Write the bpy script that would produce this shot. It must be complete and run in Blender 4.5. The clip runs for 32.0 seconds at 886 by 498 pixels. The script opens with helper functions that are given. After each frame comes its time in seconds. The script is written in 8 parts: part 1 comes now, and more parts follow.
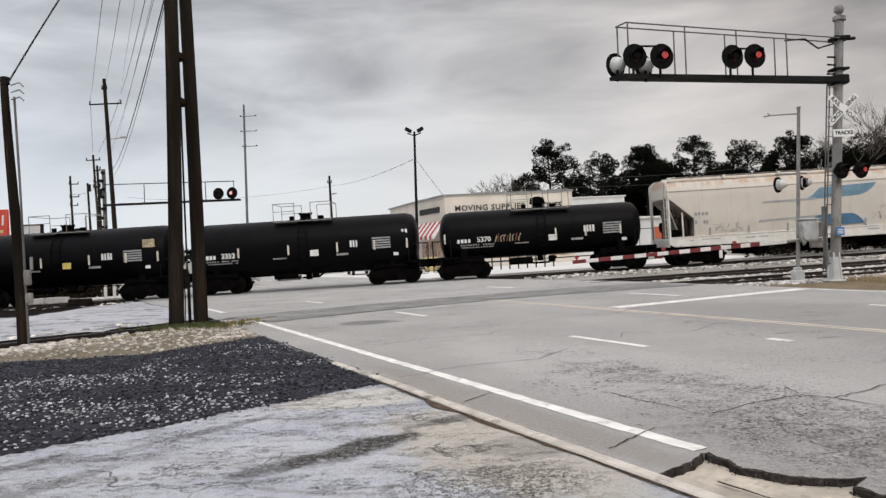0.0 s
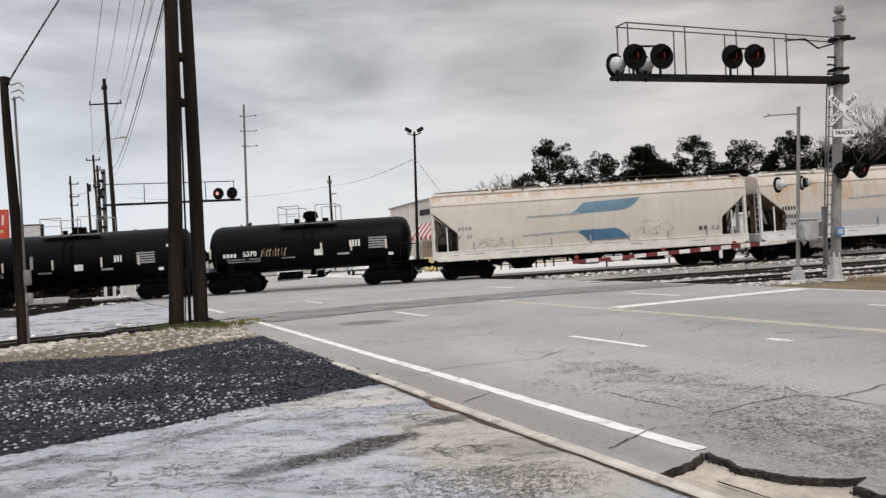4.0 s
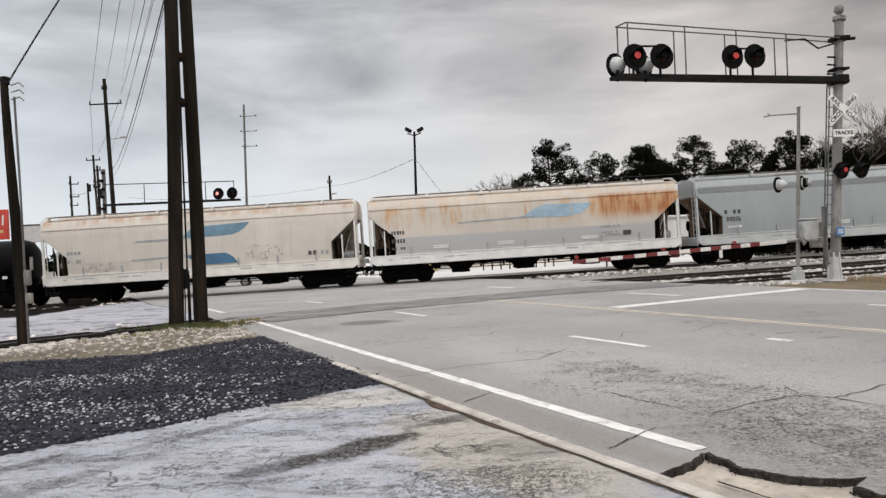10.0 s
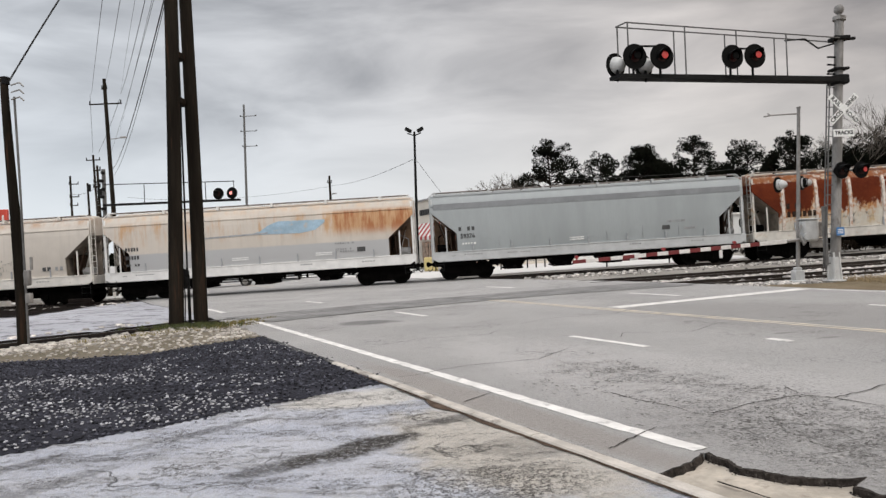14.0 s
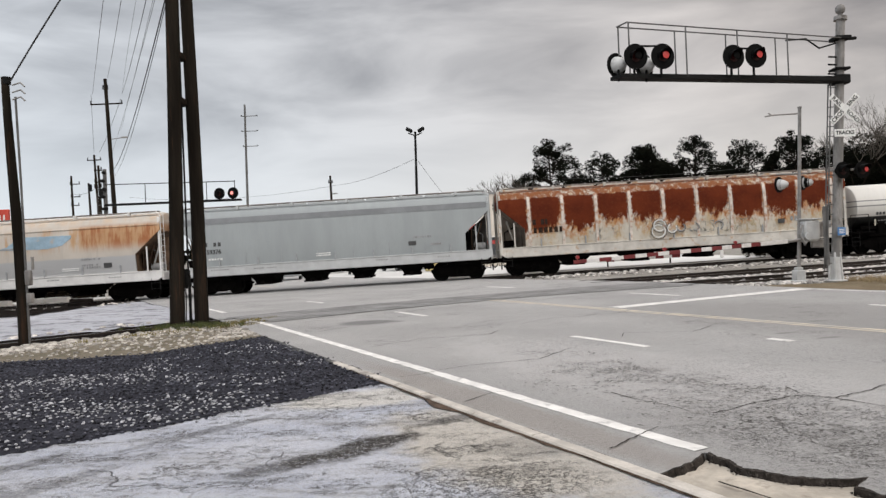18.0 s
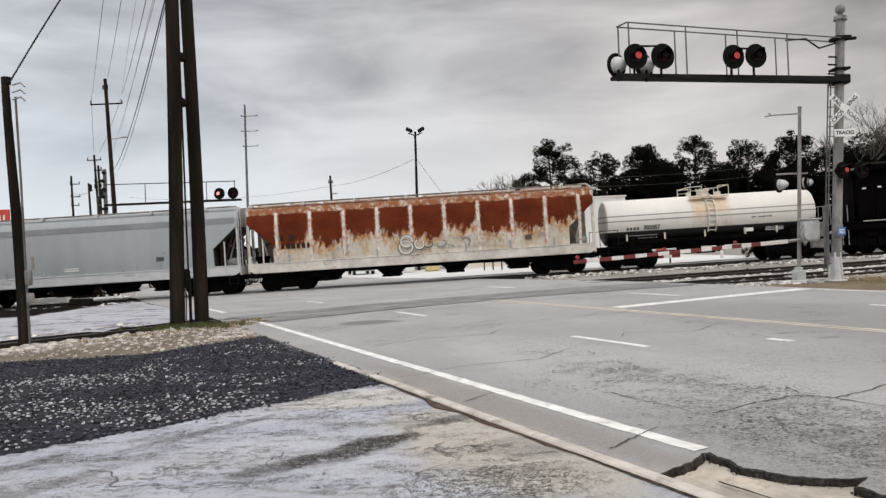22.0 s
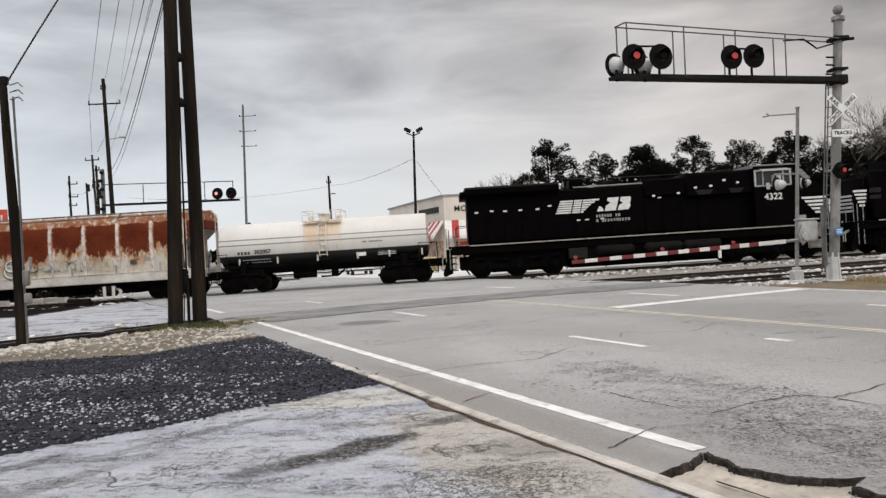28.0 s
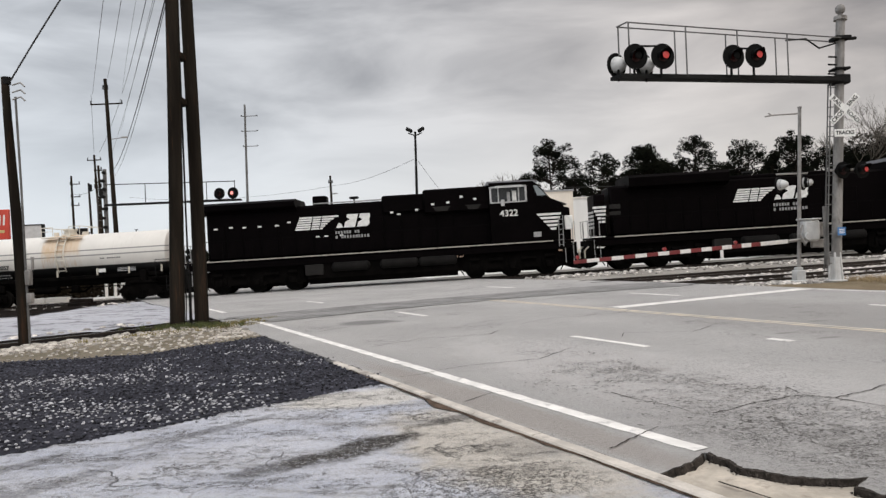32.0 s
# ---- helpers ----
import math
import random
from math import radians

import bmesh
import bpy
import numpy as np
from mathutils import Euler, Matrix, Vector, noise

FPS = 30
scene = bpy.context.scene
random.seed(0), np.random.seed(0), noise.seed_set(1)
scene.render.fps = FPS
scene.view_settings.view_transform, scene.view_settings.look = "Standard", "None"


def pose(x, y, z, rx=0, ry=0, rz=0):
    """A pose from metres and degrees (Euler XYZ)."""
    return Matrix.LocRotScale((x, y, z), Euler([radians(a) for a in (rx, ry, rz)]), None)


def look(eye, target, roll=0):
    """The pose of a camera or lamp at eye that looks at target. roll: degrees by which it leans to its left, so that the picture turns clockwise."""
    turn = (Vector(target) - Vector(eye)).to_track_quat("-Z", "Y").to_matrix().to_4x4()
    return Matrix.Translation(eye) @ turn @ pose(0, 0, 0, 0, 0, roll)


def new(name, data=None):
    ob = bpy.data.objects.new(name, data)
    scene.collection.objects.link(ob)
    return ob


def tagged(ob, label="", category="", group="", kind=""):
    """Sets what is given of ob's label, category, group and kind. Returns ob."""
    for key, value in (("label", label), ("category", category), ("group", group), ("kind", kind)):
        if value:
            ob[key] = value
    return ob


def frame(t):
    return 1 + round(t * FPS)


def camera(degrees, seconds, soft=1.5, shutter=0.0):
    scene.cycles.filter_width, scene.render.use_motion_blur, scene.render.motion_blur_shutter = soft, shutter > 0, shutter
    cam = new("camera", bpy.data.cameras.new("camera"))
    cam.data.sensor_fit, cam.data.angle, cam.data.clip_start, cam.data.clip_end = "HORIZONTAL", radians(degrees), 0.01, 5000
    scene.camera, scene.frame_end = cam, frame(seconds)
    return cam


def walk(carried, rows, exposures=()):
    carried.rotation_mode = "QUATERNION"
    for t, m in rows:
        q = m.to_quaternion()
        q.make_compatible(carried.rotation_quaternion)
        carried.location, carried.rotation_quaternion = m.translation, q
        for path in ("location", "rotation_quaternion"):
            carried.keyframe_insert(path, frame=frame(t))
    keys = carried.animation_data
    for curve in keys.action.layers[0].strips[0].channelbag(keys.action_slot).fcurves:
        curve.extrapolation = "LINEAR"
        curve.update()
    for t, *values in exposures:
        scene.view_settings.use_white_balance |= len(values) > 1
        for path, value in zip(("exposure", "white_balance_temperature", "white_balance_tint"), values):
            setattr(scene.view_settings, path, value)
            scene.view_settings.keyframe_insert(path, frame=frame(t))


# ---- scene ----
# ---- the camera: on a tripod at the kerb, with the slightest sway ----
cam = camera(64, 32.0, soft=1.4)
EYE = (0, 0, 1.55)


def sway(right, down=0.0):
    return look(EYE, (-right, 100, 1.55 + 0.16 + down), -2.4)


walk(cam, [(0, sway(0)), (14.5, sway(0)), (16.5, sway(-.12)), (17, sway(0)), (18, sway(.12)), (23, sway(.12)), (23.5, sway(0)),
           (27.5, sway(0)), (28, sway(-.12)), (29, sway(-.12)), (29.5, sway(0)), (29.8, sway(0)), (30, sway(0, -.18)),
           (30.2, sway(.05)), (30.5, sway(.12)), (32, sway(.12))])


# ---- world and light: a bright overcast sky ----
def overcast():
    w = bpy.data.worlds.new("overcast_sky")
    scene.world = w
    w.use_nodes = True
    nt = w.node_tree
    n, l = nt.nodes, nt.links
    bg = n["Background"]
    sky = n.new("ShaderNodeTexSky")
    sky.sky_type, sky.sun_disc = "NISHITA", False
    sky.sun_elevation, sky.sun_rotation = radians(52), radians(200)
    co = n.new("ShaderNodeTexCoord")
    sep = n.new("ShaderNodeSeparateXYZ")
    l.new(co.outputs["Generated"], sep.inputs[0])
    mp = n.new("ShaderNodeMapping")
    mp.inputs["Scale"].default_value = (1.3, 1.0, 4.6)
    mp.inputs["Rotation"].default_value = (0, radians(-4), 0)
    l.new(co.outputs["Generated"], mp.inputs[0])
    big = n.new("ShaderNodeTexNoise")
    big.inputs["Scale"].default_value, big.inputs["Detail"].default_value, big.inputs["Roughness"].default_value = 2.1, 7, .52
    big.inputs["Distortion"].default_value = .5
    l.new(mp.outputs[0], big.inputs["Vector"])
    ramp = n.new("ShaderNodeValToRGB")
    ramp.color_ramp.elements[0].position, ramp.color_ramp.elements[0].color = .34, (.325, .315, .318, 1)
    ramp.color_ramp.elements[1].position, ramp.color_ramp.elements[1].color = .64, (.745, .722, .715, 1)
    l.new(big.outputs["Fac"], ramp.inputs[0])
    # the cloud sheet thins towards the horizon and is brightest overhead, as overcast skies are
    low = n.new("ShaderNodeMapRange")
    low.interpolation_type = "SMOOTHSTEP"
    low.inputs["From Min"].default_value, low.inputs["From Max"].default_value = .02, .27
    low.inputs["To Min"].default_value, low.inputs["To Max"].default_value = .9, 0
    l.new(sep.outputs["Z"], low.inputs["Value"])
    mix = n.new("ShaderNodeMix")
    mix.data_type = "RGBA"
    l.new(low.outputs[0], mix.inputs["Factor"])
    l.new(ramp.outputs[0], mix.inputs["A"])
    mix.inputs["B"].default_value = (.83, .82, .825, 1)
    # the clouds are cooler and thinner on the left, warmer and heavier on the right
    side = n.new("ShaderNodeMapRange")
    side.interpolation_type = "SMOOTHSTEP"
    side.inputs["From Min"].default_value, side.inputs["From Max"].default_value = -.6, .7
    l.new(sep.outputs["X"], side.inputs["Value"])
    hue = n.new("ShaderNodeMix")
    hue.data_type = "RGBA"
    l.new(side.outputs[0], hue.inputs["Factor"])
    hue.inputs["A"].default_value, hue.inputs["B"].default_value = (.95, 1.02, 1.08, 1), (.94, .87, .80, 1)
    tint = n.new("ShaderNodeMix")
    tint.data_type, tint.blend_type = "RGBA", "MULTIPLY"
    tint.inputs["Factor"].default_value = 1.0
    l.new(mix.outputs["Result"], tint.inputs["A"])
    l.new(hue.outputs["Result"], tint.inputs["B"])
    high = n.new("ShaderNodeMapRange")
    high.interpolation_type = "SMOOTHSTEP"
    high.inputs["From Min"].default_value, high.inputs["From Max"].default_value = .36, .85
    high.inputs["To Min"].default_value, high.inputs["To Max"].default_value = 1.0, 2.7
    l.new(sep.outputs["Z"], high.inputs["Value"])
    up = n.new("ShaderNodeVectorMath")
    up.operation = "SCALE"
    l.new(tint.outputs["Result"], up.inputs[0])
    l.new(high.outputs[0], up.inputs["Scale"])
    blue = n.new("ShaderNodeVectorMath")
    blue.operation = "SCALE"
    blue.inputs["Scale"].default_value = .012
    l.new(sky.outputs[0], blue.inputs[0])
    add = n.new("ShaderNodeVectorMath")
    add.operation = "ADD"
    l.new(up.outputs[0], add.inputs[0])
    l.new(blue.outputs[0], add.inputs[1])
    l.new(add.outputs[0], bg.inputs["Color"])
    bg.inputs["Strength"].default_value = 1.0
    sun = bpy.data.lights.new("sun", "SUN")
    sun.energy, sun.angle, sun.color = 1.35, radians(40), (1, .97, .93)
    ob = new("sun", sun)
    ob.matrix_world = look((8, -20, 34), (0, 10, 0))


overcast()
scene.view_settings.exposure = -0.08


# ---- building kit ----
class Geo:
    """Collects corners and faces of one mesh."""

    def __init__(self):
        self.v, self.f = [], []

    def add(self, vs, fs):
        k = len(self.v)
        self.v += [tuple(p) for p in vs]
        self.f += [tuple(k + i for i in f) for f in fs]
        return self

    def box(self, c, s, b=0.0, m=None):
        """A box round c with sides s; b: chamfer."""
        hx, hy, hz = s[0] / 2, s[1] / 2, s[2] / 2
        b = min(b, hx * .9, hy * .9, hz * .9)
        vs, fs = [], []
        if b <= 0:
            vs = [Vector((x * hx, y * hy, z * hz)) for z in (-1, 1) for y in (-1, 1) for x in (-1, 1)]
            fs = [(0, 2, 3, 1), (4, 5, 7, 6), (0, 1, 5, 4), (2, 6, 7, 3), (0, 4, 6, 2), (1, 3, 7, 5)]
        else:
            idx = {}
            for sx in (-1, 1):
                for sy in (-1, 1):
                    for sz in (-1, 1):
                        for a in range(3):
                            p = [sx * hx, sy * hy, sz * hz]
                            for o in range(3):
                                if o != a:
                                    p[o] -= (sx, sy, sz)[o] * b
                            idx[sx, sy, sz, a] = len(vs)
                            vs.append(Vector(p))
            for a in range(3):
                o1, o2 = [o for o in range(3) if o != a]
                for s0 in (-1, 1):
                    q = []
                    for p1, p2 in ((-1, -1), (1, -1), (1, 1), (-1, 1)):
                        k = [0, 0, 0]
                        k[a], k[o1], k[o2] = s0, p1, p2
                        q.append(idx[(*k, a)])
                    fs.append(tuple(q))
                for p1 in (-1, 1):
                    for p2 in (-1, 1):
                        k = [0, 0, 0]
                        k[o1], k[o2] = p1, p2
                        lo, hi = list(k), list(k)
                        lo[a], hi[a] = -1, 1
                        fs.append((idx[(*lo, o1)], idx[(*hi, o1)], idx[(*hi, o2)], idx[(*lo, o2)]))
            for sx in (-1, 1):
                for sy in (-1, 1):
                    for sz in (-1, 1):
                        fs.append(tuple(idx[sx, sy, sz, a] for a in range(3)))
        vs = [(m @ p if m else p) + Vector(c) for p in vs]
        return self.add(vs, fs)

    def cyl(self, p0, p1, r0, r1=None, n=12, caps=True):
        p0, p1 = Vector(p0), Vector(p1)
        r1 = r0 if r1 is None else r1
        d = (p1 - p0).normalized()
        u = d.orthogonal().normalized()
        w = d.cross(u)
        vs = []
        for p, r in ((p0, r0), (p1, r1)):
            vs += [p + r * (math.cos(2 * math.pi * i / n) * u + math.sin(2 * math.pi * i / n) * w) for i in range(n)]
        fs = [(i, (i + 1) % n, n + (i + 1) % n, n + i) for i in range(n)]
        if caps:
            fs += [tuple(range(n))[::-1], tuple(range(n, 2 * n))]
        return self.add(vs, fs)

    def tube(self, pts, r, n=6):
        """A round bar bent along points, as one piece."""
        pts = [Vector(p) for p in pts]
        vs, fs = [], []
        u = None
        for i, p in enumerate(pts):
            a = (p - pts[i - 1]).normalized() if i else (pts[1] - p).normalized()
            b = (pts[i + 1] - p).normalized() if i < len(pts) - 1 else a
            d = (a + b).normalized() if (a + b).length > .01 else a
            u = d.orthogonal().normalized() if u is None else (u - d * u.dot(d)).normalized()
            w = d.cross(u)
            k = r / max(.5, d.dot(a))
            vs += [p + k * (math.cos(2 * math.pi * q / n) * u + math.sin(2 * math.pi * q / n) * w) for q in range(n)]
        for i in range(len(pts) - 1):
            fs += [(i * n + q, i * n + (q + 1) % n, (i + 1) * n + (q + 1) % n, (i + 1) * n + q) for q in range(n)]
        fs += [tuple(range(n))[::-1], tuple(range((len(pts) - 1) * n, len(pts) * n))]
        return self.add(vs, fs)

    def turned(self, prof, axis="x", at=(0, 0, 0), n=32):
        """A body of revolution: prof holds (along, radius)."""
        vs, fs = [], []
        for s, r in prof:
            for i in range(n):
                c, q = r * math.cos(2 * math.pi * i / n), r * math.sin(2 * math.pi * i / n)
                p = {"x": (s, c, q), "y": (q, s, c), "z": (c, q, s)}[axis]
                vs.append(Vector(p) + Vector(at))
        for k in range(len(prof) - 1):
            for i in range(n):
                j = (i + 1) % n
                fs.append((k * n + i, k * n + j, (k + 1) * n + j, (k + 1) * n + i))
        fs += [tuple(range(n))[::-1], tuple(range((len(prof) - 1) * n, len(prof) * n))]
        return self.add(vs, fs)

    def prism(self, poly, axis, a, b):
        """A flat outline drawn out along an axis from a to b."""
        n = len(poly)

        def p(q, s):
            return {"x": (s, q[0], q[1]), "y": (q[0], s, q[1]), "z": (q[0], q[1], s)}[axis]
        vs = [p(q, a) for q in poly] + [p(q, b) for q in poly]
        fs = [(i, (i + 1) % n, n + (i + 1) % n, n + i) for i in range(n)]
        return self.add(vs, fs + [tuple(range(n))[::-1], tuple(range(n, 2 * n))])

    def mesh(self, name):
        me = bpy.data.meshes.new(name)
        me.from_pydata(self.v, [], self.f)
        bm = bmesh.new()
        bm.from_mesh(me)
        bmesh.ops.recalc_face_normals(bm, faces=bm.faces)
        bm.to_mesh(me)
        bm.free()
        me.polygons.foreach_set("use_smooth", [True] * len(me.polygons))
        me.set_sharp_from_angle(angle=radians(38))
        return me


def part(name, geo, material, parent=None, label="", at=None, turn=None):
    """Links a mesh as one object under a thing or a part."""
    me = geo.mesh(name) if isinstance(geo, Geo) else geo
    if material and not me.materials:
        me.materials.append(material)
    ob = new(name, me)
    if parent:
        ob.parent = parent
    if at is not None:
        ob.location = at
    if turn is not None:
        ob.rotation_euler = [radians(a) for a in turn]
    if label:
        ob["label"] = label
    return ob


def thing(name, label, category, at=(0, 0, 0), group="", turn=(0, 0, 0)):
    ob = new(name)
    ob.empty_display_size = .3
    ob.matrix_basis = pose(*at, *turn)
    return tagged(ob, label, category, group)


def lettering(text, size, depth=.004, bold=0.0, spacing=1.0):
    """A mesh of the words, standing in the xz plane and read from -y, centred."""
    cu = bpy.data.curves.new("lettering", "FONT")
    cu.body, cu.size, cu.extrude, cu.offset, cu.space_character = text, size, depth, bold, spacing
    cu.align_x, cu.align_y = "CENTER", "CENTER"
    cu.resolution_u = 3
    ob = bpy.data.objects.new("lettering", cu)
    scene.collection.objects.link(ob)
    dg = bpy.context.evaluated_depsgraph_get()
    me = bpy.data.meshes.new_from_object(ob.evaluated_get(dg))
    bpy.data.objects.remove(ob)
    me.transform(Matrix.Rotation(radians(90), 4, "X"))
    me.materials.clear()
    return me


# ---- materials ----
def nmath(nt, op, a, b=0.0, c=0.0):
    nd = nt.nodes.new("ShaderNodeMath")
    nd.operation = op
    for s, x in zip(nd.inputs, (a, b, c)):
        if isinstance(x, (int, float)):
            s.default_value = x
        else:
            nt.links.new(x, s)
    return nd.outputs[0]


def nstep(nt, x, lo, hi):
    nd = nt.nodes.new("ShaderNodeMapRange")
    nd.interpolation_type = "SMOOTHSTEP"
    nt.links.new(x, nd.inputs["Value"])
    nd.inputs["From Min"].default_value, nd.inputs["From Max"].default_value = lo, hi
    return nd.outputs[0]


def nnoise(nt, vec, scale, detail=4, rough=.55, stretch=None, distort=0.0):
    if stretch:
        mp = nt.nodes.new("ShaderNodeMapping")
        mp.inputs["Scale"].default_value = stretch
        nt.links.new(vec, mp.inputs[0])
        vec = mp.outputs[0]
    nd = nt.nodes.new("ShaderNodeTexNoise")
    nd.inputs["Scale"].default_value, nd.inputs["Detail"].default_value, nd.inputs["Roughness"].default_value = scale, detail, rough
    nd.inputs["Distortion"].default_value = distort
    nt.links.new(vec, nd.inputs["Vector"])
    return nd.outputs["Fac"]


def nmix(nt, fac, a, b, mode="MIX"):
    nd = nt.nodes.new("ShaderNodeMix")
    nd.data_type, nd.blend_type = "RGBA", mode
    for s, x in ((nd.inputs["Factor"], fac), (nd.inputs["A"], a), (nd.inputs["B"], b)):
        if isinstance(x, (int, float)):
            s.default_value = x
        elif isinstance(x, tuple):
            s.default_value = (*x[:3], 1)
        else:
            nt.links.new(x, s)
    return nd.outputs["Result"]


def blank(name, rough=.7, metal=0.0):
    m = bpy.data.materials.new(name)
    m.use_nodes = True
    b = m.node_tree.nodes["Principled BSDF"]
    b.inputs["Roughness"].default_value, b.inputs["Metallic"].default_value = rough, metal
    co = m.node_tree.nodes.new("ShaderNodeTexCoord")
    return m, m.node_tree, b, co.outputs["Object"]


def nbump(nt, b, height, strength, dist=.01):
    nd = nt.nodes.new("ShaderNodeBump")
    nd.inputs["Strength"].default_value, nd.inputs["Distance"].default_value = strength, dist
    nt.links.new(height, nd.inputs["Height"])
    nt.links.new(nd.outputs[0], b.inputs["Normal"])


def mat(name, col, rough=.7, metal=0.0, var=.25, scale=1.5, grain=30, bump=.25, stain=None, amount=.3, stretch=(1, 1, 1), per_piece=0.0, spec=.5, per_island=0.0):
    """A worn surface: two scales of tone, a stain colour in patches, and fine relief."""
    m, nt, b, co = blank(name, rough, metal)
    b.inputs["Specular IOR Level"].default_value = spec
    dark = tuple(c * (1 - var) for c in col)
    light = tuple(min(1, c * (1 + var)) for c in col)
    big = nnoise(nt, co, scale, 5, .6, stretch)
    fine = nnoise(nt, co, grain, 3, .6, stretch)
    c = nmix(nt, nstep(nt, big, .3, .7), dark, light)
    c = nmix(nt, nmath(nt, "MULTIPLY", nstep(nt, fine, .35, .7), .35), c, dark)
    if stain:
        patch = nnoise(nt, co, scale * 1.7, 6, .65, stretch)
        c = nmix(nt, nmath(nt, "MULTIPLY", nstep(nt, patch, .72 - amount * .5, .82 - amount * .3), .85), c, stain)
    if per_piece or per_island:
        info = nt.nodes.new("ShaderNodeObjectInfo") if per_piece else nt.nodes.new("ShaderNodeNewGeometry")
        q = per_piece or per_island
        k = nmath(nt, "MULTIPLY_ADD", info.outputs["Random" if per_piece else "Random Per Island"], 2 * q, 1 - q)
        hsv = nt.nodes.new("ShaderNodeHueSaturation")
        nt.links.new(k, hsv.inputs["Value"])
        nt.links.new(c, hsv.inputs["Color"])
        c = hsv.outputs[0]
    nt.links.new(c, b.inputs["Base Color"])
    r = nmath(nt, "MULTIPLY_ADD", big, .3, rough - .15)
    nt.links.new(r, b.inputs["Roughness"])
    if bump:
        nbump(nt, b, fine, bump)
    return m


def glow(name, col, strength):
    m, nt, b, co = blank(name, .4)
    b.inputs["Base Color"].default_value = (*col, 1)
    b.inputs["Emission Color"].default_value = (*col, 1)
    b.inputs["Emission Strength"].default_value = strength
    return m


WOOD_POLE = mat("weathered_pole_wood", (.019, .0155, .012), .95, var=.5, scale=1.2, grain=18, bump=.6, stretch=(3, 3, .25), stain=(.06, .032, .02), amount=.35, spec=.05)
GALV = mat("galvanised_steel", (.27, .258, .245), .6, .1, var=.4, scale=3, grain=40, bump=.15, stain=(.10, .085, .07), amount=.4, stretch=(1, 1, .35))
DARK_STEEL = mat("dark_steel", (.012, .012, .012), .7, .0, var=.3, scale=4, grain=40, bump=.15, spec=.1)
SIGNAL_BLACK = mat("black_signal_paint", (.004, .004, .004), .7, var=.2, scale=5, bump=.05, spec=.1)
LENS_DARK = mat("unlit_red_lens", (.02, .004, .004), .4, var=.15, scale=20, bump=.1, spec=.2)
LENS_LIT = glow("lit_red_lens", (.5, .05, .045), .15)
LENS_FAR = glow("lit_far_lens", (1.0, .34, .3), 1.1)
PALE_PAINT = mat("pale_box_paint", (.55, .55, .54), .5, var=.12, scale=4, bump=.05, stain=(.35, .32, .28), amount=.15)
DULL_GALV = mat("dull_galvanised_steel", (.12, .118, .115), .7, .1, var=.3, scale=3, grain=40, bump=.1)
SILVER = mat("silver_paint", (.29, .275, .26), .5, .1, var=.25, scale=5, bump=.1, stain=(.16, .13, .11), amount=.25)
WHITE_SIGN = mat("white_sign_sheet", (.8, .8, .78), .5, var=.08, scale=6, bump=.03, stain=(.5, .46, .4), amount=.1)
BLACK_PAINT = mat("black_letter_paint", (.015, .015, .015), .6, var=.2, scale=8, bump=0)
BLUE_SIGN = mat("blue_sign_sheet", (.05, .18, .42), .45, var=.1, scale=6, bump=0)
RED_BAND = mat("red_reflective_sheet", (.15, .018, .02), .55, var=.25, scale=6, bump=.05)
WHITE_BAND = mat("white_reflective_sheet", (.68, .66, .64), .5, var=.1, scale=6, bump=.05)
RUBBER = mat("black_cable", (.02, .02, .02), .7, var=.1, bump=0)
RAIL = mat("rail_steel", (.035, .026, .02), .7, .2, var=.3, scale=3, grain=30)
RAIL_TOP = mat("polished_rail_head", (.16, .15, .14), .4, .6, var=.2, scale=3, bump=.05)
TIE = mat("creosoted_tie", (.012, .009, .008), .9, spec=.1, var=.4, scale=3, grain=25, bump=.6, stretch=(1, 1, 1), per_piece=.3)
STONE = mat("ballast_stone", (.5, .47, .44), .9, var=.5, scale=3, grain=30, bump=.4, per_island=.5, spec=.2)
PALE_STONE = mat("pale_gravel_stone", (.43, .40, .36), .9, var=.35, scale=4, grain=30, bump=.4, per_island=.45, spec=.2)
CHIP = mat("dark_gravel_chip", (.055, .056, .07), .9, var=.5, scale=9, grain=40, bump=.4, per_island=.85, spec=.2)
CHIP_PALE = mat("pale_gravel_chip", (.37, .37, .39), .85, var=.4, scale=9, grain=40, bump=.4, per_island=.5, spec=.2)
PAINT_WHITE = mat("worn_white_road_paint", (.745, .725, .695), .8, var=.14, scale=3, grain=45, bump=.4, stain=(.38, .37, .36), amount=.4)
PAINT_YELLOW = mat("worn_yellow_road_paint", (.58, .51, .41), .75, var=.15, scale=2, grain=45, bump=.3, stain=(.38, .37, .36), amount=.6)
GRASS = mat("dry_grass", (.20, .165, .055), .9, var=.5, scale=6, bump=0)
GREEN = mat("winter_grass", (.07, .085, .025), .9, var=.5, scale=6, bump=0)
TRUCK_BLACK = mat("grimy_truck_steel", (.0038, .0034, .0032), .85, .0, var=.5, scale=2, grain=20, bump=.3, stain=(.012, .009, .007), amount=.2, spec=.02)
WHEEL = mat("wheel_steel", (.006, .0055, .005), .75, .0, var=.4, scale=3, bump=.1, spec=.06)
TANK_BLACK = mat("black_tank_paint", (.0034, .0031, .0037), .42, var=.3, scale=.9, grain=14, bump=.06, stain=(.012, .011, .010), amount=.2, spec=.06)
LOCO_BLACK = mat("black_locomotive_paint", (.0021, .0015, .0017), .55, var=.35, scale=.9, grain=14, bump=.05, stain=(.004, .0035, .003), amount=.2, spec=.025)
DECAL = mat("white_stencil", (.7, .7, .68), .6, var=.15, scale=5, bump=0, stain=(.2, .19, .18), amount=.12)
DECAL_GREY = mat("faded_stencil", (.3, .3, .3), .7, var=.3, scale=6, bump=0)
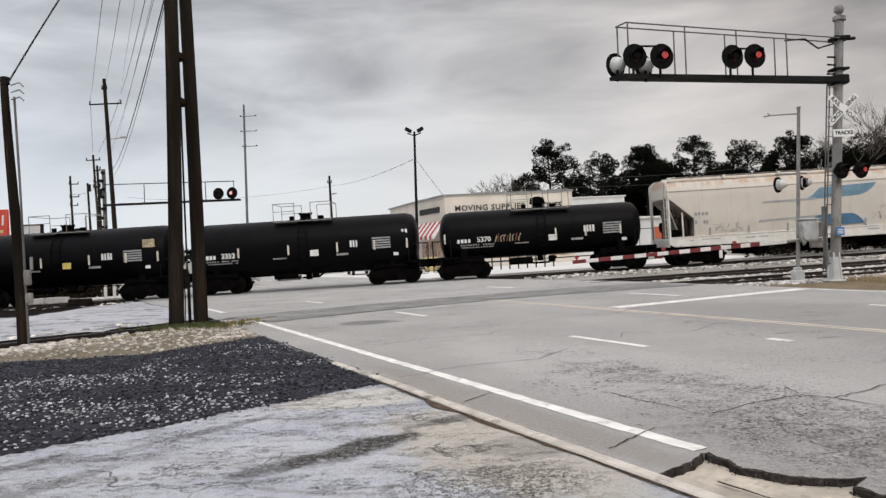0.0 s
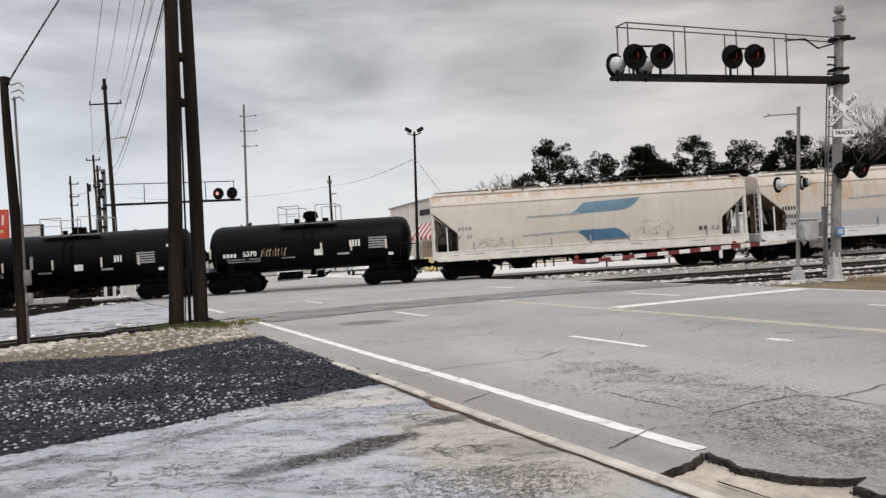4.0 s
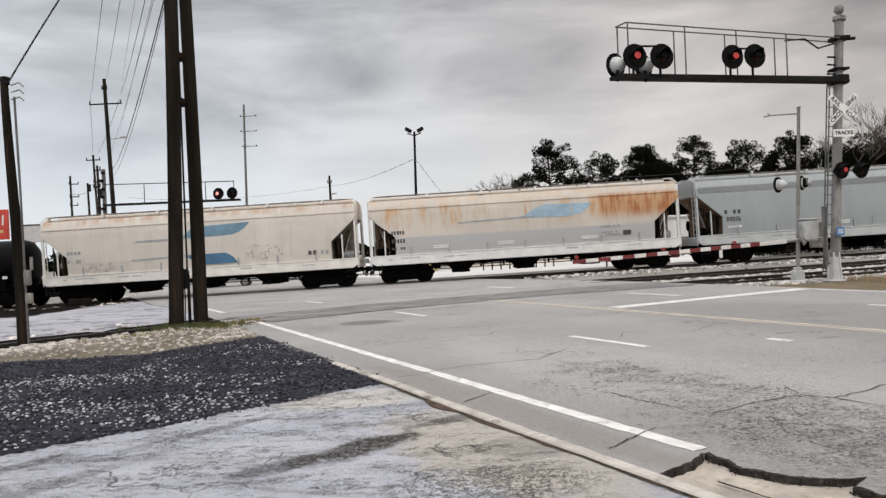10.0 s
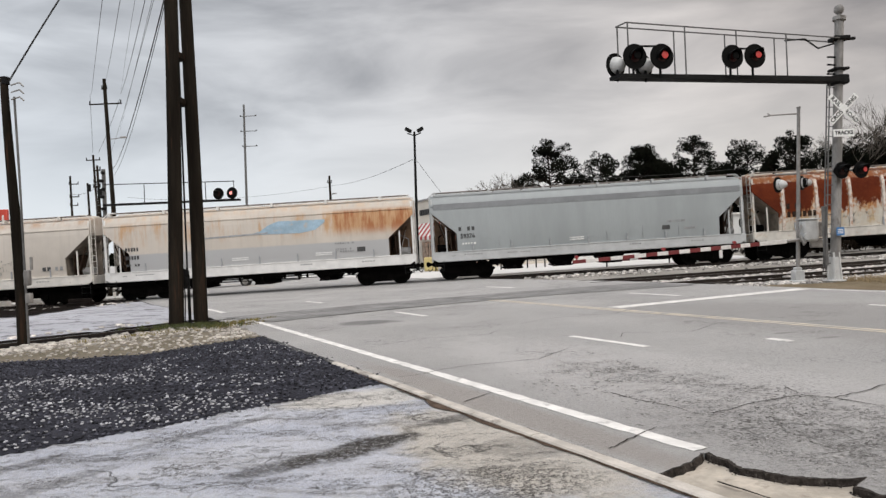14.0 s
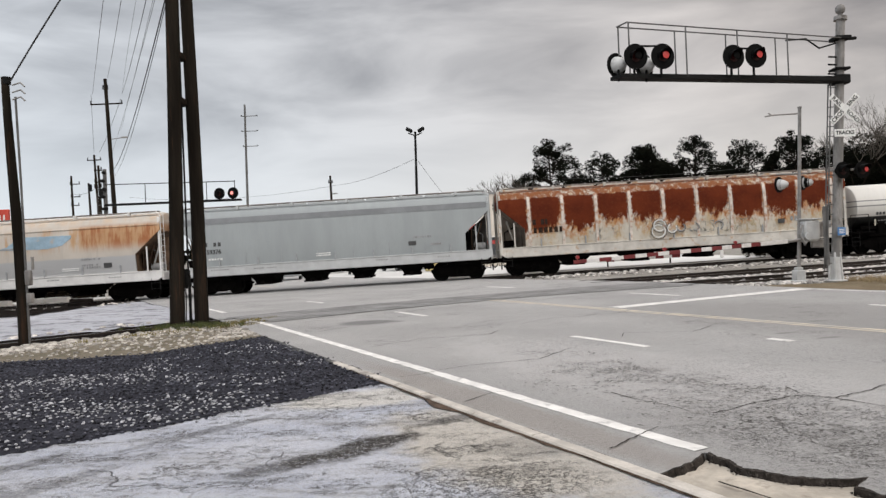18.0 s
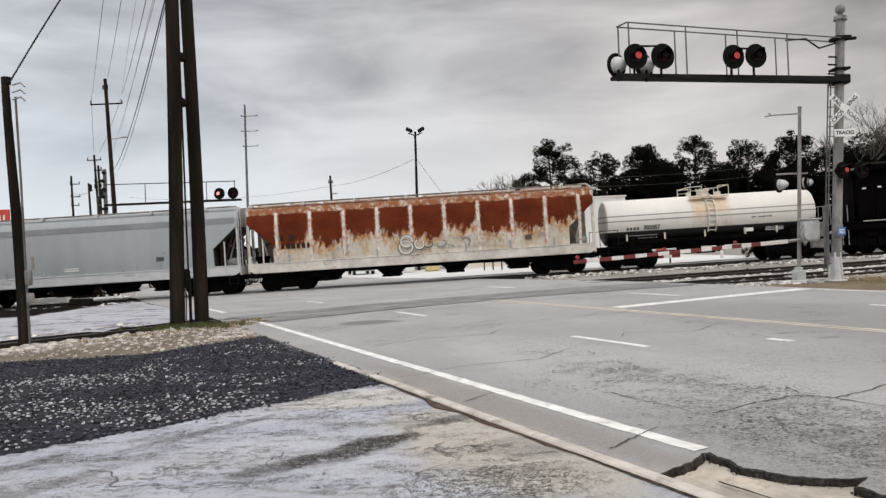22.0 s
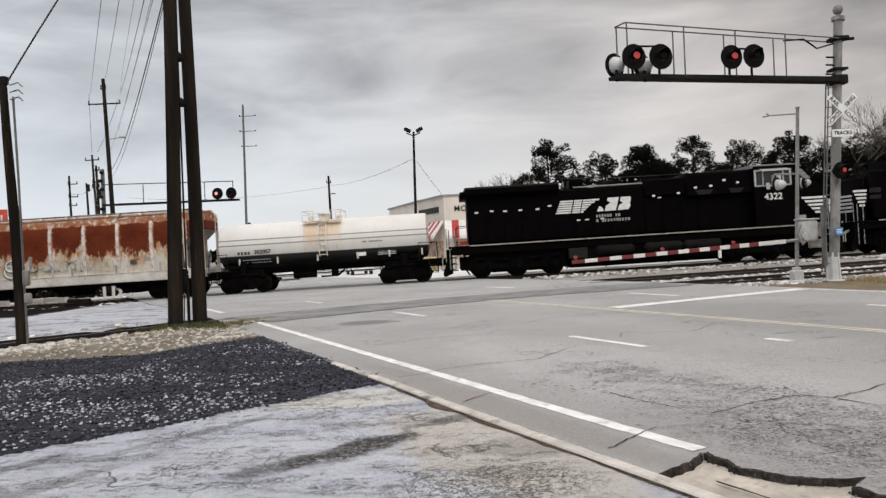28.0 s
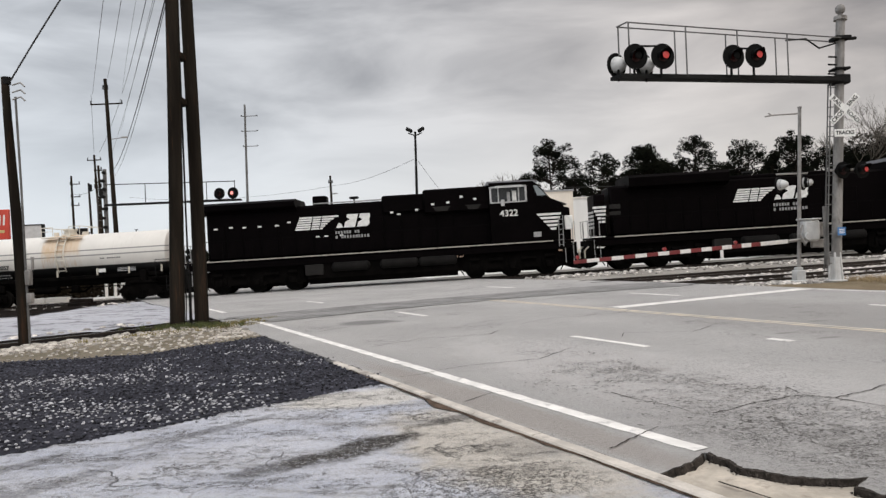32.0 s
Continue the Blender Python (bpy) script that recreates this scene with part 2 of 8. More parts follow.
DECAL_DARK = mat("dark_stencil", (.06, .06, .06), .7, var=.3, scale=6, bump=0)
DECAL_BROWN = mat("dark_brown_stencil", (.035, .022, .016), .8, var=.4, scale=9, bump=0, spec=.1)
DECAL_YELLOW = mat("yellow_placard", (.62, .5, .12), .6, var=.2, scale=6, bump=0)
BLUE_DECAL = mat("faded_blue_paint", (.05, .135, .23), .6, var=.2, scale=1.2, grain=12, bump=.05, stain=(.11, .2, .28), amount=.25)
PALE_FLASH = mat("bleached_flash_paint", (.15, .26, .345), .6, var=.2, scale=1.2, grain=12, bump=.05, stain=(.25, .33, .38), amount=.3)
GREY_LINE = mat("grey_pinstripe", (.33, .34, .35), .6, var=.2, scale=3, bump=0)
GLASS_DARK = mat("dark_cab_glass", (.012, .014, .016), .12, var=.1, scale=3, bump=0)
ALU = mat("bare_aluminium", (.5, .5, .5), .4, .6, var=.15, scale=4, bump=.05)


# ---- the ground: level at the camera, rising slightly to the right along the railway ----
GRADE = .0215
TRACK_Y = 38.0


def smooth01(t):
    t = max(0.0, min(1.0, t))
    return t * t * (3 - 2 * t)


def gz(x, y):
    return smooth01((y - 18) / 16) * (GRADE * max(-60, min(60, x)) - .06)


def spur_y(x):
    """The near track, which bends towards the main line."""
    return 21.7 + .62 * x - .033 * x * x if x < 6 else 24.23 + .224 * (x - 6)


def middle_y(x):
    """A third, empty track between the two, right of the road."""
    return 28.5 + .13 * (x - 6)


A = Vector((-.472, .882, 0)).normalized()   # along the road, away from the camera
B = Vector((A.y, -A.x, 0))                  # across it
O = Vector((1.86, 5.17, 0))                 # on the near edge line


def road(s, c, up=0.0):
    """A point s metres along and c across the road."""
    p = O + s * A + c * B
    wave = .012 * noise.noise((s * .25, c * .4, 7)) * (1 - smooth01((s - 6) / 4))
    return Vector((p.x, p.y, gz(p.x, p.y) + up + wave))


def road_place(x, y):
    d = Vector((x, y, 0)) - O
    return d.dot(A), d.dot(B)


def crack_mask(nt, co, scale, width, warp=.5):
    w = nt.nodes.new("ShaderNodeTexNoise")
    w.inputs["Scale"].default_value, w.inputs["Detail"].default_value = scale * 2.5, 4
    nt.links.new(co, w.inputs["Vector"])
    v = nt.nodes.new("ShaderNodeVectorMath")
    v.operation = "MULTIPLY_ADD"
    nt.links.new(w.outputs["Color"], v.inputs[0])
    v.inputs[1].default_value = (warp, warp, warp)
    nt.links.new(co, v.inputs[2])
    vo = nt.nodes.new("ShaderNodeTexVoronoi")
    vo.feature = "DISTANCE_TO_EDGE"
    vo.inputs["Scale"].default_value = scale
    nt.links.new(v.outputs[0], vo.inputs["Vector"])
    edge = nstep(nt, vo.outputs["Distance"], 0, width)
    return nmath(nt, "SUBTRACT", 1.0, edge)


def spot(nt, co, x, y, turn, rx, ry, rag=.5, seed=0.0):
    """A ragged patch of given place, direction and size: 1 inside, 0 outside."""
    mp = nt.nodes.new("ShaderNodeMapping")
    mp.vector_type = "TEXTURE"
    mp.inputs["Location"].default_value, mp.inputs["Rotation"].default_value, mp.inputs["Scale"].default_value = (x, y, 0), (0, 0, radians(turn)), (rx, ry, 1e4)
    nt.links.new(co, mp.inputs[0])
    ln = nt.nodes.new("ShaderNodeVectorMath")
    ln.operation = "LENGTH"
    nt.links.new(mp.outputs[0], ln.inputs[0])
    w = nmath(nt, "MULTIPLY", nmath(nt, "SUBTRACT", nnoise(nt, co, 3.5, 6, .7, None, .3), .5), rag * 2.4)
    return nmath(nt, "SUBTRACT", 1.0, nstep(nt, nmath(nt, "ADD", ln.outputs["Value"], w), .6, 1.15))


def asphalt_material():
    m, nt, b, co = blank("old_asphalt", .88)
    b.inputs["Specular IOR Level"].default_value = .3
    big = nnoise(nt, co, .3, 6, .6, (1, 1, 1))
    mid = nnoise(nt, co, 2.4, 6, .7)
    grit = nnoise(nt, co, 75, 3, .75)
    peb = nnoise(nt, co, 27, 4, .8)
    c = nmix(nt, nstep(nt, big, .3, .7), (.365, .357, .35), (.445, .434, .424))
    c = nmix(nt, nmath(nt, "MULTIPLY", spot(nt, co, 9.0, 10.5, 118, 9.5, 3.6, .3), .66), c, (.29, .28, .27))
    c = nmix(nt, nmath(nt, "MULTIPLY", spot(nt, co, 2.2, 8.8, 118, 4.4, 1.5, .35), .5), c, (.56, .545, .535))
    c = nmix(nt, nmath(nt, "MULTIPLY", nstep(nt, mid, .48, .72), .3), c, (.30, .29, .28))
    worn = nstep(nt, nnoise(nt, co, .5, 4, .6), .42, .6)
    amt = nmath(nt, "MULTIPLY_ADD", worn, .45, .2)
    c = nmix(nt, nmath(nt, "MULTIPLY", nstep(nt, peb, .5, .62), amt), c, (.14, .136, .132))
    c = nmix(nt, nmath(nt, "MULTIPLY", nstep(nt, grit, .52, .66), .45), c, (.17, .165, .16))
    c = nmix(nt, nmath(nt, "MULTIPLY", nstep(nt, nnoise(nt, co, 48, 3, .7), .56, .68), .55), c, (.56, .55, .53))
    c = nmix(nt, nmath(nt, "MULTIPLY", spot(nt, co, -1.75, 15.9, 8, .72, .55, .4), .7), c, (.13, .13, .128))
    fine = nmath(nt, "MULTIPLY", crack_mask(nt, co, 3.2, .05, .3), nstep(nt, nnoise(nt, co, .55, 3), .55, .66))
    zone = nmath(nt, "MAXIMUM", nmath(nt, "MULTIPLY", spot(nt, co, 2.6, 7.4, 118, 2.6, .7, .9), .8), spot(nt, co, 3.4, 4.9, 118, 2.4, 1.25, .7))
    flake = nmath(nt, "ABSOLUTE", nmath(nt, "SUBTRACT", nnoise(nt, co, 19, 3, .6, None, 1.2), .5))
    chips = nmath(nt, "MULTIPLY", nmath(nt, "MULTIPLY", nmath(nt, "SUBTRACT", 1.0, nstep(nt, flake, .012, .04)), nmath(nt, "MULTIPLY", zone, nstep(nt, nnoise(nt, co, 3.2, 4, .7), .42, .56))), .9)
    for x, y in ((7.55, 15.31), (7.27, 14.32), (6.65, 12.75), (5.39, 11.29), (5.72, 10.60), (6.32, 12.20), (5.23, 14.26)):
        c = nmix(nt, nmath(nt, "MULTIPLY", spot(nt, co, x, y, 12, .22, .08, .6), .5), c, (.14, .135, .13))
    c = nmix(nt, chips, c, (.10, .096, .092))
    c = nmix(nt, nmath(nt, "MULTIPLY", spot(nt, co, .34, 7.2, 118, 3.6, .27, .25), .5), c, (.29, .255, .225))
    c = nmix(nt, nmath(nt, "MULTIPLY", spot(nt, co, 3.0, 4.9, 118, 2.4, 1.3, .6), .15), c, (.19, .18, .175))
    c = nmix(nt, nmath(nt, "MULTIPLY", nmath(nt, "MULTIPLY", nstep(nt, nnoise(nt, co, 17, 4, .8), .56, .64), zone), .5), c, (.58, .57, .55))
    c = nmix(nt, nmath(nt, "MULTIPLY", fine, .6), c, (.07, .068, .065))
    nt.links.new(c, b.inputs["Base Color"])
    nbump(nt, b, nmath(nt, "SUBTRACT", nmath(nt, "ADD", grit, nmath(nt, "MULTIPLY", peb, 1.5)), nmath(nt, "ADD", fine, chips)), .9, .015)
    return m


def lot_material():
    m, nt, b, co = blank("worn_pale_paving", .92)
    b.inputs["Specular IOR Level"].default_value = .25
    big = nnoise(nt, co, .45, 6, .62, (1, 1.6, 1), .4)
    mid = nnoise(nt, co, 1.7, 7, .72, (.75, 1.7, 1), .3)
    grit = nnoise(nt, co, 60, 4, .8)
    peb = nnoise(nt, co, 20, 5, .8)
    c = nmix(nt, nstep(nt, big, .4, .6), (.595, .618, .70), (.695, .71, .775))
    c = nmix(nt, nmath(nt, "MULTIPLY", nstep(nt, mid, .53, .66), .5), c, (.3, .29, .285))
    c = nmix(nt, nmath(nt, "MULTIPLY", spot(nt, co, .38, 5.5, 118, 1.7, .8, .4), .9), c, (.68, .625, .545))
    c = nmix(nt, nmath(nt, "MULTIPLY", spot(nt, co, -.95, 7.6, 14, .95, .5, .35), .9), c, (.78, .745, .69))
    for x, y, a, rx, ry, k in ((-.72, 5.66, 40, .68, .22, 1.0), (-1.25, 5.25, 40, .5, .16, .75), (.05, 6.5, 35, .55, .14, .7), (-3.2, 4.5, 55, 1.3, .14, .5), (-2.2, 6.4, 48, .9, .10, .45), (-3.6, 5.25, 52, .8, .12, .55), (.55, 5.45, 60, .3, .35, .35)):
        speck = nmath(nt, "MULTIPLY_ADD", nstep(nt, nnoise(nt, co, 14, 5, .8), .36, .52), .5, .5)
        c = nmix(nt, nmath(nt, "MULTIPLY", nmath(nt, "MULTIPLY", spot(nt, co, x, y, a, rx, ry, .75), speck), k), c, (.05, .044, .04))
    bare = nmath(nt, "MULTIPLY_ADD", nstep(nt, nnoise(nt, co, .8, 4, .6), .4, .6), .5, .4)
    streak = nstep(nt, nnoise(nt, co, 1.1, 6, .7, (.45, 2.2, 1), .4), .5, .66)
    c = nmix(nt, nmath(nt, "MULTIPLY", streak, .3), c, (.3, .29, .285))
    c = nmix(nt, nmath(nt, "MULTIPLY", nmath(nt, "MULTIPLY", nstep(nt, peb, .5, .64), bare), nmath(nt, "MULTIPLY_ADD", streak, .6, .3)), c, (.15, .14, .135))
    c = nmix(nt, nmath(nt, "MULTIPLY", nstep(nt, grit, .5, .68), .4), c, (.2, .19, .185))
    c = nmix(nt, nmath(nt, "MULTIPLY", nstep(nt, nnoise(nt, co, 30, 3, .7), .54, .68), .5), c, (.70, .69, .66))
    # short dark flakes where the top layer has lifted
    worm = nmath(nt, "ABSOLUTE", nmath(nt, "SUBTRACT", nnoise(nt, co, 15, 3, .6, (.8, 1.3, 1), 1.0), .5))
    lifted = nmath(nt, "MULTIPLY", nmath(nt, "SUBTRACT", 1.0, nstep(nt, worm, .014, .045)), nstep(nt, nnoise(nt, co, 2.1, 5, .7, (.7, 1.5, 1), .3), .5, .6))
    c = nmix(nt, nmath(nt, "MULTIPLY", lifted, .75), c, (.13, .12, .115))
    scab = nmath(nt, "MULTIPLY", nstep(nt, nnoise(nt, co, 9, 6, .8, (.8, 1.3, 1), .4), .54, .62), nstep(nt, nnoise(nt, co, 1.3, 4, .6, (.6, 1.5, 1)), .46, .6))
    c = nmix(nt, nmath(nt, "MULTIPLY", scab, .5), c, (.2, .19, .185))
    cr = nmath(nt, "MULTIPLY", crack_mask(nt, co, .9, .022, .9), nstep(nt, nnoise(nt, co, .7, 3), .45, .6))
    net = crack_mask(nt, co, 9, .1, .25)
    where = nmath(nt, "MAXIMUM", spot(nt, co, .25, 4.6, 10, .8, .4, .4), nstep(nt, nnoise(nt, co, .9, 3, .6, None, .5), .64, .72))
    cr = nmath(nt, "MAXIMUM", cr, nmath(nt, "MULTIPLY", net, where))
    c = nmix(nt, nmath(nt, "MULTIPLY", cr, .7), c, (.08, .075, .07))
    for x, y, a, rx, ry in ((0, 7.3, 118, .3, .07), (.42, 6.5, 118, .5, .07), (-.6, 8.4, 118, .6, .05), (1.35, 4.55, 118, 2.6, .03)):
        c = nmix(nt, nmath(nt, "MULTIPLY", spot(nt, co, x, y, a, rx, ry, .5), .85), c, (.10, .06, .045))
    nt.links.new(c, b.inputs["Base Color"])
    nbump(nt, b, nmath(nt, "SUBTRACT", nmath(nt, "ADD", nmath(nt, "ADD", grit, mid), peb), nmath(nt, "MULTIPLY", nmath(nt, "ADD", nmath(nt, "ADD", cr, scab), lifted), 1.5)), 1.0, .025)
    return m


def loose_material(name, a, c2, d, scale=1.2, grain=26):
    m, nt, b, co = blank(name, .95)
    b.inputs["Specular IOR Level"].default_value = .1
    big = nnoise(nt, co, scale, 6, .65)
    g1 = nnoise(nt, co, grain, 4, .75)
    g2 = nnoise(nt, co, grain * .35, 4, .7)
    c = nmix(nt, nstep(nt, big, .35, .65), a, c2)
    c = nmix(nt, nmath(nt, "MULTIPLY", nstep(nt, g1, .48, .66), .7), c, d)
    c = nmix(nt, nmath(nt, "MULTIPLY", nstep(nt, g2, .56, .68), .4), c, a)
    nt.links.new(c, b.inputs["Base Color"])
    nbump(nt, b, nmath(nt, "ADD", g1, g2), .8, .03)
    return m


BITUMEN = mat("bitumen_and_edge_shade", (.04, .034, .03), .95, var=.7, scale=14, grain=70, bump=.8, stain=(.15, .13, .115), amount=.35, spec=.1)
ASPHALT = asphalt_material()
LOT = lot_material()
GROUND = loose_material("gravelly_dirt", (.34, .325, .30), (.24, .225, .20), (.15, .14, .125), .25, 9)
def yard_material():
    m, nt, b, co = blank("pale_gravel_yard", .95)
    c = nmix(nt, nstep(nt, nnoise(nt, co, .35, 5, .6, (.6, 1, 1)), .35, .65), (.45, .455, .495), (.37, .375, .41))
    dash = nmath(nt, "MULTIPLY", nstep(nt, nnoise(nt, co, 1.0, 5, .75, (.9, 1.5, 1), .3), .53, .58), nstep(nt, nnoise(nt, co, .16, 2), .34, .52))
    c = nmix(nt, nmath(nt, "MULTIPLY", dash, .85), c, (.09, .085, .09))
    c = nmix(nt, nmath(nt, "MULTIPLY", nstep(nt, nnoise(nt, co, 5, 4, .75), .52, .66), .5), c, (.2, .195, .19))
    nt.links.new(c, b.inputs["Base Color"])
    nbump(nt, b, nnoise(nt, co, 8, 4, .7), .8, .03)
    return m


YARD = yard_material()
FAR_LOT = mat("pale_concrete_lot", (.62, .61, .59), .9, var=.1, scale=.15, grain=4, bump=.1, stain=(.45, .44, .43), amount=.2)
DARK_BED = loose_material("dark_gravel_bed", (.026, .026, .034), (.044, .044, .056), (.009, .009, .011), 1.2, 22)
DIRT = loose_material("sandy_dirt", (.24, .21, .165), (.15, .13, .095), (.08, .07, .055), 1.0, 14)
KERB = mat("stained_concrete_gutter", (.52, .48, .43), .9, var=.25, scale=1.8, grain=35, bump=.5, stain=(.16, .14, .12), amount=.42)
BASE = mat("crumbled_road_base", (.43, .385, .325), .95, var=.3, scale=3, grain=18, bump=.9, stain=(.2, .17, .14), amount=.35)


def sheet(name, xs, ys, z, material, kind="structure", label="", category=""):
    """A sheet over a grid of places; z gives the height."""
    g = Geo()
    vs = [(x, y, z(x, y)) for y in ys for x in xs]
    n = len(xs)
    fs = [(j * n + i, j * n + i + 1, (j + 1) * n + i + 1, (j + 1) * n + i) for j in range(len(ys) - 1) for i in range(n - 1)]
    g.add(vs, fs)
    return tagged(part(name, g, material), label, category, kind=kind)


def near_track(x, y):
    """How far a place lies from the nearer of the two tracks."""
    return min(abs(y - TRACK_Y), abs(y - spur_y(x)) * .86, abs(y - middle_y(x)) if x > 5 else 9)


def ground_z(x, y):
    s, c = road_place(x, y)
    z = gz(x, y) - .05
    if -1.2 < c < 15.4 or (y < 13 and x < 12):
        return z - .06
    z -= .10 * smooth01((3.0 - near_track(x, y)) / 1.4)
    if y > 12:
        z += .05 * noise.noise((x * .35, y * .35, 3.1)) + .02 * noise.noise((x * 1.7, y * 1.7, 1.1))
    return z


def steps(a, b, d):
    n = max(1, round((b - a) / d))
    return [a + (b - a) * i / n for i in range(n)]


xs = [-2500, -900, -300, -140, -80, -55] + steps(-40, 40, .8) + [40, 55, 80, 140, 300, 900, 2500]
ys = [-600, -120, -40, -15, -5] + steps(0, 12, 2) + steps(12, 42, .6) + [42, 44, 48, 56, 70, 100, 160, 300, 900, 3500]
sheet("ground", xs, ys, ground_z, GROUND, label="gravelly dirt ground along the railway, level to the horizon", category="ground")
sheet("far_lot", steps(-60, 20, 4) + [20], steps(42.5, 84, 3) + [84], lambda x, y: gz(x, y) - .02, FAR_LOT,
      label="bright pale concrete lot beyond the tracks", category="paving")


# ---- the road ----
def edge_cross(s):
    """Where the asphalt's near edge runs: ragged, and broken away by the camera."""
    e = -.655
    for s0, e0, s1, e1 in ((.02, -.655, .0, -.03), (.0, -.03, -.23, -.04), (-.23, -.04, -.36, -.14), (-.36, -.14, -.53, -.08), (-.53, -.08, -.69, -.02), (-.69, -.02, -.92, .21), (-.92, .21, -.96, .33), (-.96, .33, -1.02, .10), (-1.02, .10, -1.2, .1), (-1.2, .1, -14, .3)):
        if s1 < s <= s0:
            e = e0 + (e1 - e0) * (s - s0) / (s1 - s0)
    rag = .035 if s < .05 else .012
    return e + rag * noise.noise((s * 3.3, 0, 0)) + rag * .7 * noise.noise((s * 13, 4, 0)) + rag * .4 * noise.noise((s * 31, 8, 0))


def build_road():
    along = steps(-14, -2, 1) + steps(-2, 1, .04) + steps(1, 8, .15) + steps(8, 45, .75) + steps(45, 130, 5) + [130]
    cross = [i / 22 for i in range(23)]
    g = Geo()
    vs, fs = [], []
    n = len(cross) + 1
    for s in along:
        e = edge_cross(s)
        q = road(s, e + .01)
        vs.append(q - Vector((0, 0, .07)))
        for k in cross:
            vs.append(road(s, e + (14.95 - e) * k))
    for j in range(len(along) - 1):
        for i in range(n - 1):
            fs.append((j * n + i, j * n + i + 1, (j + 1) * n + i + 1, (j + 1) * n + i))
    g.add(vs, fs)
    me = g.mesh("road")
    ob = part("road", me, ASPHALT)
    g = Geo()
    ss = steps(-4, -.003, .012)
    vs = []
    for s in ss:
        e = edge_cross(s)
        w = .022 * (1 + 1.3 * noise.noise((s * 9, 6, 1)) + .8 * noise.noise((s * 31, 6, 1)))
        vs += [road(s, e + w, .003), road(s, e - .012, .002), road(s, e - .02, -.075)]
    g.add(vs, [(3 * j + i, 3 * j + i + 1, 3 * j + i + 4, 3 * j + i + 3) for j in range(len(ss) - 1) for i in range(2)])
    # the skirt's dark colour holds the shade on the broken face
    part("broken_edge", g, BITUMEN, ob, "crumbling asphalt edge, shade of its face in the dark colour")
    # a tongue of asphalt left standing beside the kerb
    rim = [(.03, -.66), (-.19, -.66), (-.17, -.56), (-.145, -.47), (-.15, -.41), (-.12, -.35), (-.125, -.28), (-.08, -.2), (-.06, -.13), (-.015, -.06), (.03, -.05)]
    top = [road(s, c, .001) for s, c in rim]
    part("asphalt_tongue", Geo().add(top, [tuple(range(len(rim)))]), ASPHALT, ob)
    low = [road(s - .02, c, -.08) for s, c in rim]
    lip = [road(s + .018, c, .004) for s, c in rim]
    n = len(rim)
    g = Geo().add([road(s, c, .003) for s, c in rim] + low + lip, [(i, i + 1, n + i + 1, n + i) for i in range(1, n - 2)] + [(i, i + 1, 2 * n + i + 1, 2 * n + i) for i in range(1, n - 2)])
    # same dark skirt round the tongue, face shade in its colour
    part("broken_edge", g, BITUMEN, ob, "crumbling asphalt edge, shade of its face in the dark colour")
    return tagged(ob, "worn grey four-lane asphalt road with cracks, crossing the tracks", "road", kind="structure")


build_road()


def ribbon(name, s0, s1, c0, c1, material, up=.005, step=.5, ragged=0.0):
    g = Geo()
    ss = steps(s0, s1, step) + [s1]
    vs = []
    for s in ss:
        r0, r1 = (ragged * noise.noise((s * 5, c0, k)) for k in (0, 3))
        vs += [road(s, c0 + r0, up - .004), road(s, c0 + r0, up), road(s, c1 + r1, up), road(s, c1 + r1, up - .004)]
    fs = [(4 * j + i, 4 * j + i + 1, 4 * j + i + 5, 4 * j + i + 4) for j in range(len(ss) - 1) for i in range(3)]
    g.add(vs, fs)
    return part(name, g, material)


def marking(name, *a, label="", **k):
    return tagged(ribbon(name, *a, **k), label, "road marking", kind="structure")


UP = .006
marking("edge_line", .06, 15.6, -.075, .075, PAINT_WHITE, up=UP, step=.07, ragged=.02, label="worn solid white edge line on the asphalt")
marking("edge_line", 17.6, 21.0, -.09, .07, PAINT_WHITE, up=UP, step=.3, ragged=.01, label="worn solid white edge line beyond the near track")
for s in (4.15, 11.4, 19.0, 40, 47.4, 54.8, 62.2):
    marking("lane_dash", s, s + 1.75, 3.38, 3.52, PAINT_WHITE, up=UP, step=.2, ragged=.008, label="short white lane dash on grey asphalt")
for s in (3.4, 10.7, 19.0, 40, 47.4, 54.8):
    marking("lane_dash", s, s + 2.0, 10.95, 11.13, PAINT_WHITE, up=UP, step=.3, ragged=.008, label="faded white lane dash on grey asphalt")
marking("short_dash", 3.1, 3.5, 5.2, 5.36, PAINT_WHITE, up=UP, step=.2, label="stray short white mark on the asphalt")
for c in (7.03, 7.23):
    marking("centre_line", -12, 16, c - .065, c + .065, PAINT_YELLOW, up=UP, step=.5, ragged=.02, label="faded yellow centre line")
    marking("centre_line", 39, 110, c - .055, c + .055, PAINT_YELLOW, up=UP, step=2, label="faded yellow centre line beyond the tracks")
marking("stop_line", 9.15, 9.62, 7.5, 14.6, PAINT_WHITE, up=UP, step=.1, ragged=.02, label="worn broad white stop line before the tracks")
marking("far_edge_line", -12, 9, 14.5, 14.62, PAINT_WHITE, up=UP, step=.5, label="thin white edge line on the far side of the road")


def base_strip():
    g = Geo()
    ss = steps(-14, 6.5, .5) + [6.5]
    vs = [road(s, c, -.045 - .012 * noise.noise((s * 3, c * 3, 2))) for s in ss for c in (-.75, -.5, -.2, .1, .6, 1.2)]
    fs = [(6 * j + i, 6 * j + i + 1, 6 * j + i + 7, 6 * j + i + 6) for j in range(len(ss) - 1) for i in range(5)]
    g.add(vs, fs)
    return tagged(part("road_base", g, BASE), "tan crumbled road base bared where the asphalt has broken", "road base", kind="structure")


base_strip()
marking("base_seam", -3.5, -.43, -.388, -.379, BITUMEN, up=-.025, step=.1, ragged=.02, label="dark seam in the bared road base")

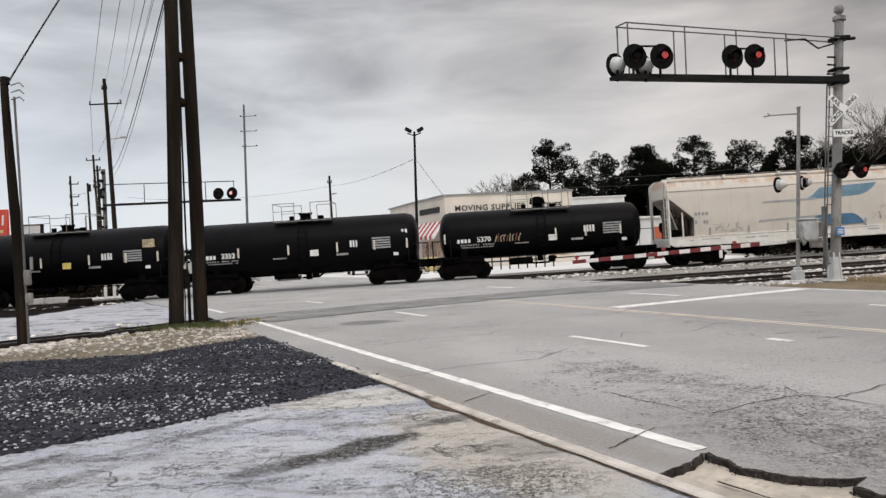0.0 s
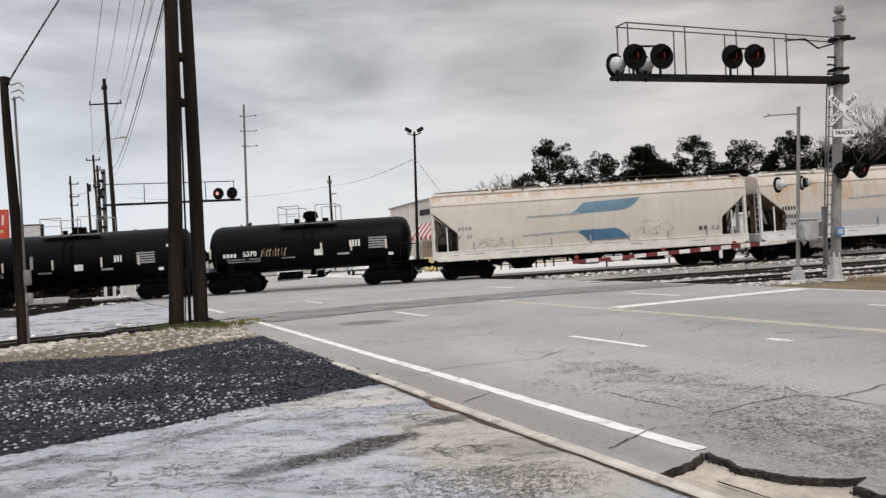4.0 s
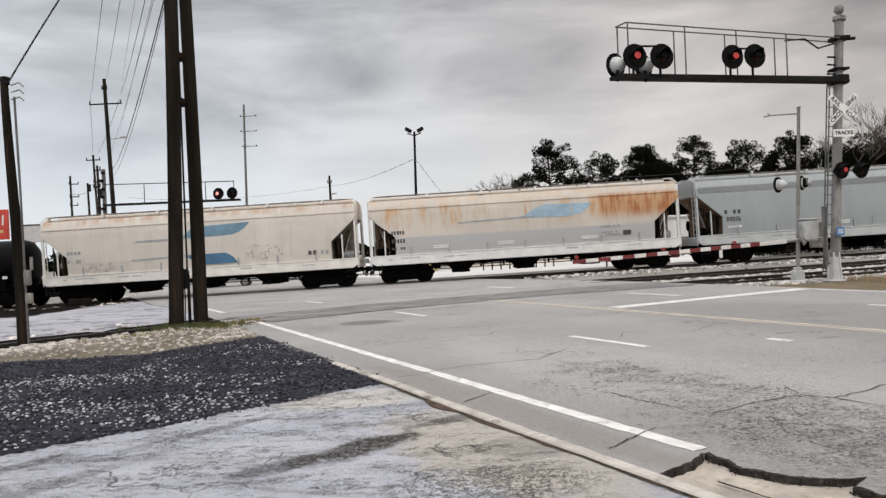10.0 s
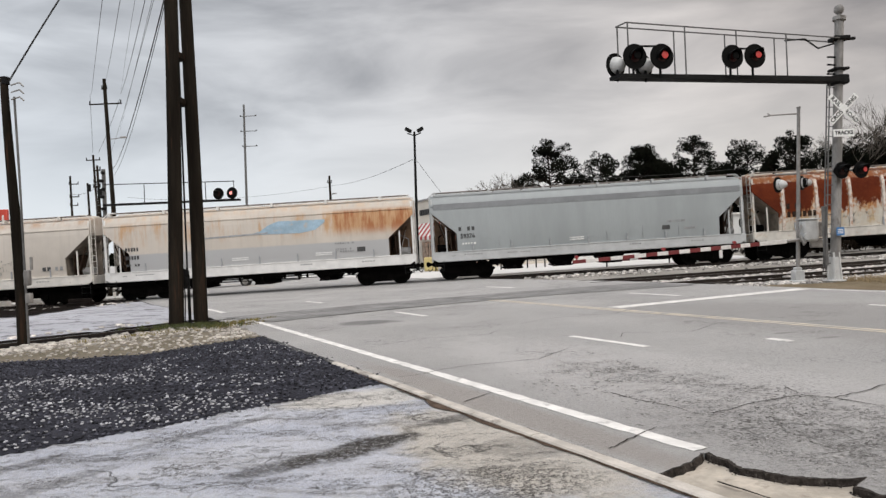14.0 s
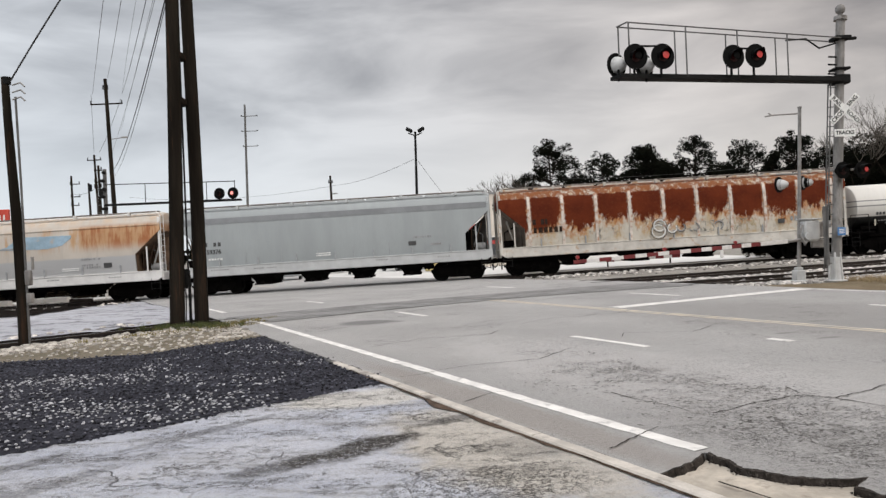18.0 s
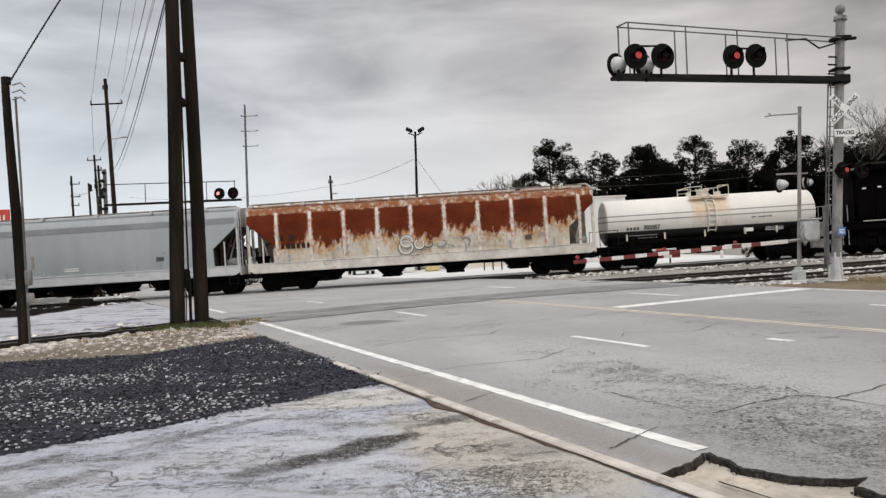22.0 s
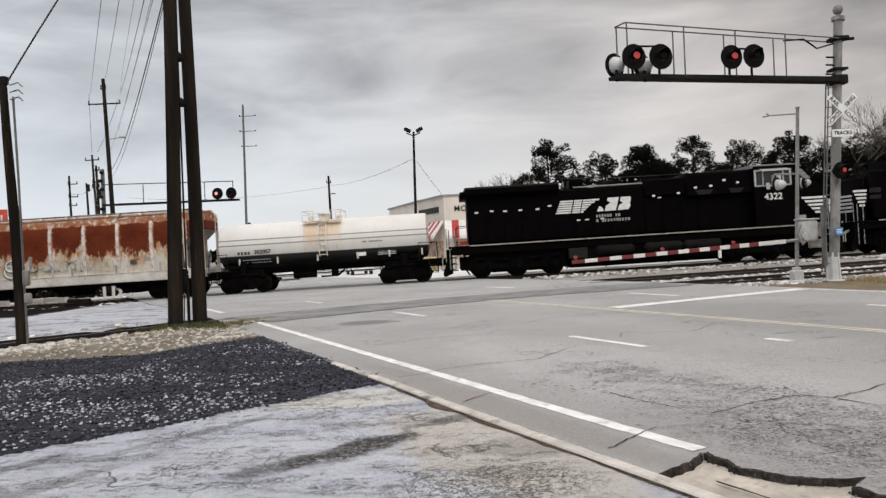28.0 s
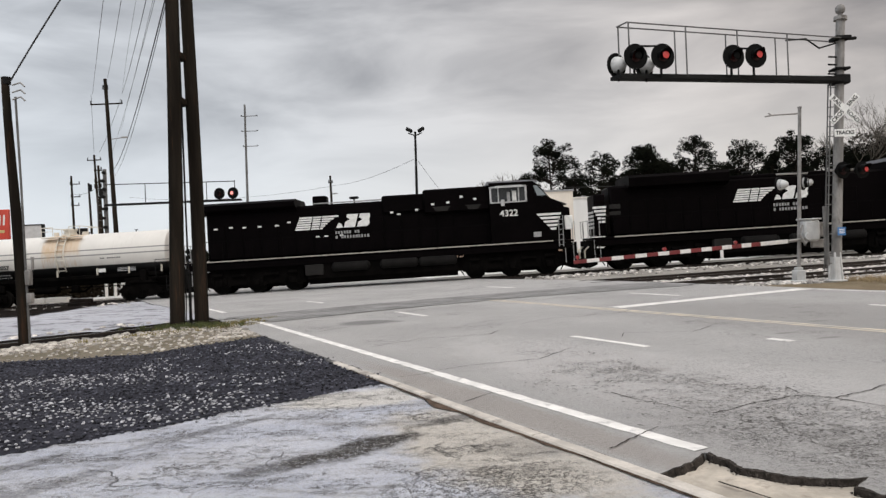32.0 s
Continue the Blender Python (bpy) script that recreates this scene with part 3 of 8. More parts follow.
# asphalt crumbs along the broken edge
def crumbs(name, places, sizes, material, label, category, flat=.7):
    """Loose stones, each a jittered eight-sided lump."""
    rnd = random.Random(len(places))
    vs, fs = [], []
    for (x, y, z), r in zip(places, sizes):
        k = len(vs)
        a = rnd.uniform(0, 6.28)
        ca, sa = math.cos(a), math.sin(a)
        for dx, dy, dz in ((1, 0, 0), (0, 1, 0), (-1, 0, 0), (0, -1, 0), (.5, .45, .75), (-.45, .5, .7), (-.5, -.45, .75), (.45, -.5, .65), (0, 0, -.6)):
            q = r * rnd.uniform(.7, 1.2)
            px, py = dx * ca - dy * sa, dx * sa + dy * ca
            vs.append((x + px * q, y + py * q, z + dz * q * flat))
        for i in range(4):
            j = (i + 1) % 4
            fs += [(k + i, k + j, k + 4 + i), (k + j, k + 4 + j, k + 4 + i), (k + j, k + i, k + 8)]
        fs.append((k + 4, k + 5, k + 6, k + 7))
    me = bpy.data.meshes.new(name)
    me.from_pydata(vs, [], fs)
    return tagged(part(name, me, material), label, category, kind="stuff")


rnd = random.Random(5)
pl, sz = [], []
for i in range(260):
    s = rnd.uniform(-3.2, 6) if i % 3 == 0 else rnd.uniform(-3.2, .1)
    if s < .1:
        c = edge_cross(s) - abs(rnd.gauss(0, .035))
    else:
        c = -.66 + rnd.gauss(0, .03)
    r = rnd.uniform(.004, .013)
    pl.append(road(s, c, -.035 if s < .1 else -.01))
    sz.append(r)
# pits and lifted flakes in the two worn wheel tracks
PIT = mat("pitted_asphalt", (.19, .182, .175), .95, var=.5, scale=9, grain=60, bump=.5, spec=.1)


def wheel_track_flakes():
    rnd = random.Random(77)
    vs, fs = [], []
    while len(fs) < 1900:
        s = rnd.uniform(-1.6, 3.6)
        near = rnd.random() < .62
        c = rnd.gauss(.95, .3) if near else rnd.gauss(2.0, .28)
        if near and s > .6 and rnd.random() < .72 or not near and s < .3 and rnd.random() < .5:
            continue
        if c < .14 or noise.noise((s * 2.2, c * 2.6, 4)) < rnd.uniform(-.35, .3):
            continue
        if s < .35 and c < edge_cross(s) + .06:
            continue
        r = rnd.uniform(.005, .014)
        a, n, k = rnd.gauss(2.2, .7), rnd.choice((5, 6, 7)), len(vs)
        long, bend = rnd.uniform(1.2, 3.0), rnd.uniform(-1, 1)
        for i in range(n):
            q = 6.283 * i / n
            u, v = r * long * math.cos(q) * rnd.uniform(.4, 1.3), r * math.sin(q) * rnd.uniform(.3, 1.2) + r * bend * math.cos(q) ** 2
            vs.append(road(s + u * math.cos(a) - v * math.sin(a), c + u * math.sin(a) + v * math.cos(a), .0035))
        fs.append(tuple(range(k, k + n)))
    me = bpy.data.meshes.new("road_flakes")
    me.from_pydata(vs, [], fs)
    tagged(part("road_flakes", me, PIT), "dark pits and lifted flakes in the worn wheel tracks", "road wear", kind="stuff")


wheel_track_flakes()
crumbs("asphalt_crumbs", pl, sz, BITUMEN, "dark crumbs along the broken asphalt edge", "crumbs")


def gutter():
    """The pale concrete gutter edge beside the lot, cast in lengths."""
    th = tagged(new("kerb"), "stained pale concrete kerb strip, flush with the road", "kerb", kind="structure")
    s = -9.0
    rnd = random.Random(8)
    while s < 5.9:
        ln = rnd.uniform(1.6, 2.6)
        e = min(s + ln - .015, 6.0)
        g = Geo()
        ss = steps(s, e, .25) + [e]
        vs = []
        dz = rnd.uniform(-.006, .008)
        for q in ss:
            j = .012 * noise.noise((q * 4, 1, 1))
            up = .03 + dz
            vs += [road(q, -.81 + j, -.06), road(q, -.805 + j, up - .012), road(q, -.79 + j, up), road(q, -.70 - j, up), road(q, -.685 - j, up - .015), road(q, -.68, -.06)]
        fs = [(6 * a + i, 6 * a + i + 1, 6 * a + i + 7, 6 * a + i + 6) for a in range(len(ss) - 1) for i in range(5)]
        fs += [tuple(range(6)), tuple(range(6 * (len(ss) - 1), 6 * len(ss)))]
        g.add(vs, fs)
        part("kerb_stone", g, KERB, th)
        s += ln


gutter()
SOIL_SHADE = mat("gutter_dirt_and_shade", (.085, .06, .045), .95, var=.5, scale=6, grain=40, bump=.6, spec=.1)


def kerb_dark_line():
    """The kerb's shadow line on the lot side, laid as a dark strip with dirt."""
    g = Geo()
    ss = steps(-6, 5.2, .06)
    vs = []
    for s in ss:
        w = .02 + .022 * noise.noise((s * 1.7, 3, 3)) + .012 * noise.noise((s * 9, 3, 3)) + .10 * math.exp(-((s - 2.55) / .25) ** 2) + .05 * math.exp(-((s - 1.7) / .4) ** 2)
        w = max(.004, w)
        vs += [road(s, -.80, .012), road(s, -.815 - w * .5, .026), road(s, -.815 - w, .016)]
    g.add(vs, [(3 * j + i, 3 * j + i + 1, 3 * j + i + 4, 3 * j + i + 3) for j in range(len(ss) - 1) for i in range(2)])
    tagged(part("kerb_dark_line", g, SOIL_SHADE), "dark strip along the kerb, shadow line and dirt in its colour", "dirt", kind="stuff")


kerb_dark_line()
tagged(ribbon("kerb_dark_line", -.15, 6, -.683, -.645, SOIL_SHADE, up=.006, step=.05, ragged=.018), "dark dirt caught between the kerb and the asphalt", "dirt", kind="stuff")


# ---- the lot in front, the dark gravel and the dirt strip ----
def lot_z(x, y):
    return .004 + .012 * noise.noise((x * .6, y * .6, 0)) + .006 * noise.noise((x * 3, y * 3, 5))


def clip_sheet(name, inside, x0, x1, y0, y1, d, z, material, label, category):
    g = Geo()
    nx, ny = round((x1 - x0) / d), round((y1 - y0) / d)
    ids, vs, fs = {}, [], []

    def vid(i, j):
        if (i, j) not in ids:
            x, y = x0 + d * i, y0 + d * j
            ids[i, j] = len(vs)
            vs.append((x, y, z(x, y)))
        return ids[i, j]
    for j in range(ny):
        for i in range(nx):
            if inside(x0 + d * (i + .5), y0 + d * (j + .5)):
                fs.append((vid(i, j), vid(i + 1, j), vid(i + 1, j + 1), vid(i, j + 1)))
    g.add(vs, fs)
    return tagged(part(name, g, material), label, category, kind="structure")


def dark_front(x):
    """The near edge of the dark gravel."""
    return 5.35 + .86 * (x + 4.3) + .25 * noise.noise((x * 1.3, 2, 2)) + .06 * noise.noise((x * 6, 2, 2))


def dark_back(x):
    y = 11.62
    for xa, ya, xb, yb in ((-7.4, 11.65, -5.1, 11.85), (-5.1, 11.85, -4.5, 12.85), (-4.5, 12.85, -3.5, 13.9), (-3.5, 13.9, 1, 15)):
        if xa < x <= xb:
            y = ya + (yb - ya) * (x - xa) / (xb - xa)
    return y + .15 * noise.noise((x * .9, 8, 2))


def in_dark(x, y):
    s, c = road_place(x, y)
    return y > dark_front(x) and y < dark_back(x) and c < -.72 - .25 * smooth01((s - 5.5) / 1.5) * abs(noise.noise((s * 2, 1, 6))) and x > -16


def parking_lot():
    g = Geo()
    ss = steps(-16, 14, .3) + [14]
    cs = [-.74 - .3 * i for i in range(56)]
    vs = []
    for s in ss:
        for c in cs:
            p = road(s, c)
            vs.append((p.x, p.y, lot_z(p.x, p.y)))
    n = len(cs)
    fs = []
    for j in range(len(ss) - 1):
        for i in range(n - 1):
            x, y, z = vs[j * n + i]
            if y < dark_front(x) + .9:
                fs.append((j * n + i, j * n + i + 1, (j + 1) * n + i + 1, (j + 1) * n + i))
    g.add(vs, fs)
    return tagged(part("parking_lot", g, LOT), "pale worn paving with cracks, patches and dark stains", "paving", kind="structure")


parking_lot()
clip_sheet("dark_gravel", in_dark, -16, 0, -5, 15, .06, lambda x, y: lot_z(x, y) + .006 + .008 * noise.noise((x * 5, y * 5, 2)), DARK_BED,
           "bed of dark grey gravel beside the road", "gravel")


def in_dirt(x, y):
    s, c = road_place(x, y)
    return y > dark_back(x) - .15 and y < spur_y(x) - 1.0 and c < -.65 and x > -22


def berm_z(x, y):
    """The verge rises to a low stony bank along the track."""
    k = smooth01((y - dark_back(x)) / 1.6)
    return -.004 + .035 * k * smooth01((-4.6 - x) / 1.5) + .025 * k * noise.noise((x * .8, y * .8, 4)) + .014 * noise.noise((x * 3, y * 3, 4))


clip_sheet("dirt_strip", in_dirt, -22, -2, -2, 20, .12, berm_z, DIRT,
           "sandy strip with pale gravel and tufts beside the near track", "dirt")
clip_sheet("yard", lambda x, y: y > spur_y(x) + 2.4 and y < TRACK_Y - 1.9 and road_place(x, y)[1] < -.6, -60, 0, 0, 38, .5,
           lambda x, y: gz(x, y) - .02 + .03 * noise.noise((x * .5, y * .5, 9)), YARD, "pale gravel yard between the two tracks", "gravel")

rnd = random.Random(11)
pl, sz, pl2, sz2 = [], [], [], []
while len(pl) < 13000:
    x, y = rnd.uniform(-9.5, 0), rnd.uniform(4.5, 14.3)
    if in_dark(x + rnd.gauss(0, .07), y + rnd.gauss(0, .07)) and road_place(x, y)[1] < -.5:
        p = (x, y, lot_z(x, y) + .014)
        smooth_back = y > (9.9 + .3 * noise.noise((x, 1, 1)) if x < -4.6 else dark_back(x) - .9)
        if not smooth_back and rnd.random() < .12 + .9 * noise.noise((x * .5, y * 1.0, 5)) + (.14 if y < 10.5 and x < -2 else -.1):
            if rnd.random() < .9:
                pl2.append(p)
                sz2.append(rnd.uniform(.009, .024) * rnd.uniform(.8, 1.25))
        else:
            pl.append(p)
            sz.append(rnd.uniform(.008, .026))
crumbs("gravel_chips", pl, sz, CHIP, "dark angular gravel chips", "gravel")
crumbs("pale_chips", pl2, sz2, CHIP_PALE, "pale chips scattered through the dark gravel", "gravel")
pl, sz = [], []
while len(pl) < 2100:
    x, y = rnd.uniform(-12, -2.5), rnd.uniform(9, 18)
    if in_dirt(x, y) and y > dark_back(x) + .1 + .7 * rnd.random():
        near = 1 - min(1, abs(y - spur_y(x) + .8) / (1.7 if x < -4.7 else 3.6))
        if rnd.random() < .07 + .93 * near:
            pl.append((x, y, berm_z(x, y)))
            sz.append(rnd.uniform(.02, .06) + (rnd.uniform(0, .07) * near if rnd.random() < .3 else 0))
crumbs("verge_stones", pl, sz, PALE_STONE, "pale stones along the edge of the near track", "gravel")


# ---- the two tracks ----
def rail_mesh(line, side, drop):
    """A rail swept along a line of (x, y)."""
    prof = [(-.07, -.17), (-.07, -.155), (-.012, -.135), (-.012, -.045), (-.036, -.03), (-.036, -.004), (-.028, 0),
            (.028, 0), (.036, -.004), (.036, -.03), (.012, -.045), (.012, -.135), (.07, -.155), (.07, -.17)]
    g, head = Geo(), Geo()
    vs, hv = [], []
    n = len(prof)
    for i, (x, y) in enumerate(line):
        a = Vector(line[max(0, i - 1)])
        b = Vector(line[min(len(line) - 1, i + 1)])
        d = (b - a).normalized()
        nx, ny = -d.y, d.x
        for q, h in prof:
            o = side * .7525 + q
            px, py = x + nx * o, y + ny * o
            vs.append((px, py, gz(px, py) + h + drop))
        for q in (-.027, .027):
            o = side * .7525 + q
            px, py = x + nx * o, y + ny * o
            hv.append((px, py, gz(px, py) + drop + .003))
    fs = [(j * n + i, j * n + (i + 1) % n, (j + 1) * n + (i + 1) % n, (j + 1) * n + i) for j in range(len(line) - 1) for i in range(n)]
    hf = [(2 * j, 2 * j + 1, 2 * j + 3, 2 * j + 2) for j in range(len(line) - 1)]
    return g.add(vs, fs), head.add(hv, hf)


TIE_MESH = Geo().box((0, 0, 0), (.22, 2.55, .17), .015).mesh("tie")
TIE_MESH.materials.append(TIE)


def track(name, line, label, x0, x1):
    th = tagged(new(name), label, "railway track", kind="structure")
    for side in (-1, 1):
        r, h = rail_mesh(line, side, .012)
        rail = part("rail", r, RAIL, th)
        part("rail_head", h, RAIL_TOP, rail, "polished steel running surface")
    rnd = random.Random(3)
    x, dist = line[0]
    i = 0
    for (xa, ya), (xb, yb) in zip(line, line[1:]):
        ln = math.hypot(xb - xa, yb - ya)
        k = max(1, round(ln / .56))
        for j in range(k):
            px, py = xa + (xb - xa) * j / k, ya + (yb - ya) * j / k
            c = road_place(px, py)[1]
            if x0 < px < x1 and not -1.6 < c < 15.6:
                t = new("tie", TIE_MESH)
                t.parent = th
                t.matrix_basis = Matrix.Translation((px, py, gz(px, py) - .225 + rnd.uniform(-.01, .01))) @ Matrix.Rotation(math.atan2(yb - ya, xb - xa) + rnd.uniform(-.03, .03), 4, "Z")
    return th


main_line = [(x, TRACK_Y) for x in (-300, -100, -60)] + [(x, TRACK_Y) for x in steps(-40, 40, 4)] + [(40, TRACK_Y), (60, TRACK_Y), (120, TRACK_Y), (300, TRACK_Y)]
spur_line = [(x, spur_y(x)) for x in steps(-16, 40, 1.0)] + [(x, spur_y(x)) for x in (40, 48, 56)]
track("main_track", main_line, "railway track with dark ties, flush with the road at the crossing", -32, 34)
track("middle_track", [(x, middle_y(x)) for x in steps(5.6, 40, 2)], "dark empty track between the other two", 5, 34)
track("near_track", spur_line, "second railway track bending towards the main line, bare of trains", -20, 34)


def crossing_panels(name, centre, s_mid, label):
    """Dark rubber and asphalt fillers along the rails where the road crosses."""
    th = tagged(new(name), label, "level crossing", kind="structure")
    for off in (-1.02, -.5, 0, .5, 1.02):
        g = Geo()
        vs = []
        x = centre - 14.0
        pts = []
        while x < centre + 14:
            y = TRACK_Y if name == "main_crossing" else spur_y(x)
            c = road_place(x, y)[1]
            if -.4 < c < 14.8:
                pts.append((x, y))
            x += .5
        for i, (x, y) in enumerate(pts):
            a, b = Vector(pts[max(0, i - 1)]), Vector(pts[min(len(pts) - 1, i + 1)])
            d = (b - a).normalized()
            w = .2 if off in (-1.02, 1.02) else .21
            for q in (off - w, off + w):
                px, py = x - d.y * q, y + d.x * q
                vs.append((px, py, gz(px, py) + .017 + .004 * noise.noise((px, py, 0))))
        g.add(vs, [(2 * j, 2 * j + 1, 2 * j + 3, 2 * j + 2) for j in range(len(pts) - 1)])
        part("crossing_panel", g, PANEL, th)
    return th


PANEL = mat("scuffed_crossing_panel", (.25, .245, .24), .85, var=.3, scale=1.2, grain=25, bump=.4, stain=(.11, .105, .1), amount=.35)
crossing_panels("main_crossing", -9, 0, "scuffed grey panels between the rails of the level crossing")
crossing_panels("near_crossing", -2, 0, "scuffed grey panels along the near rails in the road")


def track_bed(name, line_y, x0, x1, half, label, far=1.35):
    g = Geo()
    vs, fs = [], []
    xs = steps(x0, x1, .5) + [x1]
    for x in xs:
        for q in (-half, -half * .5, 0, half * .5, half):
            y = line_y(x) + q * ((far if q > 0 else 1.35) if x < -4 else 1) * (1 + .12 * noise.noise((x * .7, q, 2)))
            low = gz(x, y) - .035 if x < 0 else ground_z(x, y)
            vs.append((x, y, low + .02 + .02 * noise.noise((x * 1.5, y * 1.5, 5))))
    for j in range(len(xs) - 1):
        c = road_place(xs[j] + .25, line_y(xs[j]))[1]
        if -.9 < c < 15.0:
            continue
        for i in range(4):
            fs.append((5 * j + i, 5 * j + i + 1, 5 * j + i + 6, 5 * j + i + 5))
    g.add(vs, fs)
    return tagged(part(name, g, OILY_SHADE), label, "track bed", kind="structure")


# oily ballast, darkened further to hold the shade of rails and train
OILY_SHADE = loose_material("oily_shaded_track_bed", (.017, .0135, .012), (.011, .009, .008), (.005, .0045, .0045), .8, 12)
OILY_SHADE.node_tree.nodes["Principled BSDF"].inputs["Specular IOR Level"].default_value = .01
track_bed("main_bed", lambda x: TRACK_Y, -40, 40, 1.55, "dark oily ballast under the main track, shade in its colour")
track_bed("middle_bed", middle_y, 5.2, 40, 1.9, "dark oily ballast under the middle track, shade in its colour")
track_bed("near_bed", spur_y, -16, 38, 1.0, "dark oily ballast under the near track, rail shade in its colour", 2.6)
# flat sheet whose near-black colour carries the shade beside the main track
clip_sheet("dark_yard_end", lambda x, y: 25.4 + .4 * noise.noise((x * .6, 1, 1)) < y < 36.3 + .3 * noise.noise((x * .5, 5, 1)) and x < -14.9 - .27 * (y - 25.4) + 1.6 * smooth01((y - 33) / 3) + .5 * noise.noise((y * .9, 2, 2)), -34, -12, 24, 37, .2,
           lambda x, y: gz(x, y) + .02 + .03 * noise.noise((x * .5, y * .5, 9)), OILY_SHADE, "dark gravel at the end of the yard, shade put in its colour", "gravel")


def cracks():
    """Long cracks that wander over the asphalt."""
    th = tagged(new("asphalt_cracks"), "dark hairline cracks wandering over the road", "cracks", kind="stuff")
    paths = [((.46, -.52), (.5, -.42), (.6, -.15), (.68, .11), (.76, .32)), ((.76, .94), (.79, 1.25), (.83, 1.69), (.76, 2.17), (.51, 2.27), (.51, 2.67), (.58, 3.13), (.5, 4.0)), ((.51, 2.27), (.17, 2.27), (-.3, 2.3), (-1.2, 2.1)),
             ((1.12, 2.39), (.9, 2.27), (.76, 2.17)), ((2.6, -.55), (2.8, -.1), (2.75, .3)), ((2.02, .87), (1.69, .84), (1.34, .87), (1.11, .88), (.74, .8)), ((5.2, 3.9), (5.6, 4.3), (4.9, 5.2), (5.4, 6.5)),
             ((4.3, -.5), (4.5, .6), (4.3, 1.6), (5.0, 2.9)), ((7.2, .3), (7.6, 1.4), (7.2, 2.6), (7.8, 3.3)), ((8.2, 4.0), (8.6, 5.0), (8.3, 6.6), (9.0, 8.0)), ((3.0, 7.6), (3.6, 9.0), (3.2, 10.6), (3.9, 12.4)), ((10.2, .4), (10.9, 2.0), (10.4, 3.0)),
             ((-.3, 4.0), (.2, 5.1), (-.2, 6.4), (.5, 8.0)), ((12.6, 2.0), (13.1, 4.4), (12.7, 6.8), (13.3, 9.0)), ((-1.2, .6), (-.9, 1.5), (-1.3, 2.1))]
    for k, path in enumerate(paths):
        pts = []
        for (s0, c0), (s1, c1) in zip(path, path[1:]):
            n = max(4, int(math.hypot(s1 - s0, c1 - c0) / .12))
            for i in range(n):
                t = i / n
                w = (.09 if n > 8 else .02) * noise.noise((s0 * 3 + t * 4, c0 * 3 + t * 4, k)) + .03 * noise.noise((t * 23, c0 * 9, k))
                pts.append((s0 + (s1 - s0) * t + w, c0 + (c1 - c0) * t + w * .5))
        g = Geo()
        vs = []
        for i, (s, c) in enumerate(pts):
            w = .0052 * (1.2 + noise.noise((s * 6, c * 6, 3))) * min(1, (len(pts) - i) / 6)
            (sa, ca), (sb, cb) = pts[max(0, i - 1)], pts[min(len(pts) - 1, i + 1)]
            ln = math.hypot(sb - sa, cb - ca) or 1
            ds, dc = -(cb - ca) / ln * w, (sb - sa) / ln * w
            vs += [road(s - ds, c - dc, .008), road(s + ds, c + dc, .008)]
        g.add(vs, [(2 * j, 2 * j + 1, 2 * j + 3, 2 * j + 2) for j in range(len(pts) - 1)])
        part("crack", g, BITUMEN, th)


cracks()


def ballast(name, line_y, x0, x1, n, spread, seed, label):
    rnd = random.Random(seed)
    pl, sz = [], []
    while len(pl) < n:
        x = rnd.uniform(x0, x1)
        y = line_y(x) + rnd.gauss(0, spread)
        c = road_place(x, y)[1]
        if -1.0 < c < 15.3:
            continue
        pl.append((x, y, ground_z(x, y) + .03))
        sz.append(rnd.uniform(.045, .13))
    return crumbs(name, pl, sz, STONE, label, "ballast")


ballast("ballast_stones", lambda x: TRACK_Y - 3.2, 4, 34, 1100, 1.2, 21, "grey ballast stones along the main track")
ballast("near_ballast", lambda x: spur_y(x) - 1.2, 6, 32, 2600, .42, 22, "pale ballast stones beside the near track")
ballast("shoulder_ballast", lambda x: .5 * (spur_y(x) + middle_y(x)) + .2, 3, 32, 3400, .7, 23, "pale ballast stones between the tracks")
ballast("left_ballast", lambda x: TRACK_Y, -34, -8, 2500, 1.6, 24, "grey ballast stones along the main track left of the road")
ballast("left_near_ballast", lambda x: spur_y(x) + 2.9, -12, -4, 40, .3, 25, "grey stones in the near track beside the poles")


# ---- the train ----
WHEEL_R = .457


def wheelset_mesh(r, gauge_half=.72):
    g = Geo()
    g.cyl((0, -.95, 0), (0, .95, 0), .075, n=10)
    for s in (-1, 1):
        y = s * gauge_half
        prof = [(y - s * .05, r + .028), (y - s * .02, r + .02), (y, r), (y + s * .085, r - .01), (y + s * .085, r - .06), (y + s * .05, r - .07), (y + s * .045, .16), (y + s * .11, .14), (y + s * .11, .05)]
        g.turned(prof, "y", n=28)
    me = g.mesh("wheelset")
    me.materials.append(WHEEL)
    return me


WHEELSET = wheelset_mesh(WHEEL_R)
LOCO_WHEELSET = wheelset_mesh(.53)
BOGIE_FRAME = None
wheelsets = []   # (object, radius, place on its bogie)


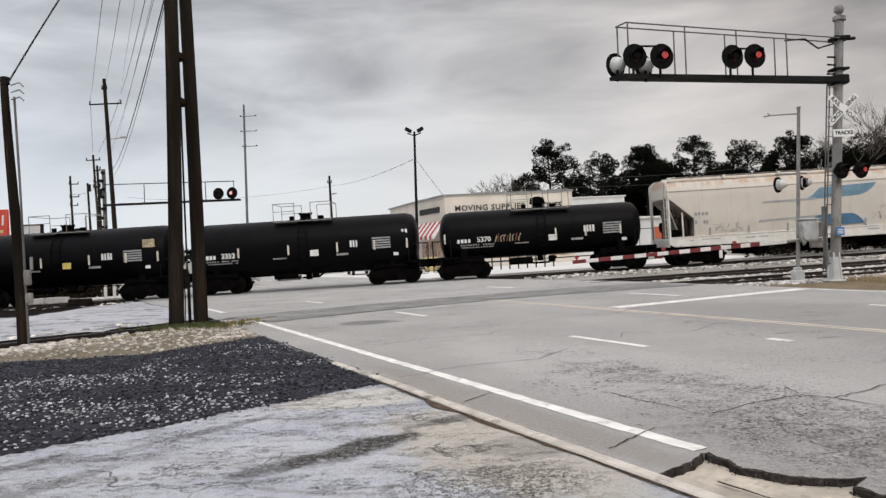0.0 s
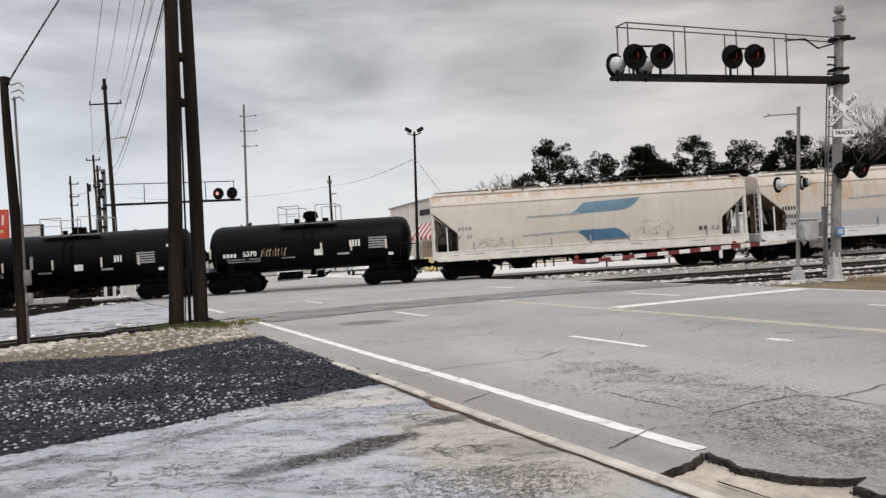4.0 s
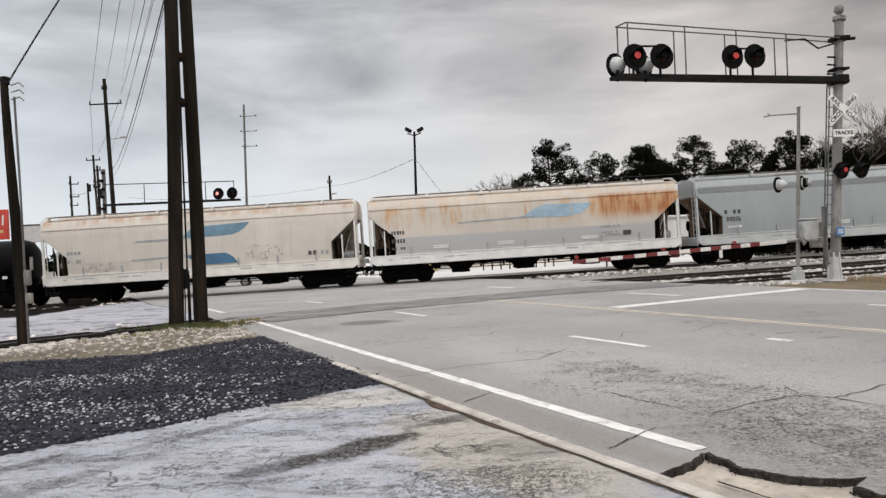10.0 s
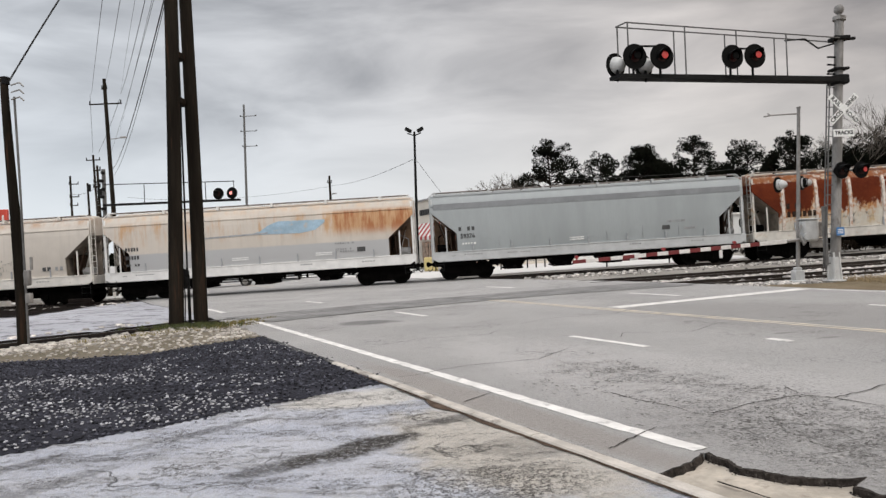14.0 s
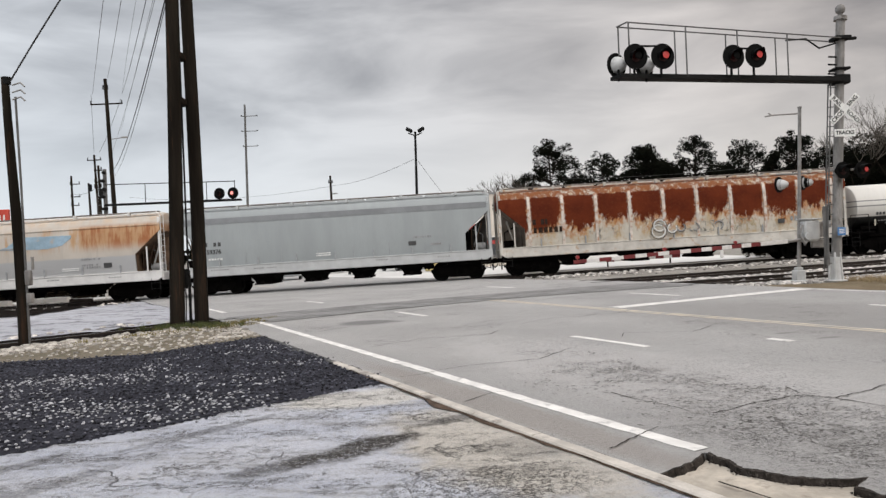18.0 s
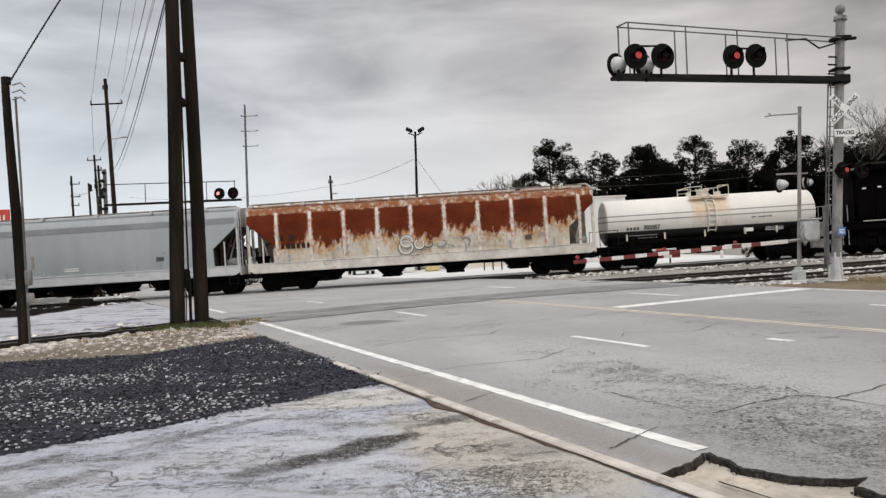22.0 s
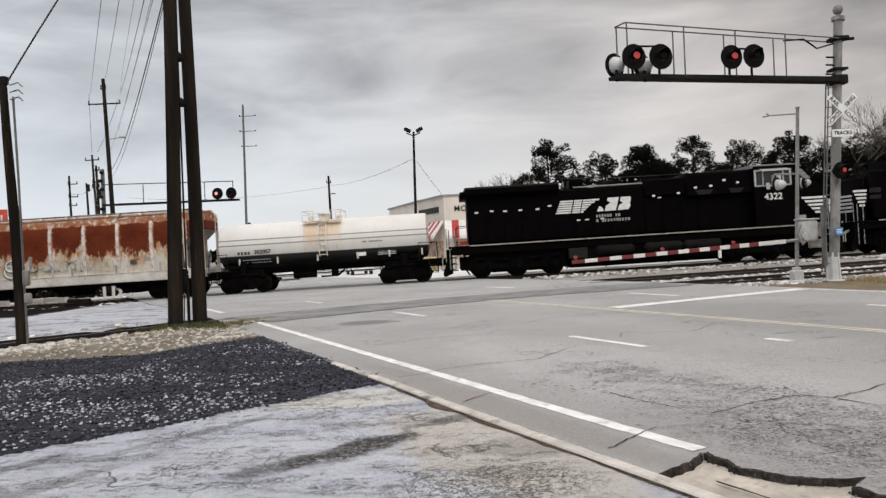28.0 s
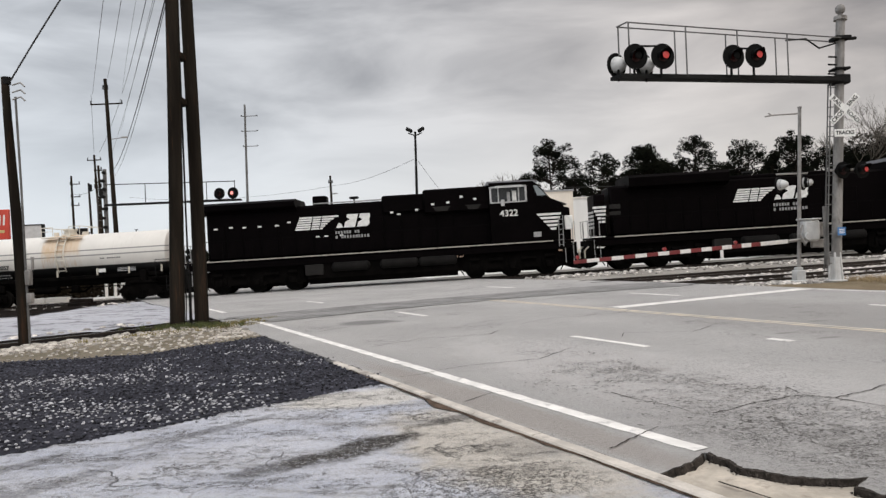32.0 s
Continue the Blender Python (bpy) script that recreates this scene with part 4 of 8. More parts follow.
def bogie_frame_mesh():
    g = Geo()
    for s in (-1, 1):
        y = s * 1.0
        out = [(-1.22, .30), (-1.22, .62), (-.76, .74), (-.32, .94), (.32, .94), (.76, .74), (1.22, .62), (1.22, .30), (.76, .30), (.48, .17), (-.48, .17), (-.76, .30)]
        g.prism(out, "y", y - .06, y + .06)
        for x in (-.9, .9):
            g.cyl((x, y + s * .04, WHEEL_R), (x, y + s * .16, WHEEL_R), .13, n=14)
        for x in (-.18, 0, .18):
            for k in range(4):
                g.cyl((x, y + s * .03, .28 + .07 * k), (x, y + s * .03, .32 + .07 * k), .075, n=8)
    g.box((0, 0, .70), (.36, 2.1, .28), .04)
    # brake beams, hangers and rigging between the wheels
    for x in (-.34, .34):
        g.box((x, 0, .46), (.1, 1.5, .14), .02)
        g.box((x, 0, .62), (.05, .9, .4), .01)
    for x in (-1.42, 1.42):
        g.box((x, 0, .5), (.08, 1.5, .12), .02)
        g.tube([(x, -.6, .5), (x * .6, -.6, .78), (0, -.5, .82)], .03, 5)
    g.tube([(-1.42, -.25, .42), (1.42, -.25, .42)], .035, 6)
    g.box((0, 0, .95), (1.5, 2.3, .14), .03)
    me = g.mesh("side_frame")
    me.materials.append(TRUCK_BLACK)
    return me


BOGIE_FRAME = bogie_frame_mesh()


def bogie(car, x):
    b = part("truck", BOGIE_FRAME, None, car, "grimy black two-axle truck", at=(x, 0, 0))
    for dx in (-.9, .9):
        w = part("wheelset", WHEELSET, None, b, at=(dx, 0, WHEEL_R))
        wheelsets.append((w, WHEEL_R))
    return b


def coupler(car, x, s):
    g = Geo()
    g.box((x + s * .1, 0, .86), (.32, .14, .16), .03)
    g.box((x + s * .27, 0, .86), (.2, .3, .28), .06)
    c = part("coupler", g, TRUCK_BLACK, car, "black knuckle coupler")
    g = Geo().tube([(x, .35, .8), (x + s * .1, .36, .55), (x + s * .22, .36, .48), (x + s * .3, .3, .6)], .025)
    part("brake_hose", g, RUBBER, c)


def decal(car, x, z, w, h, material, y=-1.0, name="stencil", rows=1, lean=0.0, label=""):
    """Painted bars a hair proud of a flat side."""
    g = Geo()
    for k in range(rows):
        zz = z + (k - (rows - 1) / 2) * h / rows
        hh = h / rows * (.62 if rows > 1 else 1)
        g.prism([(x - w / 2, zz - hh / 2), (x + w / 2, zz - hh / 2), (x + w / 2 + lean, zz + hh / 2), (x - w / 2 + lean, zz + hh / 2)], "y", y - .006, y + .01)
    return part(name, g, material, car, label)


def marks(car, x, z, w, h, n, material, y_at, seed, label="unreadable stencilled marks"):
    """A line of unreadable characters: plain bars."""
    rnd = random.Random(seed)
    g = Geo()
    step = w / n
    for i in range(n):
        if rnd.random() < .12:
            continue
        x0 = x - w / 2 + i * step
        ww = step * rnd.uniform(.55, .78)
        y = y_at(z)
        g.prism([(x0, z - h / 2), (x0 + ww, z - h / 2), (x0 + ww, z + h / 2), (x0, z + h / 2)], "y", y - .008, y + .02)
    if g.v:
        part("stencil", g, material, car, label)["kind"] = "stuff"


# -- tank cars --
def tank_car(name, label, x0, half, R, zc, truck, paint, seed, black=True, dome=0.0, number="", mark=-.80, num=-.64, tapes=(-.90, -.55, -.12, .3, .62, .9)):
    car = thing(name, label, "tank car", group="cars of the train")
    # the vessel with bulged heads
    head = .42 * R if black else .14
    prof = [(-half, .05), (-half + .02, .35 * R), (-half + .09, .62 * R), (-half + .2, .82 * R), (-half + .34, .94 * R), (-half + head + .08, R)]
    if not black:
        prof = [(-half, .05), (-half + .02, .62 * R), (-half + .05, .86 * R), (-half + .11, .965 * R), (-half + .2, R)]
    body = prof + [(-half * .5, R), (0, R), (half * .5, R)] + [(-s, r) for s, r in prof[::-1]]
    tank = part("tank", Geo().turned(body, "x", (0, 0, zc), 56), paint, car)
    # weld bands
    for q in (-.62, -.31, .31, .62) if black else (-.5, .5):
        g = Geo().turned([(q * half - .03, R + .002), (q * half - .02, R + .009), (q * half + .02, R + .009), (q * half + .03, R + .002)], "x", (0, 0, zc), 56)
        part("weld_seam", g, paint, tank)
    # jacket ring near the dome
    for q in (dome - .25, dome + .25):
        g = Geo().turned([(q - .05, R + .004), (q - .045, R + .022), (q + .045, R + .022), (q + .05, R + .004)], "x", (0, 0, zc), 56)
        part("jacket_band", g, paint, tank)
    # underframe: stub sills, bolsters, side running boards at the ends
    for s in (-1, 1):
        g = Geo()
        g.box((s * (half - .1), 0, .98), (1.9, .62, .42), .03)
        g.box((s * (half + .42), 0, 1.0), (.08, 2.7, .3), .02)
        for yy in (-1.2, 1.2):
            g.box((s * (half - .15), yy, 1.13), (1.3, .34, .05), .01)
            g.box((s * truck, yy * .8, 1.28), (.36, .3, .62), .05)
        part("stub_sill", g, TRUCK_BLACK, car)
        # end handrails and ladder
        for yy in (-1.32, 1.32):
            g = Geo()
            x = s * (half + .40)
            g.tube([(x, yy, 1.1), (x, yy, 2.05), (s * (half - .55), yy, 2.05), (s * (half - .55), yy, 1.1)], .018, 5)
            for k in range(4):
                g.tube([(x - s * .02, yy, .45 + .22 * k), (x - s * .42, yy, .45 + .22 * k)], .014, 5)
            g.tube([(x, yy, .45), (x, yy, 1.2)], .018, 5)
            g.tube([(x - s * .42, yy, .45), (x - s * .42, yy, 1.2)], .018, 5)
            part("end_railing", g, DARK_STEEL, car)
        coupler(car, s * (half + .12), s)
        bogie(car, s * truck)
        g = Geo()
        g.box((s * truck, 0, zc - R + .1), (.5, 1.9, .32), .06)
        g.box((s * (truck + .1), 0, .98), (2.3, 1.9, .42), .05)
        part("saddle", g, TRUCK_BLACK, car)
    # fittings under the belly
    g = Geo()
    g.cyl((-1.7, -.55, .78), (-.5, -.55, .78), .19, n=14)
    g.box((.5, -.75, .8), (.34, .3, .34), .04)
    g.tube([(-2.9, -.5, .82), (2.9, -.5, .82)], .03)
    g.tube([(-.4, .2, .6), (.5, .2, .6), (.9, .2, .9)], .05)
    g.cyl((0, 0, zc - R - .28), (0, 0, zc - R + .05), .16, n=12)
    part("brake_gear", g, TRUCK_BLACK, car)
    # manway, valves, safety platform and ladders
    top = zc + R
    g = Geo()
    g.cyl((dome, 0, top - .12), (dome, 0, top + .26), .3, n=20)
    g.cyl((dome, 0, top + .26), (dome, 0, top + .31), .36, n=20)
    g.cyl((dome - .75, 0, top - .1), (dome - .75, 0, top + .2), .13, n=12)
    g.cyl((dome + .8, 0, top - .1), (dome + .8, 0, top + .16), .16, n=12)
    for a in range(8):
        t = a * math.pi / 4
        g.cyl((dome + .33 * math.cos(t), .33 * math.sin(t), top + .24), (dome + .33 * math.cos(t), .33 * math.sin(t), top + .36), .025, n=6)
    if number == "5370":
        g.cyl((dome, 0, top + .2), (dome, 0, top + .5), .42, .36, 20)
        g.cyl((dome, 0, top + .5), (dome, 0, top + .58), .36, .12, 20)
    part("manway", g, TRUCK_BLACK if black else TANK_WHITE_FIT, car)
    g = Geo()
    w, hi = (1.5, .82) if black else (1.0, .42)
    for yy in (-.85, .85):
        g.box((dome, yy, top - .12), (2 * w, .36, .045), .01)
        for dx in (-w, -.4, .45, w):
            g.tube([(dome + dx, yy * 1.18, top - .1), (dome + dx, yy * 1.18, top + hi)], .02, 6)
        g.tube([(dome - w, yy * 1.18, top + hi), (dome - .4, yy * 1.18, top + hi)], .02, 6)
        g.tube([(dome + .45, yy * 1.18, top + hi), (dome + w, yy * 1.18, top + hi)], .02, 6)
        g.tube([(dome - w, yy * 1.18, top + hi * .5), (dome - .4, yy * 1.18, top + hi * .5)], .015, 6)
    for dx in (-w, w):
        g.tube([(dome + dx, -1.0, top + hi), (dome + dx, 1.0, top + hi)], .02, 6)
    part("safety_railing", g, GALV if black else TANK_WHITE_FIT, car)
    g = Geo()
    for s in (-1, 1):
        for dx in (-.2, .2):
            pts = []
            for k in range(11):
                a = radians(-38 + 12.5 * k)
                pts.append((dome + dx, s * (R + .09) * math.cos(a), zc + (R + .09) * math.sin(a)))
            g.tube(pts, .02 if black else .035, 6)
        for k in range(9):
            a = radians(-34 + 13 * k)
            p = (s * (R + .09) * math.cos(a), zc + (R + .09) * math.sin(a))
            g.tube([(dome - .2, *p), (dome + .2, *p)], .014 if black else .024, 5)
    part("ladder", g, TANK_BLACK if black else TANK_WHITE_FIT, car)

    def side(z):
        return -math.sqrt(max(.01, R * R - (z - zc) ** 2)) - .004
    # reflective tape and stencils
    for q in tapes:
        zz = zc - .15 if black else zc - R + .42
        y = side(zz) - .02
        part("reflector_tape", Geo().box((q * half, y, zz), (.09, .05, .5 if black else .62), .008), TAPE, car, "pale reflective strip")
    if black:
        marks(car, half * mark, zc - .28, .75, .24, 4, DECAL, side, seed)
        if number:
            part("fleet_number", lettering(number, .36, .012, .01), DECAL, car, "white stencilled number", at=(half * num, side(zc - .28) - .01, zc - .27))
        else:
            marks(car, half * num, zc - .28, .85, .24, 4, DECAL, side, seed + 9)
        marks(car, half * (num - .06), zc - .52, 1.8, .07, 14, DECAL_GREY, side, seed + 1)
        marks(car, half * (num - .06), zc - .64, 1.7, .06, 12, DECAL_GREY, side, seed + 2)
        decal(car, half * .68, zc - .05, .95, .62, DECAL_GREY, side(zc - .05), rows=5)
        marks(car, half * .46, zc - .02, .6, .34, 4, DECAL, side, seed + 3)
        decal(car, half * .1, zc - .28, .44, .5, DECAL if seed % 2 else DECAL_YELLOW, side(zc - .28), name="placard", label="hazard placard")
        decal(car, half * .34, zc - .5, .62, .16, DECAL_GREY, side(zc - .5))
        decal(car, half * .8, zc - .62, .26, .26, DECAL, side(zc - .62), name="placard")
        decal(car, -half * .2, zc - .55, .7, .09, DECAL_GREY, side(zc - .55), rows=2)
        for k in range(9 if number == "5370" else 0):
            # bent strokes of yellow and red spray paint
            r2 = random.Random(70 + k)
            x = -2.45 + .15 * k
            z = zc - .25
            g = Geo().tube([(x, side(z - .18) - .01, z - .18), (x + r2.uniform(-.03, .06), side(z) - .01, z + r2.uniform(.0, .1)), (x + r2.uniform(.05, .15), side(z + .2) - .01, z + r2.uniform(.12, .24))], .028, 5)
            part("graffiti", g, (GRAF_TAN, GRAF_RED, GRAF_TAN)[k % 3], car, "faded tan and red spray-paint strokes")
        if seed == 30:
            decal(car, half - 1.05, zc + .38, .62, .75, GRAF_TAN, side(zc + .38) + .0, name="painted_patch", label="pale yellow painted patch")
        if seed == 41:
            marks(car, half * .9, zc + .48, .5, .2, 3, DECAL, side, 77)
    cars.append((car, x0))
    return car


GRAF_TAN = mat("tan_spray_paint", (.42, .36, .22), .7, var=.5, scale=7, bump=0, stain=(.2, .12, .08), amount=.35)
GRAF_RED = mat("dull_red_spray_paint", (.2, .07, .05), .7, var=.4, scale=7, bump=0)
GRAF_FAINT = mat("faint_spray_paint", (.40, .385, .35), .7, var=.4, scale=7, bump=0)


def two_tone(name, upper, lower, zsplit, rough=.5, rust=None):
    """Paint that changes colour at a height, with stains below the dome."""
    m, nt, b, co = blank(name, rough)
    sep = nt.nodes.new("ShaderNodeSeparateXYZ")
    nt.links.new(co, sep.inputs[0])
    big = nnoise(nt, co, .7, 5, .6, (1, 1, .5))
    streak = nnoise(nt, co, 2.2, 5, .65, (3, 1, .25))
    c = nmix(nt, nstep(nt, big, .3, .7), tuple(k * .9 for k in upper), upper)
    c = nmix(nt, nmath(nt, "MULTIPLY", nstep(nt, streak, .5, .8), .35), c, (.5, .47, .42))
    # two thin dark pinstripes
    for zs in (zsplit + .82, zsplit + .55):
        d = nmath(nt, "ABSOLUTE", nmath(nt, "SUBTRACT", sep.outputs["Z"], zs))
        c = nmix(nt, nmath(nt, "SUBTRACT", .75, nmath(nt, "MULTIPLY", nstep(nt, d, .025, .04), .75)), c, (.12, .12, .12))
    if rust:
        # a tan band under the manway, with darker runs
        edge = nmath(nt, "ABSOLUTE", nmath(nt, "ADD", sep.outputs["X"], nmath(nt, "MULTIPLY", nmath(nt, "SUBTRACT", streak, .5), .25)))
        near = nmath(nt, "MULTIPLY", nmath(nt, "SUBTRACT", 1.0, nstep(nt, edge, .85, 1.0)), nstep(nt, sep.outputs["Z"], zsplit + .5, zsplit + .95))
        c = nmix(nt, nmath(nt, "MULTIPLY", near, .55), c, tuple(k * 1.12 for k in rust))
        runs = nmath(nt, "MULTIPLY", nmath(nt, "SUBTRACT", 1.0, nstep(nt, edge, .9, 1.1)), nstep(nt, nnoise(nt, co, 2.6, 5, .7, (2.5, 1, .22)), .45, .66))
        c = nmix(nt, nmath(nt, "MULTIPLY", runs, .6), c, rust)
    low = nmath(nt, "SUBTRACT", 1.0, nstep(nt, sep.outputs["Z"], zsplit - .02, zsplit + .02))
    c = nmix(nt, low, c, lower)
    nt.links.new(c, b.inputs["Base Color"])
    nbump(nt, b, big, .05)
    return m


TAPE = mat("reflective_tape", (.62, .58, .48), .5, var=.2, scale=5, bump=0)
TANK_WHITE_FIT = mat("cream_fittings_paint", (.66, .62, .54), .6, var=.2, scale=3, bump=.1, stain=(.42, .28, .14), amount=.3)
TANK_WHITE = two_tone("white_tank_paint", (.70, .675, .63), (.008, .008, .008), 1.94, rust=(.55, .37, .2))

cars = []
tank_car("tank_car", "black tank car with yellow placard and pale stencils", -19.95, 5.9, 1.5, 2.37, 4.28, TANK_BLACK, 30)
tank_car("tank_car", "black tank car with white placard and stencilled panels", -7.2, 6.0, 1.47, 2.24, 4.6, TANK_BLACK, 41, number="3352")
tank_car("tank_car", "shorter black tank car with stencilled mark and dome", 5.22, 5.33, 1.28, 2.28, 4.1, TANK_BLACK, 51, number="5370", mark=-.76, num=-.57, tapes=(-.95, .13, .42, .76))
white_tank = tank_car("tank_car", "white tank car with rust stains round its dome", 86.09, 5.52, 1.17, 2.47, 4.2, TANK_WHITE, 60, black=False, tapes=(-.80, -.44, -.06, .32, .62, .93))


def white_tank_extras(car):
    def side(z):
        return -math.sqrt(max(.01, 1.17 ** 2 - (z - 2.47) ** 2)) - .004
    marks(car, -4.1, 2.1, .7, .2, 4, DECAL_DARK, side, 61)
    part("fleet_number", lettering("202057", .29, .012, .008), DECAL_DARK, car, "dark stencilled number", at=(-3.15, side(2.1) - .03, 2.1))
    marks(car, -3.5, 1.72, 1.5, .07, 10, DECAL_GREY, side, 62)
    marks(car, -3.5, 1.58, 1.5, .07, 10, DECAL_GREY, side, 63)
    decal(car, 1.95, 1.72, .5, .3, DECAL, side(1.72) - .02, name="placard")
    decal(car, 3.3, 1.72, .95, .34, DECAL_GREY, side(1.72) - .02, rows=4)
    marks(car, 2.6, 2.3, 1.1, .06, 9, DECAL_DARK, side, 64)
    # side sill under the vessel
    g = Geo()
    g.box((0, 0, 1.12), (10.3, .9, .36), .03)
    g.box((0, -.9, 1.36), (10.4, .1, .2), .02)
    g.box((0, .9, 1.36), (10.4, .1, .2), .02)
    part("centre_sill", g, TRUCK_BLACK, car)


white_tank_extras(white_tank)


# -- covered hoppers --
def hopper_side(z):
    """Half-width of the bulging body at a height."""
    pts = [(1.45, 1.50), (1.9, 1.565), (2.4, 1.60), (3.0, 1.60), (3.6, 1.575), (4.0, 1.50), (4.28, 1.36)]
    for (z0, y0), (z1, y1) in zip(pts, pts[1:]):
        if z <= z1:
            return y0 + (y1 - y0) * (z - z0) / (z1 - z0)
    return pts[-1][1]


def hopper(name, label, x0, L, paint, sill_paint, bays=3, ribs=(), rib_paint=None, seed=0, end_shade=None, end_left=None, ledge=True, bay_span=0.0, rigging=True, bulkheads=((-1, None), (1, None))):
    car = thing(name, label, "hopper car", group="cars of the train")
    h = L / 2

    def x_end(z):
        if z > 3.55:
            return h
        if z > 2.4:
            return h - 1.3 + 1.3 * (z - 2.4) / 1.15
        return h - 1.3
    # body: rows of side panels from sill to roof edge, closed by sloping ends
    zs = [1.45, 1.9, 2.4, 2.75, 3.1, 3.55, 3.56, 3.8, 4.0, 4.15, 4.28]
    g = Geo()
    nx = 24
    ring = []
    vs, fs = [], []
    for z in zs:
        xe, y = x_end(z), hopper_side(z)
        for s in (-1, 1):
            for i in range(nx + 1):
                vs.append((-xe + 2 * xe * i / nx, s * y, z))
    w = nx + 1
    for k in range(len(zs) - 1):
        for s in range(2):
            for i in range(nx):
                a = (2 * k + s) * w + i
                fs.append((a, a + 1, a + 1 + 2 * w, a + 2 * w))
        for i in (0, nx):
            a, b2 = 2 * k * w + i, (2 * k + 1) * w + i
            fs.append((a, b2, b2 + 2 * w, a + 2 * w))
    # roof with a low crown
    top = 2 * (len(zs) - 1) * w
    base = len(vs)
    for i in range(nx + 1):
        x = -h + 2 * h * i / nx
        vs += [(x, -.6, 4.47), (x, .6, 4.47)]
    for i in range(nx):
        a, b2 = base + 2 * i, base + 2 * i + 2
        fs += [(top + i, top + i + 1, b2, a), (a, b2, b2 + 1, a + 1), (a + 1, b2 + 1, top + w + i + 1, top + w + i)]
    for i, q in ((0, base), (nx, base + 2 * nx)):
        fs.append((top + i, q, q + 1, top + w + i))
    fs.append(tuple(range(w)) + tuple(range(2 * w - 1, w - 1, -1)))
    g.add(vs, fs)
    for e in (-1, 1):
        # grimy sloping end sheet, shade in its tone, a little proud of the shell
        q = Geo()
        sv = []
        for z in (1.46, 2.4, 3.5):
            sv += [(e * (x_end(z) + .015), s * (hopper_side(z) - .05), z) for s in (-1, 1)]
        q.add(sv, [(0, 1, 3, 2), (2, 3, 5, 4)])
        plate = (end_left if e < 0 and end_left else end_shade) or GRIME_SHADE
        part("shear_plate", Geo().prism([(e * (h - 1.25), 1.46), (e * (h - .14), 1.46), (e * (h - .14), 3.3), (e * (h - 1.25), 2.42)], "y", -.02, .02), plate, car, "upright end plate")
        part("slope_sheet", q, (end_left if e < 0 and end_left else end_shade) or GRIME_SHADE, car, "grimy sloping end sheet, toned darker for end shade")
    body = part("body", g, paint, car)
    # cross bulkheads with struts that close the ends under the slope sheets
    for e, _ in bulkheads:
        q = Geo().box((e * (h - .98), 0, 2.0), (.04, 2.7, 1.1), .01)
        part("end_bulkhead", q, GRIME_DEEP, car, "dark rusty cross bulkhead under the slope")
        for y in (-1.2, -.75, .75, 1.2):
            q = Geo().tube([(e * (h - .9), y, 1.45), (e * (h - .4), y, 2.95)], .035, 5)
            part("end_strut", q, GRIME_DEEP, car)
    # roof-edge flange along both sides
    if ledge:
        g = Geo()
        for s in (-1, 1):
            g.box((0, s * 1.545, 3.86), (L - .1, .05, .07), .015)
        part("roof_flange", g, paint, body)
    if ribs:
        for s in (-1, 1):
            for x in ribs:
                g = Geo()
                for za, zb in zip((1.5, 2.4, 3.0, 3.6), (2.4, 3.0, 3.6, 4.05)):
                    ya, yb = hopper_side(za), hopper_side(zb)
                    g.prism([(s * ya, za), (s * (ya + .06), za), (s * (yb + .06), zb), (s * yb, zb)], "x", x - .07, x + .07)
                part("side_rib", g, rib_paint or paint, body)
    # lower stiffener stubs
    n = 7
    stub = Geo().box((0, 0, 0), (.07, .06, .42), .01).mesh("stiffener")
    stub.materials.append(GREY_LINE)
    for i in range(n):
        x = -h + 2.1 + (L - 4.2) * i / (n - 1)
        for s in (-1, 1):
            part("stiffener", stub, None, body, at=(x, s * 1.575, 1.68))
    # side sills
    for s in (-1, 1):
        g = Geo()
        g.box((0, s * 1.52, 1.24), (L - .5, .10, .50), .015)
        g.box((0, s * 1.50, 1.47), (L - .5, .2, .05), .01)
        g.box((0, s * 1.47, 1.0), (L - .5, .16, .05), .01)
        for e in (-1, 1):
            g.prism([(e * (h - .25), .99), (e * (h + .02), 1.15), (e * (h + .02), 1.5), (e * (h - .25), 1.5)], "y", s * 1.47, s * 1.57)
        part("side_sill", g, sill_paint, car)
    # end platforms, posts, ladders
    for e in (-1, 1):
        g = Geo()
        g.box((e * (h - .65), 0, 1.38), (1.25, 2.9, .08), .02)
        g.box((e * (h + .02), 0, 1.2), (.08, 3.0, .42), .02)
        part("end_platform", g, sill_paint, car)
        g = Geo()
        for s in (-1, 1):
            g.box((e * (h - .06), s * 1.47, 2.85), (.10, .08, 2.75), .015)
            g.box((e * (h - .75), s * 1.44, 2.1), (.07, .07, 1.3), .01)
            for k in range(9):
                g.tube([(e * (h + .03), s * 1.44, 1.55 + .3 * k), (e * (h + .03), s * 1.02, 1.55 + .3 * k)], .017, 5)
            g.tube([(e * (h + .03), s * 1.02, 1.3), (e * (h + .03), s * 1.02, 4.4), (e * (h - .3), s * 1.02, 4.6)], .022, 5)
            g.tube([(e * (h + .03), s * 1.44, 1.3), (e * (h + .03), s * 1.44, 4.3), (e * (h - .2), s * 1.3, 4.56), (e * (h - .6), s * 1.2, 4.58)], .022, 5)
            q = Geo()
            for k in range(2):
                q.tube([(e * (h - .1), s * 1.56, .55 + .3 * k), (e * (h - .55), s * 1.56, .55 + .3 * k)], .017, 5)
            q.tube([(e * (h - .1), s * 1.56, .5), (e * (h - .1), s * 1.56, 1.05)], .02, 5)
            q.tube([(e * (h - .55), s * 1.56, .5), (e * (h - .55), s * 1.56, 1.05)], .02, 5)
            part("sill_step", q, DARK_STEEL, car)
            g.tube([(e * (h - .9), s * .5, 1.4), (e * (h - .45), s * .5, 2.9)], .05, 6)
